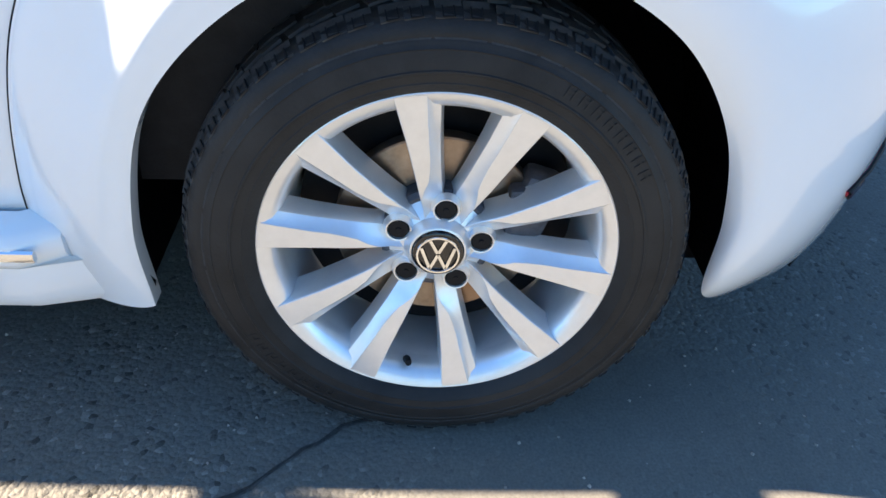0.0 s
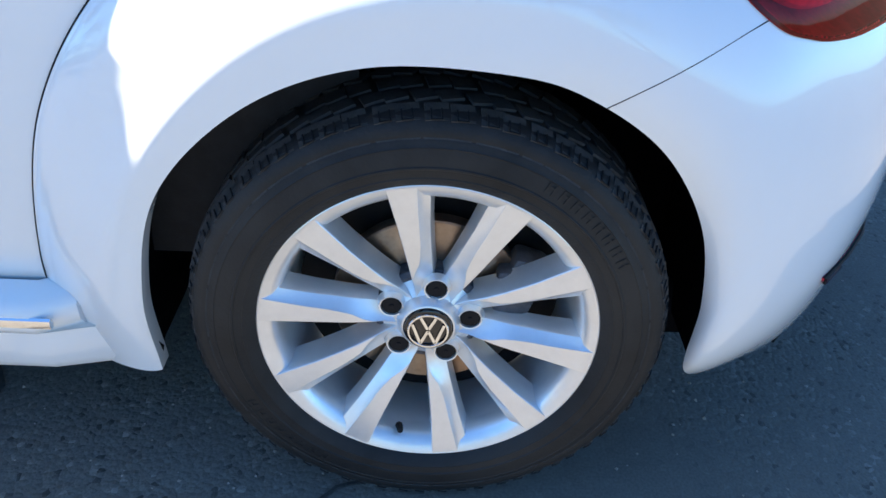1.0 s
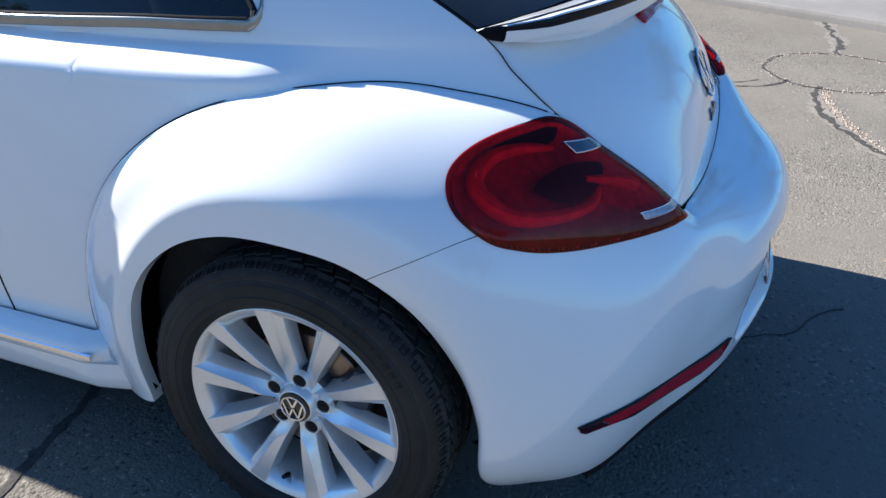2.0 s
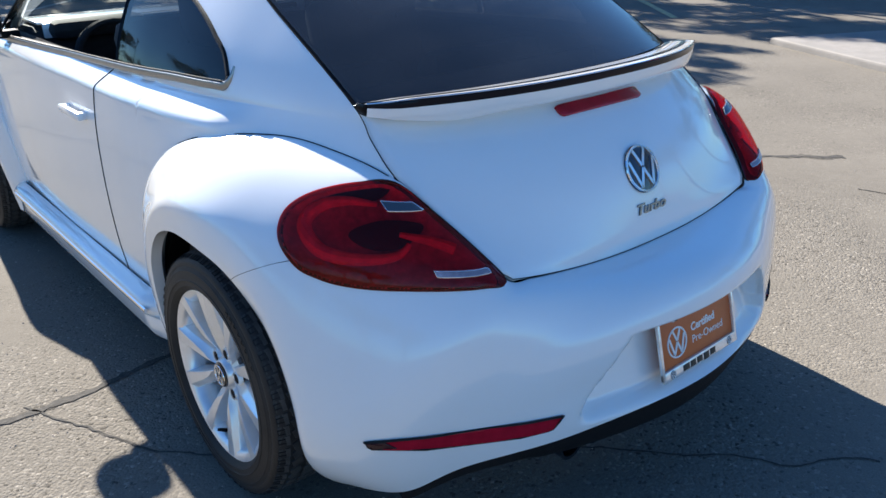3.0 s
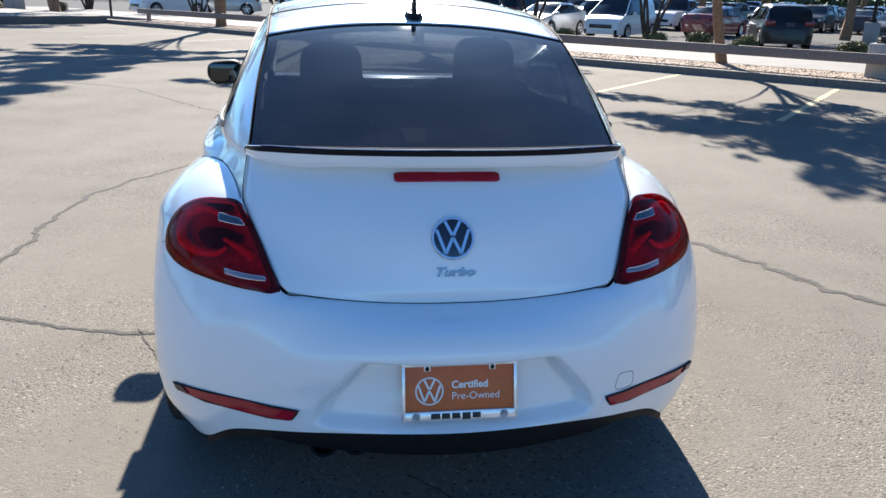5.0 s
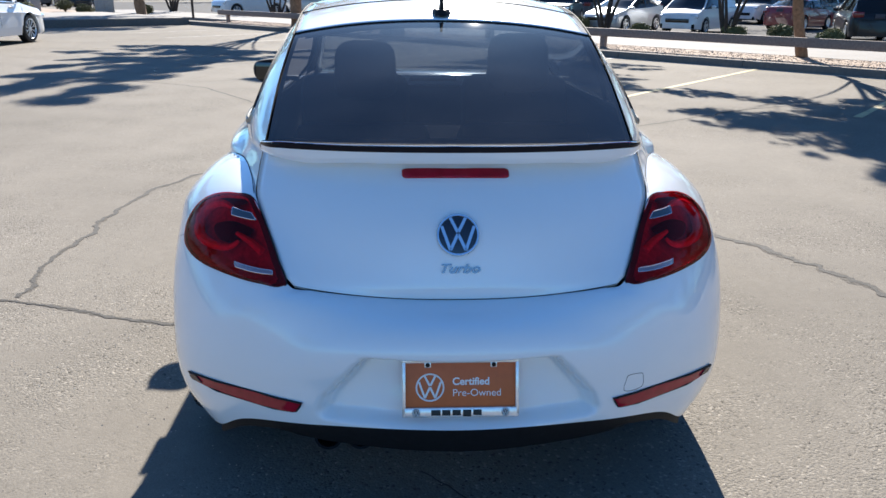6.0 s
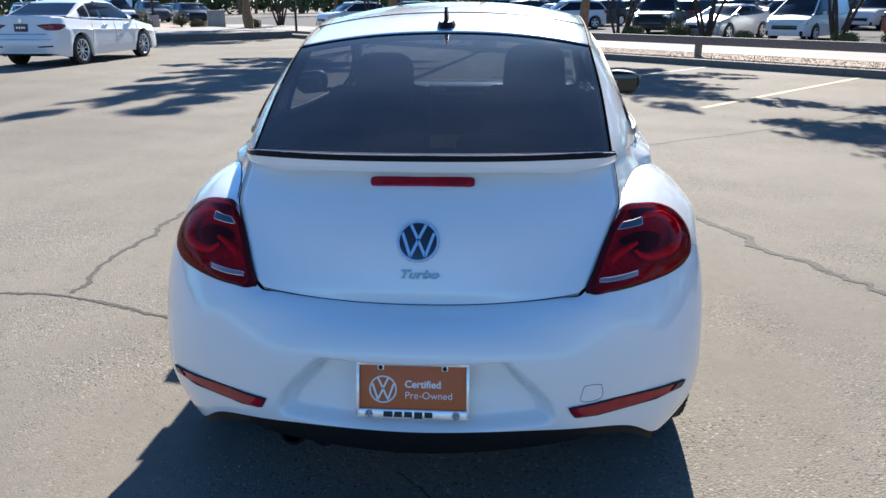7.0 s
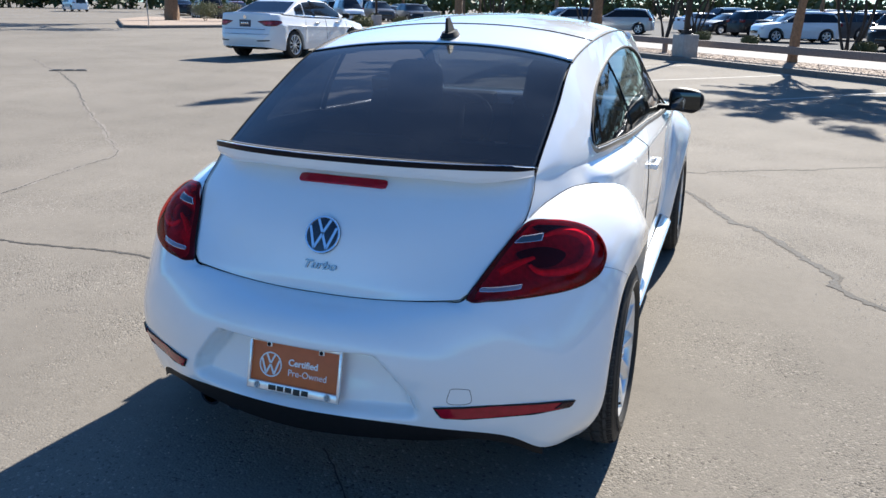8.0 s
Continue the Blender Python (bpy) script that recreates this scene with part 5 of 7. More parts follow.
def crack(pts, width, wob=.02, seed=1, dust=0.0):
    """A filled crack: a ragged ribbon through pts, part of the ground."""
    r = np.random.RandomState(seed)
    pts = np.array(pts, float)
    d = np.concatenate([[0], np.cumsum(np.linalg.norm(np.diff(pts, axis=0), axis=1))])
    n = max(int(d[-1] / .022), 8)
    q = spline(d, pts, np.linspace(0, d[-1], n))
    walk_ = np.cumsum(r.normal(0, wob * .5, n))
    walk_ -= np.linspace(walk_[0], walk_[-1], n)
    walk_ = np.convolve(np.clip(walk_ * .8, -.05, .05), np.ones(3) / 3, 'same')
    t = np.gradient(q, axis=0)
    t /= np.linalg.norm(t, axis=1)[:, None] + 1e-9
    s = np.stack([-t[:, 1], t[:, 0]], -1)
    q = q + s * (walk_ + r.normal(0, min(wob, .02) * .16, n))[:, None]
    w = width * .5 * np.clip(1 + .35 * np.cumsum(r.normal(0, .25, n)) * .4 + r.normal(0, .42, n), .22, 2.2)
    # worn lips on both sides, a dark core that wanders between them
    lip_w = np.maximum(dust * .5, width * .66) * (.75 + .25 * np.sin(np.arange(n) * .23 + seed)) * r.uniform(.7, 1.25, n)
    core = np.convolve(r.normal(0, width * .35, n), np.ones(5) / 5, "same")
    V, F, C = [], [], []
    for i in range(n):
        for sg in (1, -1):
            p = q[i] + s[i] * sg * lip_w[i]
            V.append((p[0], p[1], .0012))
            p = q[i] + s[i] * (core[i] + sg * w[i] * .72)
            C.append((p[0], p[1], .0026))
    for i in range(n - 1):
        F.append((2 * i, 2 * i + 1, 2 * i + 3, 2 * i + 2))
    part("crack_lip", mesh_from("crack_lip", V, F, DUSTY if dust else LIP), ground)
    part("crack", mesh_from("crack", C, F, CRACK), ground)


LIP = mat("crack_lip", (0.112, 0.102, 0.088), 0.95, spec=0.1, scale=45, vary=0.35, bump=0.004, bump_scale=90)
crack([(-5.2, 1.35), (-3.2, 1.0), (-2.07, 1.06), (-1.88, 1.0), (-1.2, .76), (-.5, .85)], .026, .03, 3)
crack([(-1.2, .76), (-1.06, .5), (-.96, .26), (-.85, .12), (-.78, .02)], .009, .015, 4)
crack([(-2.07, 1.06), (-2.10, 1.9), (-1.91, 3.7), (-1.2, 4.8), (.1, 5.4), (.84, 5.2)], .03, .03, 6)
crack([(.3, 5.0), (.9, 4.28), (1.14, 3.7), (1.58, 2.71), (2.01, 1.79), (2.4, 1.0), (3.2, .2)], .056, .06, 7)
crack([(.84, 5.19), (1.73, 5.75), (2.65, 6.3), (4.57, 7.7), (6.0, 8.3)], .014, .03, 8)
crack([(-6.5, 11.3), (-3.86, 10.35), (-3.07, 9.62), (-2.2, 8.3), (-1.4, 7.02), (-.6, 6.1)], .026, .04, 9)
crack([(-15.76, 13.0), (-13.2, 11.0), (-11.1, 9.45), (-9.16, 7.65), (-6.96, 5.7), (-6.09, 5.0), (-5.3, 4.23), (-4.67, 3.58)], .032, .02, 10, .09)
crack([(-4.67, 3.58), (-4.63, 3.12), (-4.52, 2.54), (-4.37, 1.94), (-4.3, 1.2)], .022, .02, 13, .07)
ring_c, ring_r = Vector((3.37, -1.24)), .42
crack([(ring_c.x + ring_r * math.cos(a_), ring_c.y + ring_r * math.sin(a_)) for a_ in np.linspace(0, 2 * math.pi, 25)], .022, .006, 11, .05)
crack([(5.0, -1.19), (4.5, -1.22), (4.17, -1.31), (3.8, -1.25)], .05, .02, 12, .16)
crack([(3.0, -1.12), (2.7, -1.15), (2.44, -1.17), (2.2, -1.29), (2.03, -1.38), (1.9, -1.5)], .04, .02, 16, .13)
crack([(3.08, -.95), (2.96, -.90), (2.82, -.56), (2.77, -.39), (2.70, -.10)], .016, .010, 14)
crack([(3.02, -.80), (2.92, -.66), (2.93, -.55)], .009, .010, 17)
crack([(-.1, -.5), (.17, -.80), (.25, -.88), (.36, -1.01), (.43, -1.05), (.50, -1.13)], .005, .012, 18)
# pale concrete apron on the far side of the bay
slab("concrete_apron", [(6.68, 2.58), (3.24, -4.19), (8.6, -6.9), (12.0, -.1)], -.05, .07, WALK, "pale concrete apron with a low edge", "pavement", bevel=.03)


# ---------- trees and shrubs ----------
def leaves(name, blobs, count, size, material, seed, parent):
    """Small leaf blades scattered through uneven clumps."""
    r = np.random.RandomState(seed)
    V, F = [], []
    w = np.array([b[3] ** 2 for b in blobs])
    w = w / w.sum()
    pick = r.choice(len(blobs), count, p=w)
    for k in pick:
        x, y, z, R = blobs[k]
        d = r.normal(0, 1, 3)
        d /= np.linalg.norm(d) + 1e-9
        p = np.array([x, y, z]) + d * R * r.uniform(.25, 1.0) ** .6 * np.array([1, 1, .6])
        u = r.normal(0, 1, 3)
        u /= np.linalg.norm(u)
        v = np.cross(u, r.normal(0, 1, 3))
        v /= np.linalg.norm(v) + 1e-9
        s = size * r.uniform(.6, 1.4)
        b = len(V)
        V += [tuple(p - u * s), tuple(p + v * s * .38), tuple(p + u * s), tuple(p - v * s * .38)]
        F.append((b, b + 1, b + 2, b + 3))
    me = bpy.data.meshes.new(name)
    me.from_pydata(V, [], F)
    me.materials.append(material)
    return tagged(part(name, me, parent), kind="stuff")


def limb(bm, a, b, r0, r1, bend, n=8, seg=7):
    a, b = Vector(a), Vector(b)
    rings = []
    for i in range(seg + 1):
        t = i / seg
        c = a.lerp(b, t) + Vector(bend) * math.sin(t * math.pi)
        rr = r0 + (r1 - r0) * t
        d = (b - a).normalized()
        s = d.orthogonal().normalized()
        w = d.cross(s)
        rings.append([bm.verts.new(c + (s * math.cos(6.283 * j / n) + w * math.sin(6.283 * j / n)) * rr * (1 + .12 * math.sin(j * 2.1 + i * 1.3))) for j in range(n)])
    for i in range(seg):
        for j in range(n):
            bm.faces.new((rings[i][j], rings[i][(j + 1) % n], rings[i + 1][(j + 1) % n], rings[i + 1][j]))
    bm.faces.new(rings[0][::-1])
    bm.faces.new(rings[-1])


def build_tree(x, y, r, h, spread, seed, lean=(0, 0), base=.10, count=9000, crown=None, label="desert shade tree with brown trunk and airy crown"):
    """A forked trunk with limbs and a crown of small leaves. crown: middle (x, y, z) and half-widths of the leafy part, from the foot."""
    rn = np.random.RandomState(seed)
    t = thing("tree", label, "tree", m=pose(x, y, base))
    bm = bmesh.new()
    fork = Vector((lean[0], lean[1], h * .36))
    limb(bm, (0, 0, -.1), fork, r * 1.15, r * .7, (r * .6 * rn.uniform(-1, 1), r * .6 * rn.uniform(-1, 1), 0), 12, 10)
    blobs = []
    limbs = 8 if crown is None else 16
    for k in range(limbs):
        an = 6.283 * k / limbs + rn.uniform(-.3, .3)
        if crown is None:
            e = fork + Vector((math.cos(an) * spread * rn.uniform(.35, .8), math.sin(an) * spread * rn.uniform(.35, .8), h * rn.uniform(.26, .56)))
        else:
            q = math.sqrt(rn.uniform(.05, .9))
            e = Vector((crown[0] + math.cos(an) * q * crown[3] * .8, crown[1] + math.sin(an) * q * crown[4] * .8, crown[2] + rn.uniform(-.75, .75) * crown[5]))
        limb(bm, fork - Vector((0, 0, .1)), e, r * (.45 if crown is None else .26), r * (.1 if crown is None else .06), (0, 0, h * .05), 8, 7)
        for q in range(5):
            off = rn.normal(0, 1, 3) * np.array([spread * .33, spread * .33, h * .07]) * (1 if crown is None else .75)
            f = e + Vector(off)
            limb(bm, e.lerp(fork, .15), f, r * .1, r * .03, (0, 0, .1), 5, 3)
            if crown is None:
                blobs.append((f.x, f.y, f.z, spread * rn.uniform(.16, .34)))
                continue
            # a spray of leaves that thins out towards its tip
            tip = Vector((f.x - crown[0], f.y - crown[1], 0)).normalized() * rn.uniform(.4, .9) + Vector((rn.uniform(-.5, .5), rn.uniform(-.3, .3), rn.uniform(-.2, .25)))
            limb(bm, f, f + tip, r * .05, r * .02, (0, 0, .05), 4, 3)
            for w, size in ((0, .15), (.35, .12), (.65, .085), (.95, .055)):
                g_ = f + tip * w
                blobs.append((g_.x, g_.y, g_.z, spread * size * rn.uniform(.8, 1.25)))
    bpart("trunk", bm, BARK, t, "brown furrowed trunk and limbs")
    leaves("crown", blobs, count, .12 if crown is None else .085, LEAF, seed + 50, t)
    return t


build_tree(-4.25, 28.9, .19, 9.5, 2.6, 31, lean=(.15, -.3), count=38000, crown=(.55, -2.3, 8.0, 1.9, 3.8, 2.8))
build_tree(8.9, 15.2, .115, 6.6, 2.3, 5, lean=(-.55, -.2), count=17000, crown=(-2.35, -1.4, 5.1, 1.75, 2.1, 1.4))
build_tree(11.35, 11.7, .20, 7.6, 3.6, 7, lean=(.25, 0), count=26000)
build_tree(2.5, 22.2, .13, 7.4, 2.0, 9, lean=(.2, -.2), count=14500, crown=(.85, -.75, 6.1, 1.8, 2.1, 1.7))
build_tree(-12.4, 36.5, .22, 7.0, 3.4, 11)
build_tree(-35.8, 43.6, .42, 13.0, 6.5, 13, count=14000)
build_tree(20.5, 22.0, .2, 7.0, 3.2, 21)
BARK_DARK = mat("dark_bark", (0.055, 0.042, 0.034), 0.95, scale=14, vary=0.4, bump=0.008, bump_scale=30)


def build_mesquite(x, y, seed, h=4.6, stems=5):
    """A low desert tree of several thin dark stems."""
    rn = np.random.RandomState(seed)
    t = thing("tree", "dark many-stemmed desert tree with thin crown", "tree", m=pose(x, y, lot_z(x, y)))
    bm = bmesh.new()
    blobs = []
    for k in range(stems):
        an = 6.283 * k / stems + rn.uniform(-.4, .4)
        sp = rn.uniform(.5, 1.1)
        e = Vector((math.cos(an) * sp, math.sin(an) * sp, h * rn.uniform(.40, .55)))
        limb(bm, (math.cos(an) * .1, math.sin(an) * .1, -.05), e, rn.uniform(.06, .085), .045, (rn.uniform(-.2, .2), rn.uniform(-.2, .2), 0), 7, 7)
        for q in range(4):
            f = e + Vector((rn.uniform(-.9, .9), rn.uniform(-.9, .9), h * rn.uniform(.12, .5)))
            limb(bm, e - Vector((0, 0, .05)), f, .035, .010, (rn.uniform(-.1, .1), rn.uniform(-.1, .1), .08), 5, 4)
            blobs.append((f.x, f.y, f.z, rn.uniform(.35, .8)))
    bpart("trunk", bm, BARK_DARK, t, "dark thin stems")
    leaves("crown", blobs, 1800, .09, LEAF, seed + 50, t)
    return t


for i, (x, y) in enumerate(((11.7, 26.6), (-3.2, 46.6), (-1.6, 48.8), (5.2, 34.5), (8.2, 31.0), (-7.5, 45.0), (-14.0, 47.5), (19.0, 21.5))):
    build_mesquite(x, y, 23 + i)


def build_shrub(x, y, R, seed, base=None):
    s = thing("shrub", "clipped olive-green desert shrub", "shrub", "shrubs along the far walk", pose(x, y, lot_z(x, y) if base is None else base))
    rn = np.random.RandomState(seed)
    bm = bmesh.new()
    for k in range(5):
        an = 1.256 * k
        limb(bm, (0, 0, -.03), (math.cos(an) * R * .5, math.sin(an) * R * .5, R * .8), .02, .008, (0, 0, .02), 5, 3)
    bpart("stem", bm, BARK, s)
    blobs = [(rn.uniform(-.32, .32) * R, rn.uniform(-.32, .32) * R, R * rn.uniform(.5, .8), R * rn.uniform(.6, .75)) for _ in range(9)]
    leaves("foliage", blobs, 4500, .042, SHRUB, seed, s)
    return s


for i, (a, n, R) in enumerate(((-3.5, 13.5, .55), (-7.5, 11.6, .50), (-9.2, 16.0, .6), (-6.2, 18.5, .6), (1.2, 11.2, .55), (5.0, 12.4, .5), (6.6, 12.2, .6), (8.2, 12.0, .5), (12.5, 12.6, .45), (16.0, 13.0, .6), (18.0, 12.6, .5), (24.0, 12.0, .5), (28.0, 12.5, .55), (-13.0, 13.5, .6))):
    p = at_kerb(a, n)
    build_shrub(p.x, p.y, R, 200 + i)
for i, (x, y, R) in enumerate(((-33.3, 43.9, 1.2), (-31.6, 44.9, 1.15), (-29.5, 46.5, 1.0), (-16, 39, .5), (-18.5, 38, .5), (-13.5, 40.5, .45))):
    build_shrub(x, y, R, 240 + i, .1)


# ---------- lamp poles on plinths ----------
def build_lamp(x, y, h, head=True, size=.55, ph=.68, z=0.0):
    t = thing("lamp_post", "dark lamp pole on a square pale concrete plinth", "lamp post", "car park lamps", Matrix.Translation((x, y, z)) @ KROT)
    bm = bmesh.new()
    box_bm(bm, (size, size, ph + .1), (0, 0, (ph + .1) / 2), .02)
    bpart("plinth", bm, POST_C, t, "pale concrete plinth")
    bm = bmesh.new()
    box_bm(bm, (.34, .34, .03), (0, 0, ph + .115), .004)
    box_bm(bm, (.24, .24, .12), (0, 0, ph + .18), .01)
    bpart("base_cover", bm, POLE, t)
    bm = bmesh.new()
    box_bm(bm, (.13, .13, h - ph), (0, 0, ph + .1 + (h - ph) / 2), .01)
    bpart("pole", bm, POLE, t)
    if head:
        bm = bmesh.new()
        box_bm(bm, (1.9, .10, .08), (0, 0, h), .01)
        bpart("arm", bm, POLE, t)
        for s in (-1, 1):
            bm = bmesh.new()
            box_bm(bm, (.62, .42, .16), (s * .95, 0, h), .03)
            bpart("lamp_head", bm, POLE, t)
    return t


build_lamp(-.50, 22.9, 8.2)
build_lamp(10.75, 12.1, 8.6)
build_lamp(-21.5, 46.0, 9.0)
build_lamp(24.0, 31.0, 9.0, ph=.9, z=LOT)

# utility cabinet on the raised walk
uc = thing("utility_cabinet", "pale grey metal utility cabinet on the walk", "cabinet", m=pose(-16.3, 42.6, .0, 0, 0, 20))
bm = bmesh.new()
box_bm(bm, (.98, .6, 1.05), (0, 0, .525), .03)
bpart("body", bm, POST_C, uc)
bm = bmesh.new()
box_bm(bm, (1.04, .66, .06), (0, 0, 1.06), .02)
bpart("lid", bm, POST_C, uc)
for s in (-1, 1):
    bm = bmesh.new()
    box_bm(bm, (.44, .02, .86), (s * .235, -.305, .52), .006)
    bpart("door", bm, POST_C, uc)

# thin dark sign post at the kerb's corner
sp_ = thing("sign_post", "thin dark post at the kerb corner", "post", m=pose(-9.15, 32.9, .24))
bm = bmesh.new()
box_bm(bm, (.09, .09, 2.4), (0, 0, 1.2), .01)
bpart("post", bm, POLE, sp_)
bm = bmesh.new()
box_bm(bm, (.45, .02, .5), (0, -.06, 2.1), .004)
bpart("sign_plate", bm, LINE_W, sp_, "pale sign plate")

# island with tree at the far side
c = Vector((-30.3, 32.6, 0))
isl = [(-30.3, 32.6), (-29.0, 33.0), (-25.5, 42.0), (-27.5, 48.0), (-45.0, 52.0), (-40.0, 43.0)]
slab("island", isl, -.05, .15, KERB, "planting island with pale concrete kerb", "island", bevel=.03)
slab("island_bed", [(x * .985 - .48, y * .985 + .62) for x, y in isl], .10, .165, GRAVEL, "tan gravel of the planting island", "gravel")
thin = thing("sign_post", "thin pale metal post on the island", "post", m=pose(-29.4, 33.6, .16))
revolve("post", [(0, 0), (.03, 0), (.03, 2.6), (0, 2.6)], POST_C, thin, n=12, axis="Z")
# drain grate
g = thing("drain_grate", "dark slotted drain grate in the asphalt", "drain", m=pose(-12.53, 10.91, .0, 0, 0, 33))
bm = bmesh.new()
box_bm(bm, (.76, .28, .02), (0, 0, .004))
bpart("grate", bm, KERB, g)
for k in range(3):
    bm = bmesh.new()
    box_bm(bm, (.19, .19, .012), (-.24 + .24 * k, 0, .016), .002)
    bpart("slat", bm, BLACK, g)


# ---------- parked cars ----------
DARKGLASS = mat("car_glass_dark", (0.012, 0.014, 0.017), 0.08, spec=0.35)
TAIL = mat("tail_lamp", (0.16, 0.004, 0.008), 0.15, coat=0.4)
TAIL_BRIGHT = mat("tail_lamp_band", (0.42, 0.012, 0.03), 0.15, coat=0.5)
HEADL = mat("head_lamp", (0.7, 0.72, 0.75), 0.1, metal=0.3, coat=1.0)
PLATE = mat("plate_dark", (0.05, 0.05, 0.07), 0.5)
PAINTS = {
    "white": mat("far_paint_white", (0.72, 0.73, 0.73), 0.3, coat=1.0),
    "silver": mat("far_paint_silver", (0.42, 0.44, 0.46), 0.3, metal=0.4, coat=1.0),
    "black": mat("far_paint_black", (0.010, 0.011, 0.014), 0.35, spec=0.3, coat=0.35),
    "blue": mat("far_paint_blue", (0.018, 0.026, 0.045), 0.35, spec=0.3, coat=0.4),
    "grey": mat("far_paint_grey", (0.065, 0.065, 0.067), 0.35, spec=0.3, coat=0.4),
    "red": mat("far_paint_red", (0.22, 0.02, 0.02), 0.3, coat=1.0),
}
# side outline by kind: length, width, ground clearance, [(t, shoulder z, roof z)], wheel radius
KINDS = {
    "sedan": (4.65, 1.80, .18, [(0, .66, .66), (.012, .95, .95), (.028, 1.07, 1.07), (.08, 1.09, 1.10), (.16, 1.07, 1.12), (.30, 1.03, 1.42), (.42, 1.0, 1.46), (.56, .98, 1.43), (.72, .96, 1.02), (.76, .95, .96), (.93, .80, .80), (.985, .64, .64), (1, .45, .45)], .33, (.2, .79)),
    "suv": (4.60, 1.86, .22, [(0, .75, .75), (.015, 1.0, 1.0), (.03, 1.08, 1.15), (.10, 1.10, 1.60), (.25, 1.10, 1.68), (.55, 1.08, 1.66), (.72, 1.06, 1.12), (.76, 1.05, 1.06), (.94, .95, .95), (.985, .80, .80), (1, .5, .5)], .36, (.19, .80)),
    "van": (4.75, 1.85, .20, [(0, .9, .9), (.01, 1.05, 1.7), (.03, 1.06, 1.84), (.3, 1.06, 1.88), (.66, 1.04, 1.84), (.84, 1.02, 1.10), (.87, 1.0, 1.02), (.96, .85, .85), (.99, .70, .70), (1, .45, .45)], .33, (.18, .81)),
    "pickup": (5.4, 1.95, .26, [(0, .80, .80), (.01, 1.05, 1.05), (.05, 1.08, 1.08), (.36, 1.10, 1.10), (.385, 1.10, 1.72), (.42, 1.10, 1.84), (.60, 1.10, 1.82), (.70, 1.10, 1.15), (.73, 1.10, 1.10), (.94, 1.05, 1.05), (.985, .9, .9), (1, .5, .5)], .38, (.2, .80)),
}


def parked_wheel(r, parent, x, y, spokes=True):
    if not spokes:
        w = revolve("wheel", [(r * .62, -.1), (r * .9, -.11), (r, -.08), (r, .08), (r * .92, .105), (r * .68, .105), (r * .62, .09)], RUBBER, parent, n=20, m=pose(x, y, r, 0, 0, 0 if x > 0 else 180))
        revolve("wheel_cover", [(r * .66, .103), (r * .60, .09), (r * .34, .075), (r * .30, .085), (0, .09)], ALLOY, w, n=16)
        return w
    w = part("wheel", None, parent, m=pose(x, y, r, 0, 0, 0 if x > 0 else 180))
    revolve("tyre", [(r * .62, -.1), (r * .9, -.11), (r, -.08), (r, .08), (r * .92, .105), (r * .68, .105), (r * .62, .09)], RUBBER, w, n=28)
    revolve("rim", [(r * .66, .10), (r * .62, .085), (r * .55, .04), (r * .3, .05), (0, .06)], GAP, w, n=28)
    for k in range(5):
        bm = bmesh.new()
        for s in (-1, 1):
            box_bm(bm, (.03, r * .10, r * .60), (.075, s * r * .07, r * .33), .0, Matrix.Rotation(s * .10, 4, "X"))
        bpart("spoke", bm, ALLOY, w, m=Matrix.Rotation(1.2566 * k, 4, "X"))
    revolve("lip", [(r * .60, .088), (r * .66, .108), (r * .69, .104), (r * .66, .09)], ALLOY, w, n=28)
    return w


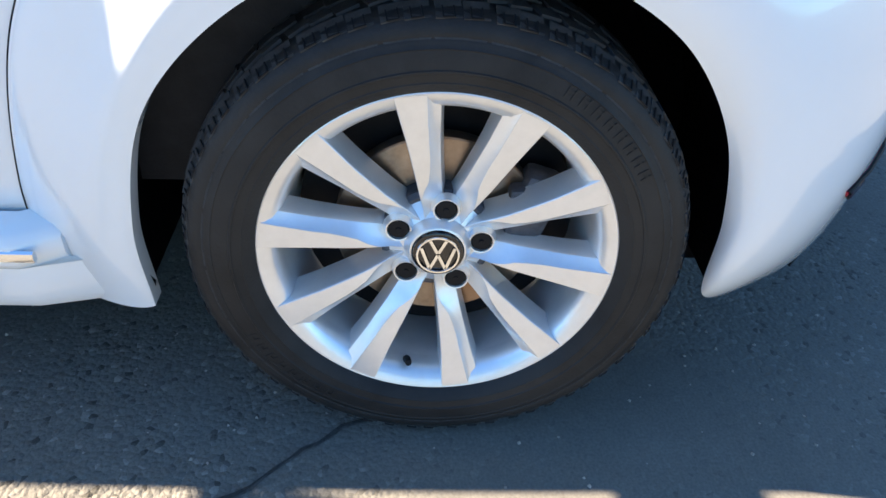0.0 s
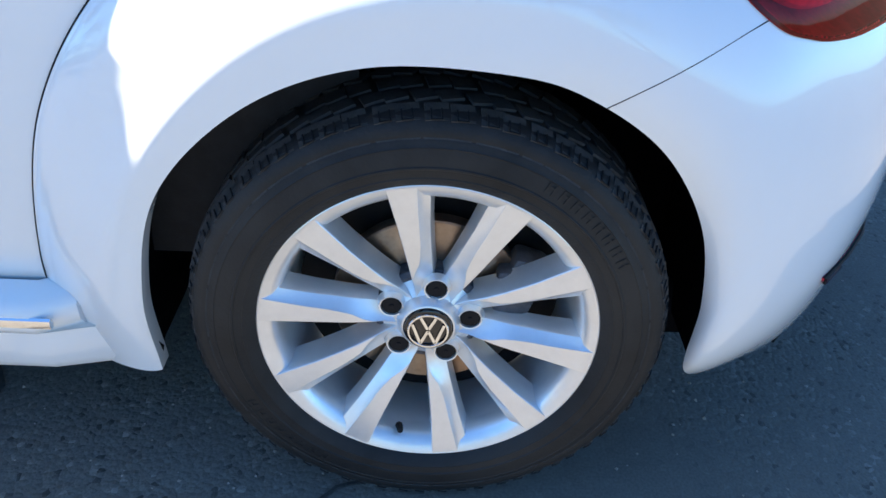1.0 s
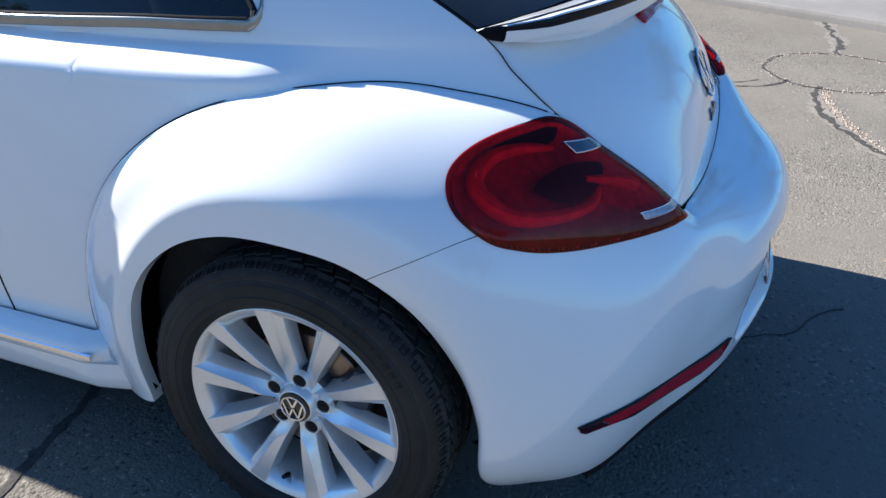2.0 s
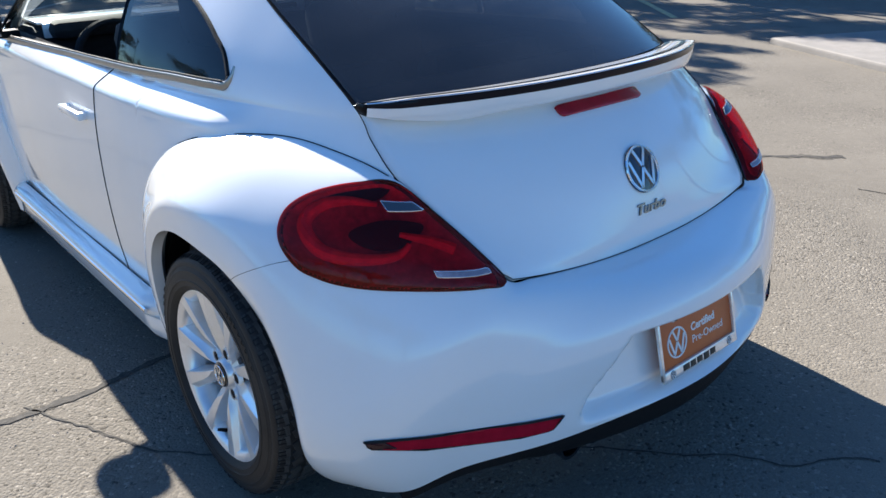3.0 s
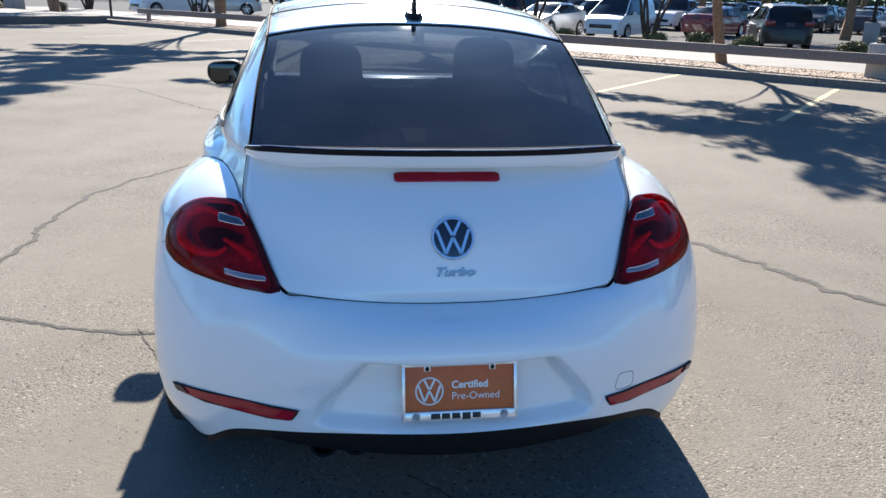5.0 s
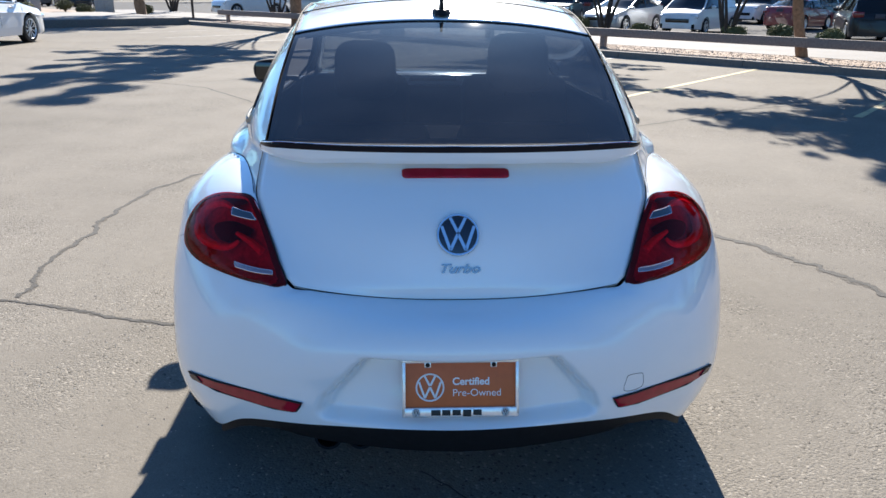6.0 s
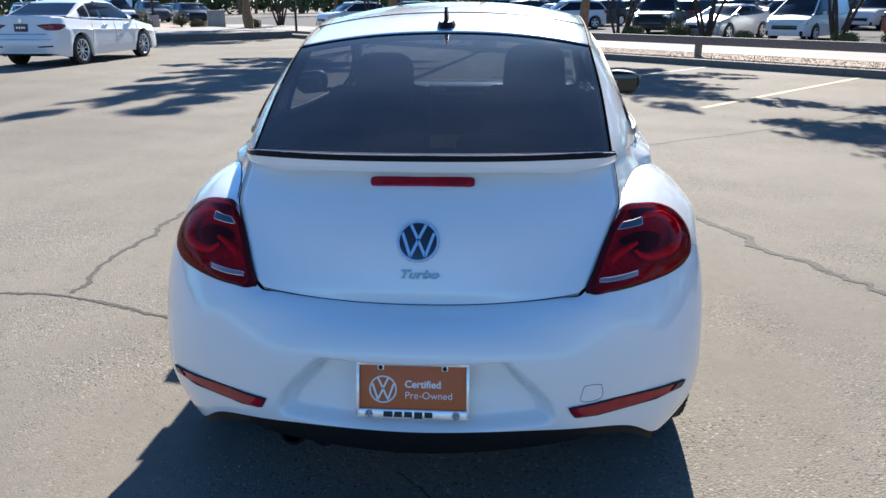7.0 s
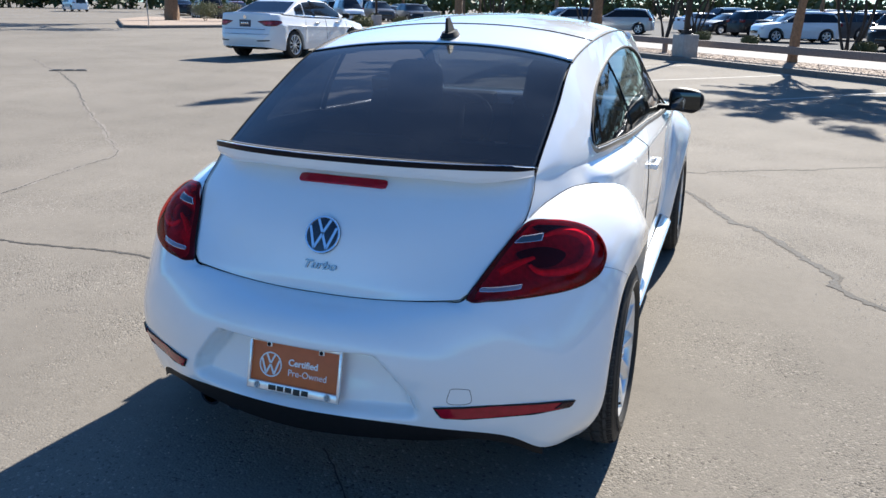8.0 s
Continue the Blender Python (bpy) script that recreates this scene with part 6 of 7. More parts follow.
def build_parked(kind, paint, label, group="", m=None, spokes=True):
    """A parked car: body, glass, lamps, plate, wheels. Its nose points to +y; origin on the ground under the middle."""
    ln, wd, gc, prof, wr, (wa, wb) = KINDS[kind]
    c = thing("parked_car", label, "car", group, m)
    pm = PAINTS[paint]
    t = np.linspace(0, 1, 64)
    t = .45 * t + .55 * (1 - np.cos(np.pi * t)) / 2
    ks = [p[0] for p in prof]
    sh = np.interp(t, ks, [p[1] for p in prof])
    rf = np.interp(t, ks, [p[2] for p in prof])
    ker = np.array([.25, .5, .25])
    for arr in (sh, rf):
        arr[1:-1] = np.convolve(arr, ker, "valid")
    y = (t - .5) * ln
    hw = wd / 2 * (1 - .04 * np.abs(2 * t - 1) ** 2)
    rr_ = np.clip(1 - np.minimum(t, 1 - t) * ln / .42, 0, 1)
    hw = hw - .34 * (1 - np.sqrt(1 - rr_ ** 2 * .96))
    P = []
    for i in range(64):
        g = gc + .10 * max(0, abs(2 * t[i] - 1) - .8) * 2
        for hy in (wa, wb):
            d = abs(t[i] - hy) * ln
            if d < wr * 1.18:
                g = max(g, wr + math.sqrt((wr * 1.18) ** 2 - d * d) * .98)
        s = max(sh[i], g + .04)
        top = s + .015
        w = hw[i]
        P.append([(-w * .86, y[i], g), (-w * .97, y[i], g + .01), (-w, y[i], max(gc + (s - gc) * .35, g + .012)), (-w * .985, y[i], max(gc + (s - gc) * .75, g + .02)), (-w * .93, y[i], s), (-w * .80, y[i], top), (0, y[i], top + .02), (w * .80, y[i], top), (w * .93, y[i], s), (w * .985, y[i], max(gc + (s - gc) * .75, g + .02)), (w, y[i], max(gc + (s - gc) * .35, g + .012)), (w * .97, y[i], g + .01), (w * .86, y[i], g)])
    me_ = mesh_from("body", np.array(P).reshape(-1, 3), grid_faces(64, 13) + [tuple(range(13)), tuple(range(63 * 13, 64 * 13))], pm, 40)
    part("body", me_, c)

    def side_at(yy, z):
        i = int(np.abs(y - yy).argmin())
        h = sh[i] - gc
        return float(np.interp(z, [gc, gc + .01, gc + h * .35, gc + h * .75, sh[i]], np.array([.86, .97, 1, .985, .93]) * hw[i]))

    # greenhouse
    idx = [i for i in range(64) if rf[i] > sh[i] + .03]
    i0, i1 = max(idx[0] - 1, 0), min(idx[-1] + 1, 63)
    G = []
    for i in range(i0, i1 + 1):
        w, s, r = hw[i], sh[i] + .005, max(rf[i], sh[i] + .012)
        q = (r - s)
        G.append([(-w * .92, y[i], s), (-w * .92 + q * .30, y[i], s + q * .80), (-w * .92 + q * .40 + .03, y[i], s + q * .97), (0, y[i], r), (w * .92 - q * .40 - .03, y[i], s + q * .97), (w * .92 - q * .30, y[i], s + q * .80), (w * .92, y[i], s)])
    G = np.array(G)
    sheet("glass", G, DARKGLASS, c, "dark car windows", angle=40)
    # roof cap and pillars stand proud of the glass
    n = len(G)
    tops = [i for i in range(n) if G[i, 3, 2] > G[:, 3, 2].max() - .10]
    Rr = G[tops[0]:tops[-1] + 1, 1:6].copy()
    Rr[:, :, 2] += .012
    Rr[:, 0, 0] -= .01
    Rr[:, -1, 0] += .01
    sheet("roof", Rr, pm, c, angle=40)
    mid = [tops[0], (2 * tops[0] + tops[-1]) // 3 + 2, tops[-1]] if kind != "van" else list(range(1, max(2, int(n * .52))))
    for s in (0, 1):
        k0, k1 = (0, 1) if s == 0 else (6, 5)
        sgn = -1 if s == 0 else 1
        for path in () if not spokes else ([G[q] for q in range(0, tops[0] + 1)], [G[q] for q in range(tops[-1], n)]):
            tube("pillar", [(g_[k1][0] + sgn * .004, g_[k1][1], g_[k1][2]) for g_ in path] if len(path) > 1 else [G[0][k0], G[0][k1]], .035, pm, c, n=6)
        if kind == "van":
            Q = G[0:int(n * .52), (0, 1, 2) if s == 0 else (4, 5, 6)].copy()
            Q[:, :, 0] += sgn * .012
            sheet("side_wall", Q, pm, c)
        else:
            q = G[mid[1]]
            tube("pillar", [(q[k0][0] + sgn * .004, q[k0][1], q[k0][2]), (q[k1][0] + sgn * .006, q[k1][1], q[k1][2])], .035, GLOSS_BLACK, c, n=6)
    # lamps
    zr, zf = sh[3] - .08, sh[59] - .03
    for s in (-1, 1):
        bm = bmesh.new()
        box_bm(bm, (.36, .20, .10 if kind != "suv" else .20), (s * (wd / 2 - .25), -ln / 2 + .13, zr + (-.10 if kind == "sedan" else .03)), .03)
        bpart("tail_lamp", bm, TAIL, c)
        bm = bmesh.new()
        box_bm(bm, (.36, .30, .14), (s * (wd / 2 - .27), ln / 2 - .24, zf - .06), .045)
        bpart("head_lamp", bm, HEADL, c)
        if not spokes:
            continue
        bm = bmesh.new()
        box_bm(bm, (.18, .10, .12), (s * (wd / 2 + .05), ln * .21, sh[46] + .08), .03)
        bpart("door_mirror", bm, pm, c)
    bm = bmesh.new()
    box_bm(bm, (wd * .55, .06, .16), (0, ln / 2 - .012, .56), .02)
    bpart("grille", bm, GLOSS_BLACK, c)
    bm = bmesh.new()
    box_bm(bm, (wd * .8, .10, .18), (0, ln / 2 - .06, .34), .03)
    bpart("front_bumper", bm, BLACK if kind in ("van", "suv", "pickup") else pm, c)
    bm = bmesh.new()
    box_bm(bm, (.31, .02, .155), (0, -ln / 2 - .002, zr - .02), .004)
    bpart("number_plate", bm, PLATE, c)
    for x in (-1, 1):
        for a_ in (wa, wb):
            parked_wheel(wr, c, x * (wd / 2 - .115), (a_ - .5) * ln, spokes)
    bm = bmesh.new()
    box_bm(bm, (wd * .78, ln * .86, .12), (0, 0, gc + .10), .02)
    bpart("underbody", bm, BLACK, c)
    return c


def sedan_wheel(r, parent, x, y):
    """An alloy wheel of ten forked thin spokes."""
    w = part("wheel", None, parent, m=pose(x, y, r, 0, 0, 0 if x > 0 else 180))
    revolve("tyre", [(r * .68, -.1), (r * .9, -.11), (r, -.08), (r, .08), (r * .93, .105), (r * .72, .108), (r * .68, .09)], RUBBER, w, n=36)
    revolve("rim", [(r * .70, .10), (r * .67, .07), (r * .62, -.02), (r * .3, -.01), (0, .0)], GAP, w, n=32)
    for k in range(10):
        bm = bmesh.new()
        box_bm(bm, (.022, r * .055, r * .40), (.080, 0, r * .30), .004)
        for q in (-1, 1):
            box_bm(bm, (.020, r * .040, r * .27), (.082, q * r * .055, r * .57), .003, Matrix.Rotation(-q * .28, 4, "X"))
        bpart("spoke", bm, ALLOY, w, m=Matrix.Rotation(math.pi / 5 * k, 4, "X"))
    revolve("hub_cap", [(r * .17, .07), (r * .15, .098), (0, .102)], ALLOY, w, n=20)
    revolve("lip", [(r * .66, .088), (r * .70, .110), (r * .735, .106), (r * .70, .09)], ALLOY, w, n=36)
    return w


def build_sedan(m):
    """A four-door saloon, nose to +y, with a stepped tail, painted pillars and wide tail lamps."""
    c = thing("parked_car", "white four-door sedan parked on the open asphalt", "car", m=m)
    pm = PAINTS["white"]
    ln, wd, gc, wr, wa, wb = 4.65, 1.80, .20, .335, .2, .79
    prof = [(0, .60, .60), (.004, .66, .66), (.011, .70, .70), (.017, .76, .76), (.023, .98, .98), (.027, 1.06, 1.06), (.034, 1.09, 1.09), (.08, 1.085, 1.09), (.15, 1.06, 1.10), (.30, 1.015, 1.41), (.42, .99, 1.46), (.56, .97, 1.43), (.72, .95, 1.01), (.76, .94, .95), (.93, .80, .80), (.985, .64, .64), (1, .45, .45)]
    t = np.linspace(.04, 1, 80)
    t = np.concatenate([[0, .002, .004, .008, .011, .014, .017, .020, .023, .025, .027, .030, .034], t])
    ks = [p[0] for p in prof]
    sh, rf = (np.interp(t, ks, [p[k] for p in prof]) for k in (1, 2))
    for arr in (sh, rf):
        for _ in range(2):
            arr[14:-1] = np.convolve(arr, [.25, .5, .25], "valid")[13:]
    y = (t - .5) * ln
    hw = wd / 2 * (1 - .04 * np.abs(2 * t - 1) ** 2)
    near_end = np.clip(1 - np.minimum(t, 1 - t) * ln / .46, 0, 1)
    hw = hw - .36 * (1 - np.sqrt(1 - near_end ** 2 * .96))
    # half section: height share and width share, from sill to the middle of the lid
    share = [(0, .90), (.01, .965), (.10, .985), (.30, 1.0), (.52, .992), (.66, .990), (.71, .996), (.745, .978), (.88, .955), (.97, .925), (1.0, .86)]
    rows = [(k, f) for k, f in ((0, .0), (0, .3), (0, .55), (0, .8))] + [(i, 1.0) for i in range(len(t))]
    P = []
    for i, f in rows:
        g = gc + (.10 if t[i] < .5 else .05) * max(0, abs(2 * t[i] - 1) - .8) * 5
        arch = 0
        for hy in (wa, wb):
            d = abs(t[i] - hy) * ln
            if d < wr * 1.16:
                g = max(g, wr + math.sqrt((wr * 1.16) ** 2 - d * d))
            arch = max(arch, 1 - abs(d - wr * 1.2) / .16)
        sz, w = max(sh[i], g + .04), hw[i] * f
        yy = y[i] - .045 * (1 - f * f)
        half = []
        for a_, b_ in share:
            z = max(gc + (sz - gc) * a_, g + .002 * len(half))
            # bumper bulge, the step over it and the fold round the arches
            out_ = near_end[i] * (.020 * math.exp(-((z - .52) / .13) ** 2) - .020 * math.exp(-((z - .33) / .05) ** 2)) * (t[i] < .5)
            half.append((-(w * b_ + .012 * arch * (z < .80)), yy - out_ * 1.5, z))
        half.append((-w * .40, yy, sz + .016))
        half.append((0, yy, sz + .020))
        P.append(half + [(-a_, b_, z_) for a_, b_, z_ in half[-2::-1]])
    P = np.array(P)
    body = part("body", mesh_from("body", P.reshape(-1, 3), grid_faces(P.shape[0], P.shape[1]) + [tuple(range((P.shape[0] - 1) * P.shape[1], P.shape[0] * P.shape[1]))], pm, 32), c)
    from mathutils.bvhtree import BVHTree
    skin = BVHTree.FromPolygons([v.co.copy() for v in body.data.vertices], [list(p.vertices) for p in body.data.polygons])
    # cabin: painted shell, panes laid 5 mm proud of it
    idx = [i for i in range(len(t)) if rf[i] > sh[i] + .03]
    G = []
    for i in range(idx[0] - 1, idx[-1] + 2):
        w, s0, r = hw[i], sh[i] + .004, max(rf[i], sh[i] + .012)
        q = r - s0
        half = [(-w * .915, s0), (-w * .915 + q * .10, s0 + q * .35), (-w * .915 + q * .25, s0 + q * .72), (-w * .915 + q * .36, s0 + q * .90), (-w * .915 + q * .50 + .05, s0 + q * .985), (-w * .28, r - .003), (0, r)]
        G.append([(a_, y[i], z_) for a_, z_ in half] + [(-a_, y[i], z_) for a_, z_ in half[-2::-1]])
    G = np.array(G)
    sheet("cabin_shell", G, pm, c, "white roof and pillars", angle=30)
    n = len(G)
    crest = [i for i in range(n) if G[i, 6, 2] > G[:, 6, 2].max() - .07]

    def pane(name, rows_, cols, inset=(0.0, 0.0), label=""):
        Q = G[np.ix_(list(rows_), list(cols))].copy()
        lo, hi = Q[:, 0].copy(), Q[:, -1].copy()
        Q[:, 0] += (hi - lo) * inset[0]
        Q[:, -1] += (lo - hi) * inset[1]
        mid_ = np.array([0, Q[:, :, 1].mean(), .8])
        d = Q - mid_
        Q += d / np.linalg.norm(d, axis=2, keepdims=True) * .008
        sheet(name, Q, DARKGLASS, c, label, angle=40)

    pane("rear_window", range(2, crest[0]), range(3, 10), (.05, .05), "dark rear window")
    pane("windscreen", range(crest[-1] + 1, n - 2), range(3, 10), (.05, .05), "dark windscreen")
    b_row = crest[0] + int((crest[-1] - crest[0]) * .42)
    first = max(crest[0] - 5, 2)
    for cols in ((0, 1, 2, 3), (12, 11, 10, 9)):
        pane("side_window", range(first, crest[0] + 2), cols, (.10, .12))
        pane("side_window", range(crest[0] + 2, b_row), cols, (.10, .06))
        pane("side_window", range(b_row + 1, n - 6), cols, (.10, .06))
        k = 0 if cols[0] == 0 else -1
        q = G[b_row - 1:b_row + 2, list(cols)].copy()
        q[:, :, 0] += (-.006 if cols[0] == 0 else .006)
        sheet("door_pillar", q, GLOSS_BLACK, c)
        tube("window_strip", [(p[0] * 1.004, p[1], p[2] + .012) for p in G[first:n - 5, k]], .009, CHROME, c, n=5)
    # tail: lamps, plate, vents, lines
    back = -ln / 2
    for sg in (-1, 1):
        flip = np.array([sg, 1, 1.0])
        way = (-sg * .50, .86, 0)
        lamp = [(.36, back + .10, .905), (.52, back + .12, .925), (.70, back + .17, .935), (.80, back + .28, .93), (.845, back + .42, .915), (.85, back + .44, .86), (.80, back + .28, .800), (.68, back + .15, .785), (.56, back + .11, .800), (.48, back + .10, .845)]
        tl = laid("tail_lamp", poly(lamp, 60) * flip, way, skin, TAIL, c, "wide dark red wedge-shaped tail lamp", lift=.010, rings=5)
        glow = [(.52, back + .12, .885), (.66, back + .15, .89), (.74, back + .2, .885), (.72, back + .19, .845), (.62, back + .13, .840), (.55, back + .11, .85)]
        laid("lamp_band", poly(glow, 40) * flip, way, skin, TAIL_BRIGHT, tl, "bright red band", lift=.014, rings=3)
        vent = [(.40, back, .455), (.72, back + .09, .470), (.72, back + .09, .440), (.44, back, .430)]
        laid("bumper_vent", poly(vent, 40) * flip, (-sg * .3, .95, 0), skin, BLACK, c, lift=.006, rings=3)
        for yy in (-.35, .62):
            hit = skin.ray_cast(Vector((sg * 2, yy, .86)), Vector((-sg, 0, 0)))[0]
            bm = bmesh.new()
            box_bm(bm, (.03, .2, .03), (hit.x + sg * .012, yy, .86), .008)
            bpart("door_handle", bm, CHROME, c)
        for yy in (-.98, .06, 1.08):
            line = [skin.ray_cast(Vector((sg * 2, yy + (.10 if yy < -.5 else 0) * (z_ - .4) / .5, z_)), Vector((-sg, 0, 0)))[0] for z_ in np.linspace(.42, .94, 9)]
            tube("door_gap", [(p.x - sg * .001, p.y, p.z) for p in line if p], .005, GAP, c, n=5)
        bm = bmesh.new()
        box_bm(bm, (.20, .10, .13), (sg * (wd / 2 + .06), ln * .20, 1.03), .035)
        box_bm(bm, (.10, .05, .04), (sg * (wd / 2 - .05), ln * .21, .985), .01)
        bpart("door_mirror", bm, BLACK, c, "black door mirror")
        bm = bmesh.new()
        box_bm(bm, (.36, .30, .14), (sg * (wd / 2 - .27), ln / 2 - .24, .62), .045)
        bpart("head_lamp", bm, HEADL, c)
        for a_ in (wa, wb):
            sedan_wheel(wr, c, sg * (wd / 2 - .125), (a_ - .5) * ln)

    def across(z_, half, k=21):
        got = [skin.ray_cast(Vector((x_, back - 1, z_)), Vector((0, 1, 0)))[0] for x_ in np.linspace(-half, half, k)]
        return [tuple(p + Vector((0, -.001, 0))) for p in got if p]

    tube("boot_gap", across(.715, .60), .006, GAP, c, n=5)
    tube("bumper_line", across(.60, .72), .004, GAP, c, n=5)
    bm = bmesh.new()
    box_bm(bm, (.33, .03, .165), (0, back + .085, .850), .004)
    plate_ = bpart("number_plate", bm, PLATE, c, "dark number plate")
    for k in range(4):
        bm = bmesh.new()
        box_bm(bm, (.045, .006, .05), (-.09 + .06 * k, back + .068, .855), .001)
        bpart("print_bar", bm, DIM, plate_)
    bm = bmesh.new()
    bmesh.ops.create_cone(bm, cap_ends=True, segments=24, radius1=.05, radius2=.045, depth=.03, matrix=Matrix.Translation((0, back + .09, 1.0)) @ Matrix.Rotation(radians(90), 4, "X"))
    bpart("boot_emblem", bm, CHROME, c)
    bm = bmesh.new()
    box_bm(bm, (wd * .80, ln * .84, .14), (0, .05, gc + .10), .02)
    box_bm(bm, (wd * .60, .16, .12), (0, back + .24, .29), .03)
    bpart("underbody", bm, BLACK, c)
    for hy in (wa, wb):
        bm = bmesh.new()
        bmesh.ops.create_cone(bm, cap_ends=True, segments=32, radius1=wr * 1.15, radius2=wr * 1.15, depth=wd * .90, matrix=Matrix.Translation((0, (hy - .5) * ln, wr)) @ Matrix.Rotation(radians(90), 4, "Y"))
        bmesh.ops.bisect_plane(bm, geom=bm.verts[:] + bm.edges[:] + bm.faces[:], plane_co=(0, 0, wr * .9), plane_no=(0, 0, -1), clear_outer=True)
        bmesh.ops.delete(bm, geom=[q for q in bm.faces if abs(q.normal.x) > .9], context="FACES")
        bpart("wheel_housing", bm, GAP, c)
    return c


# the sedan that stands by itself
build_sedan(pose(-11.41, 18.75, 0, 0, 0, -4.5) @ Matrix.Scale(1.10, 4))
near = [
    ("sedan", "silver", "pale silver sedan seen nose-on beside a van", 9.9, 34.2, 135),
    ("van", "white", "white panel van with black bumper", 12.8, 32.6, 138),
    ("suv", "black", "black hatchback seen from behind", 17.2, 27.2, -20),
    ("suv", "white", "white sport utility car parked across the row", 3.8, 47.5, 110),
    ("suv", "silver", "silver crossover parked across the row", -7.0, 54.5, 88),
    ("suv", "white", "white crossover seen from the front corner", -10.0, 50.5, 130),
    ("sedan", "silver", "silver car on the farther roadway", 20.0, 14.6, 131),
    ("pickup", "black", "black pickup truck in the farther row", 8.0, 40.0, 160),
    ("van", "white", "white delivery van far beyond the island", -72.0, 72.0, 60),
]
made = {}
for kind, paint, lab, x, y, rz in near:
    made[(kind, paint)] = build_parked(kind, paint, lab, m=pose(x, y, lot_z(x, y) + .012, 0, 0, rz))
for kind, paint, lab in (("suv", "blue", "dark blue sport utility car in the farther car park"), ("van", "white", "white van in the farther car park"), ("sedan", "grey", "grey sedan in the farther car park"), ("sedan", "red", "red sedan in the farther car park"), ("suv", "grey", "grey sport utility car in the farther car park"), ("pickup", "white", "white pickup truck in the farther car park"), ("sedan", "white", "white sedan in the farther car park"), ("suv", "silver", "silver sport utility car in the farther car park"), ("sedan", "black", "black sedan in the farther car park"), ("suv", "white", "white sport utility car in the farther car park"), ("suv", "black", "black sport utility car in the farther car park")):
    p = at_kerb(-40 - 3 * len(made), 30)
    made[("row", kind, paint)] = build_parked(kind, paint, lab, "parked cars of the farther rows", m=pose(p.x, p.y, LOT + .012, 0, 0, 40), spokes=False)
rows_src = [v for k, v in made.items() if k[0] == "row" for _ in range(1 if k[2] in ("white", "silver", "red") else 2)]
rn = np.random.RandomState(8)
ANG = math.degrees(math.atan2(NK.y, NK.x)) - 90
for n_off, a0, a1 in ((25.0, 5, 46), (31.0, -26, -3), (31.0, -2, 50), (36.5, -30, -5), (40.0, -34, 54), (46.0, -36, 56), (55.0, -42, 58), (61.0, -44, 60), (71.0, -38, 58), (82.0, -36, 60)):
    a = a0
    while a < a1:
        if rn.rand() < .86:
            p = at_kerb(a, n_off + rn.uniform(-.4, .4))
            if min((p - Vector((x, y, 0))).length for _, _, _, x, y, _ in near) > 5.2:
                src = rows_src[rn.randint(len(rows_src))]
                copy_thing(src, pose(p.x, p.y, LOT + .012, 0, 0, ANG + (180 if rn.rand() < .55 else 0) + rn.uniform(-2, 2)))
        a += 2.85 + rn.uniform(0, .3)
for k in range(16):
    p = at_kerb(rn.uniform(-40, 56), rn.choice([30.2, 45.0, 54.0, 64.0, 75]))
    if k < 12:
        far_tree = build_tree(p.x, p.y, .16, 6.2, 3.0, 300 + k, count=1500, base=LOT, label="slender tree in the farther car park")

# shade trees on the strips between the rows
row_tree = build_tree(at_kerb(3, 43).x, at_kerb(3, 43).y, .20, 9.0, 4.0, 340, count=5000, base=LOT, label="leafy shade tree between the farther rows")
for k in range(34):
    p = at_kerb(-32 + 84 * ((k * .618) % 1), (28.2, 43, 50.5, 58, 66)[k % 5])
    copy_thing(row_tree, pose(p.x, p.y, LOT, 0, 0, rn.uniform(0, 360)) @ Matrix.Scale(rn.uniform(.85, 1.2), 4))

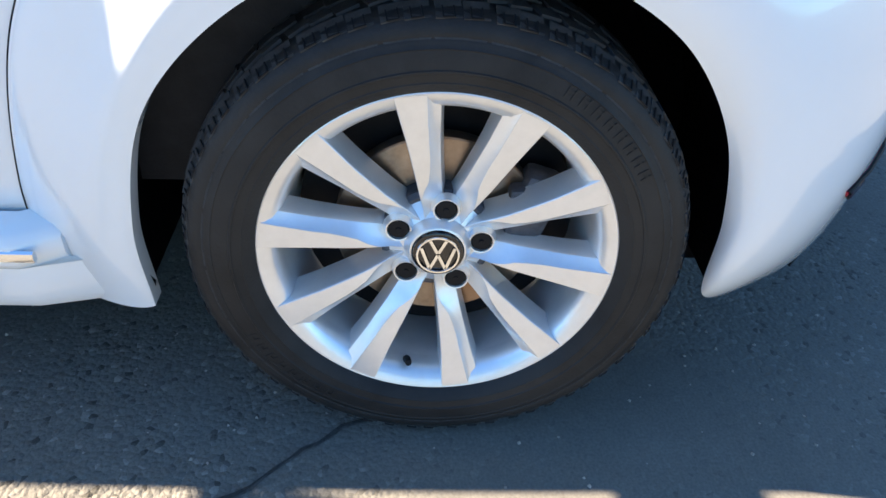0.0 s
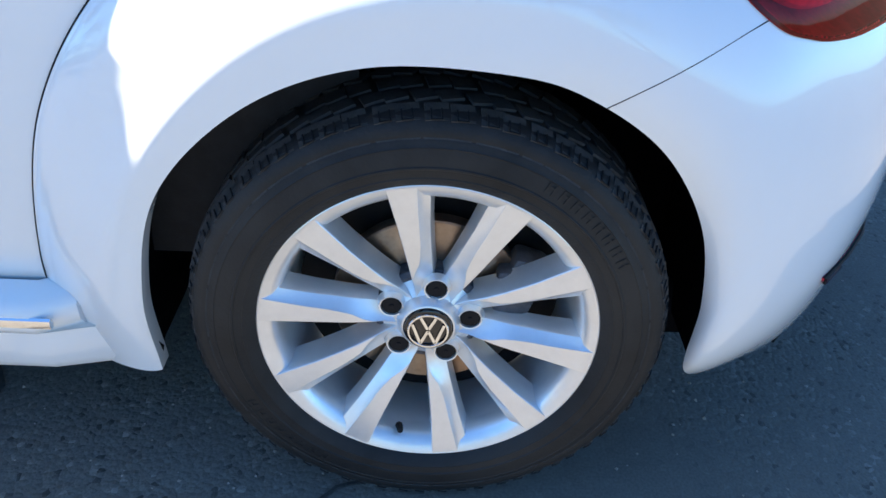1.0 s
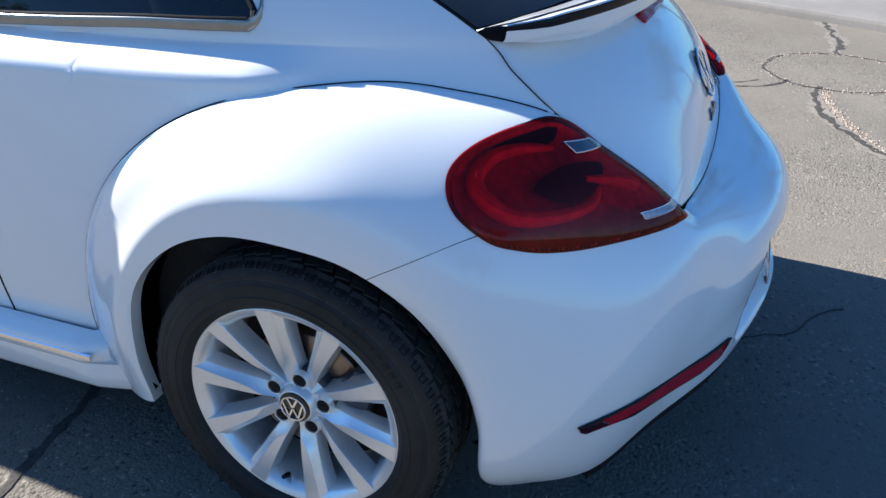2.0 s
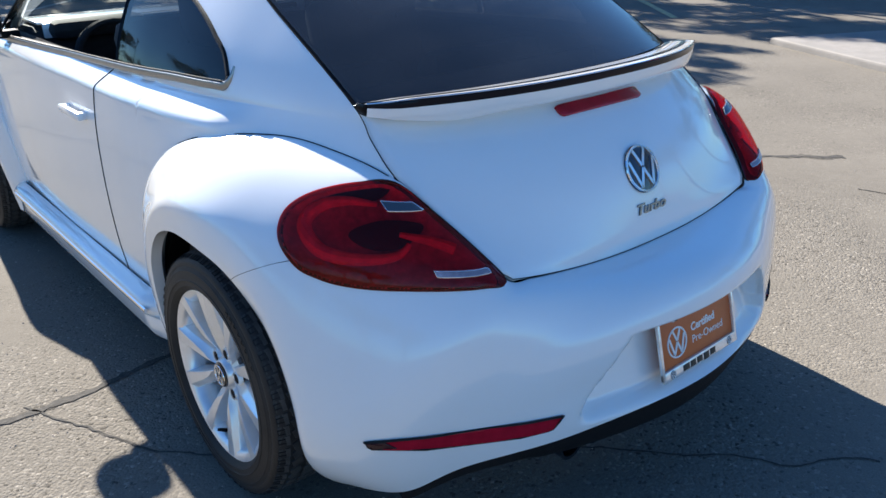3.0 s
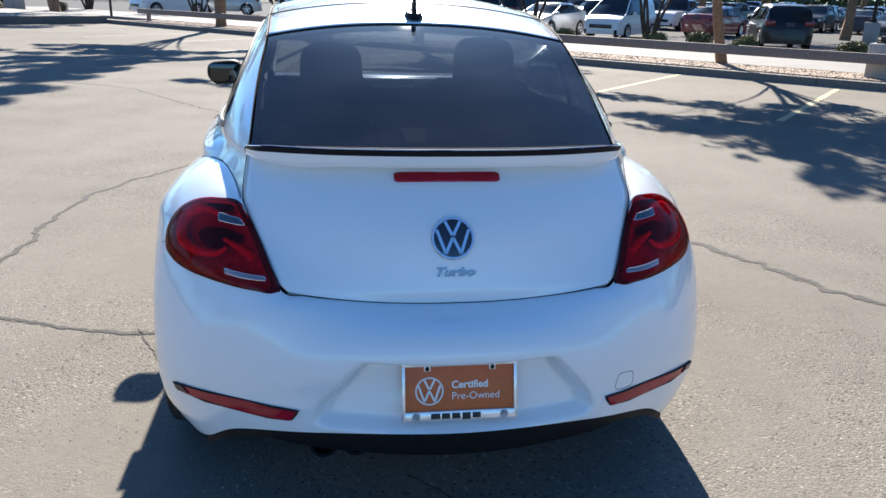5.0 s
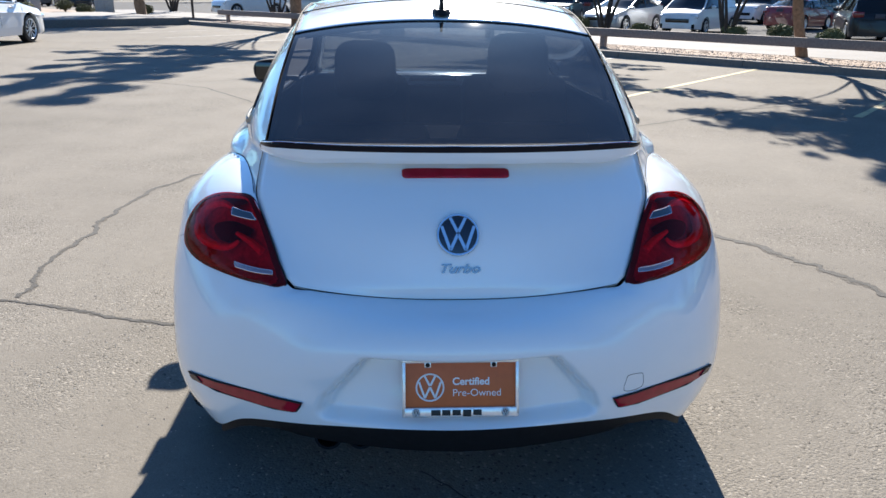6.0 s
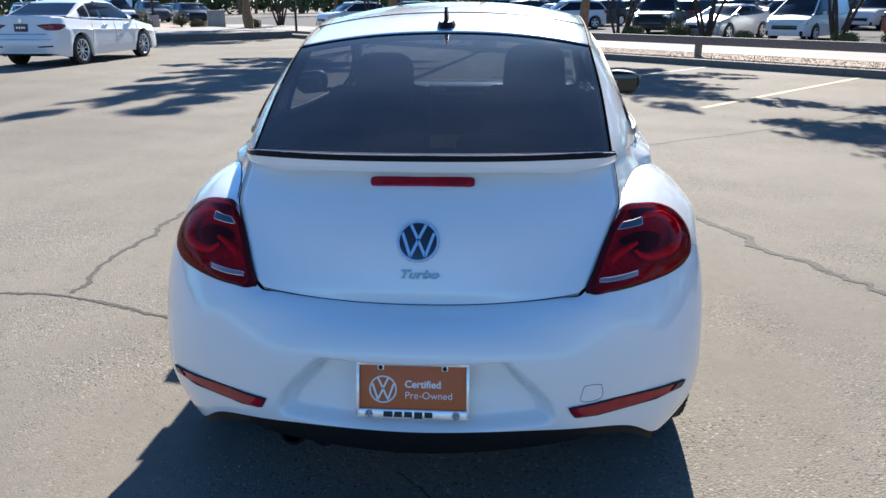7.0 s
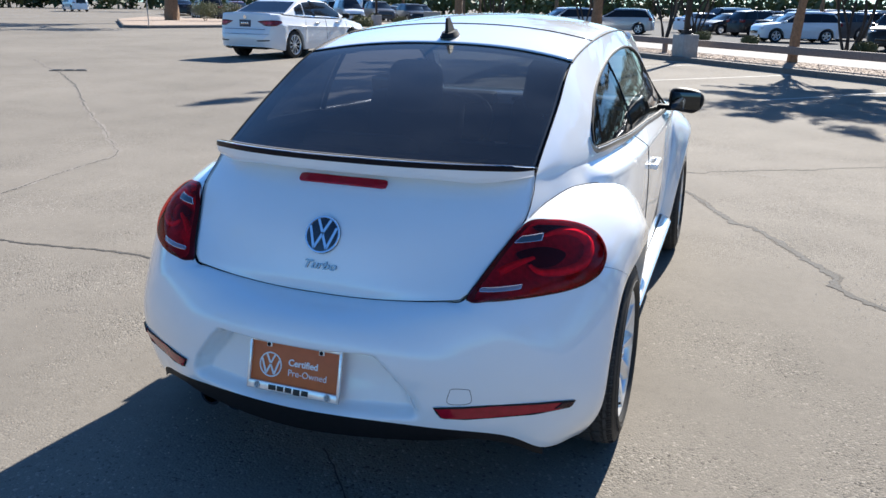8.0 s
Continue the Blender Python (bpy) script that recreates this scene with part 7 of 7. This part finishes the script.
# trees that close the view
for k in range(64):
    an = radians(8 + 164 * k / 63) + rn.uniform(-.02, .02)
    R = rn.uniform(105, 150)
    copy_thing(far_tree, pose(R * math.cos(an), R * math.sin(an), lot_z(R * math.cos(an), R * math.sin(an)), 0, 0, rn.uniform(0, 360)) @ Matrix.Scale(rn.uniform(1.2, 1.7), 4))

# trees to both sides of the lot, which show in the paint and the side windows
# Out of view; they also cut the sky light on the car's flanks.
side_tree = build_tree(-27.0, 10.0, .22, 10.5, 4.2, 61, count=5000, base=0.0, label="tall unseen shade tree at the side of the car park")
for k, (x, y) in enumerate(((-26.0, 2.5), (-28.0, -5.0), (-26.5, -12.5), (-28.5, -20.0), (25.5, 4.0), (27.0, -4.0), (25.0, -12.0), (27.5, -20.0))):
    copy_thing(side_tree, pose(x, y, 0, 0, 0, 67 * k) @ Matrix.Scale(.92 + .05 * (k % 4), 4))

# planted bed and farther cars beyond the raised walk
slab("planting_bed", strip_poly(CORNER + 9.0, 58, -8.5, 2.5), -.05, .10, GRAVEL, "tan gravel planting bed beyond the walk", "gravel")
for k in range(14):
    p = at_kerb(rn.uniform(37, 56), rn.uniform(-8, 2))
    build_shrub(p.x, p.y, rn.uniform(.35, .6), 400 + k, .10)
for a_off, n0, n1 in ((63.0, -9, 10), (69.0, -9, 12), (80.0, -10, 14), (86.0, -10, 14)):
    n = n0
    while n < n1:
        if rn.rand() < .85:
            p = at_kerb(a_off + rn.uniform(-.3, .3), n)
            copy_thing(rows_src[rn.randint(len(rows_src))], pose(p.x, p.y, lot_z(p.x, p.y), 0, 0, ANG + 90 + (180 if rn.rand() < .5 else 0)))
        n += 2.9
for q in range(13):
    hedge = thing("hedge", "length of dark green hedge that closes the car park", "hedge", "hedge lengths round the car park")
    blobs = []
    bm = bmesh.new()
    for k in range(20 * q, 20 * q + 20):
        an = radians(4 + 172 * k / 259)
        R = 132 + 4 * math.sin(k * .7)
        blobs.append((R * math.cos(an), R * math.sin(an), 1.7 + .6 * math.sin(k * 1.9), 2.6))
        if k % 4 == 0:
            limb(bm, (R * math.cos(an), R * math.sin(an), -.1), (R * math.cos(an) + .4, R * math.sin(an), 2.0), .10, .05, (.1, .1, 0), 6, 4)
    bpart("stem", bm, BARK_DARK, hedge)
    leaves("foliage", blobs, 1310, .75, LEAF, 77 + q, hedge)
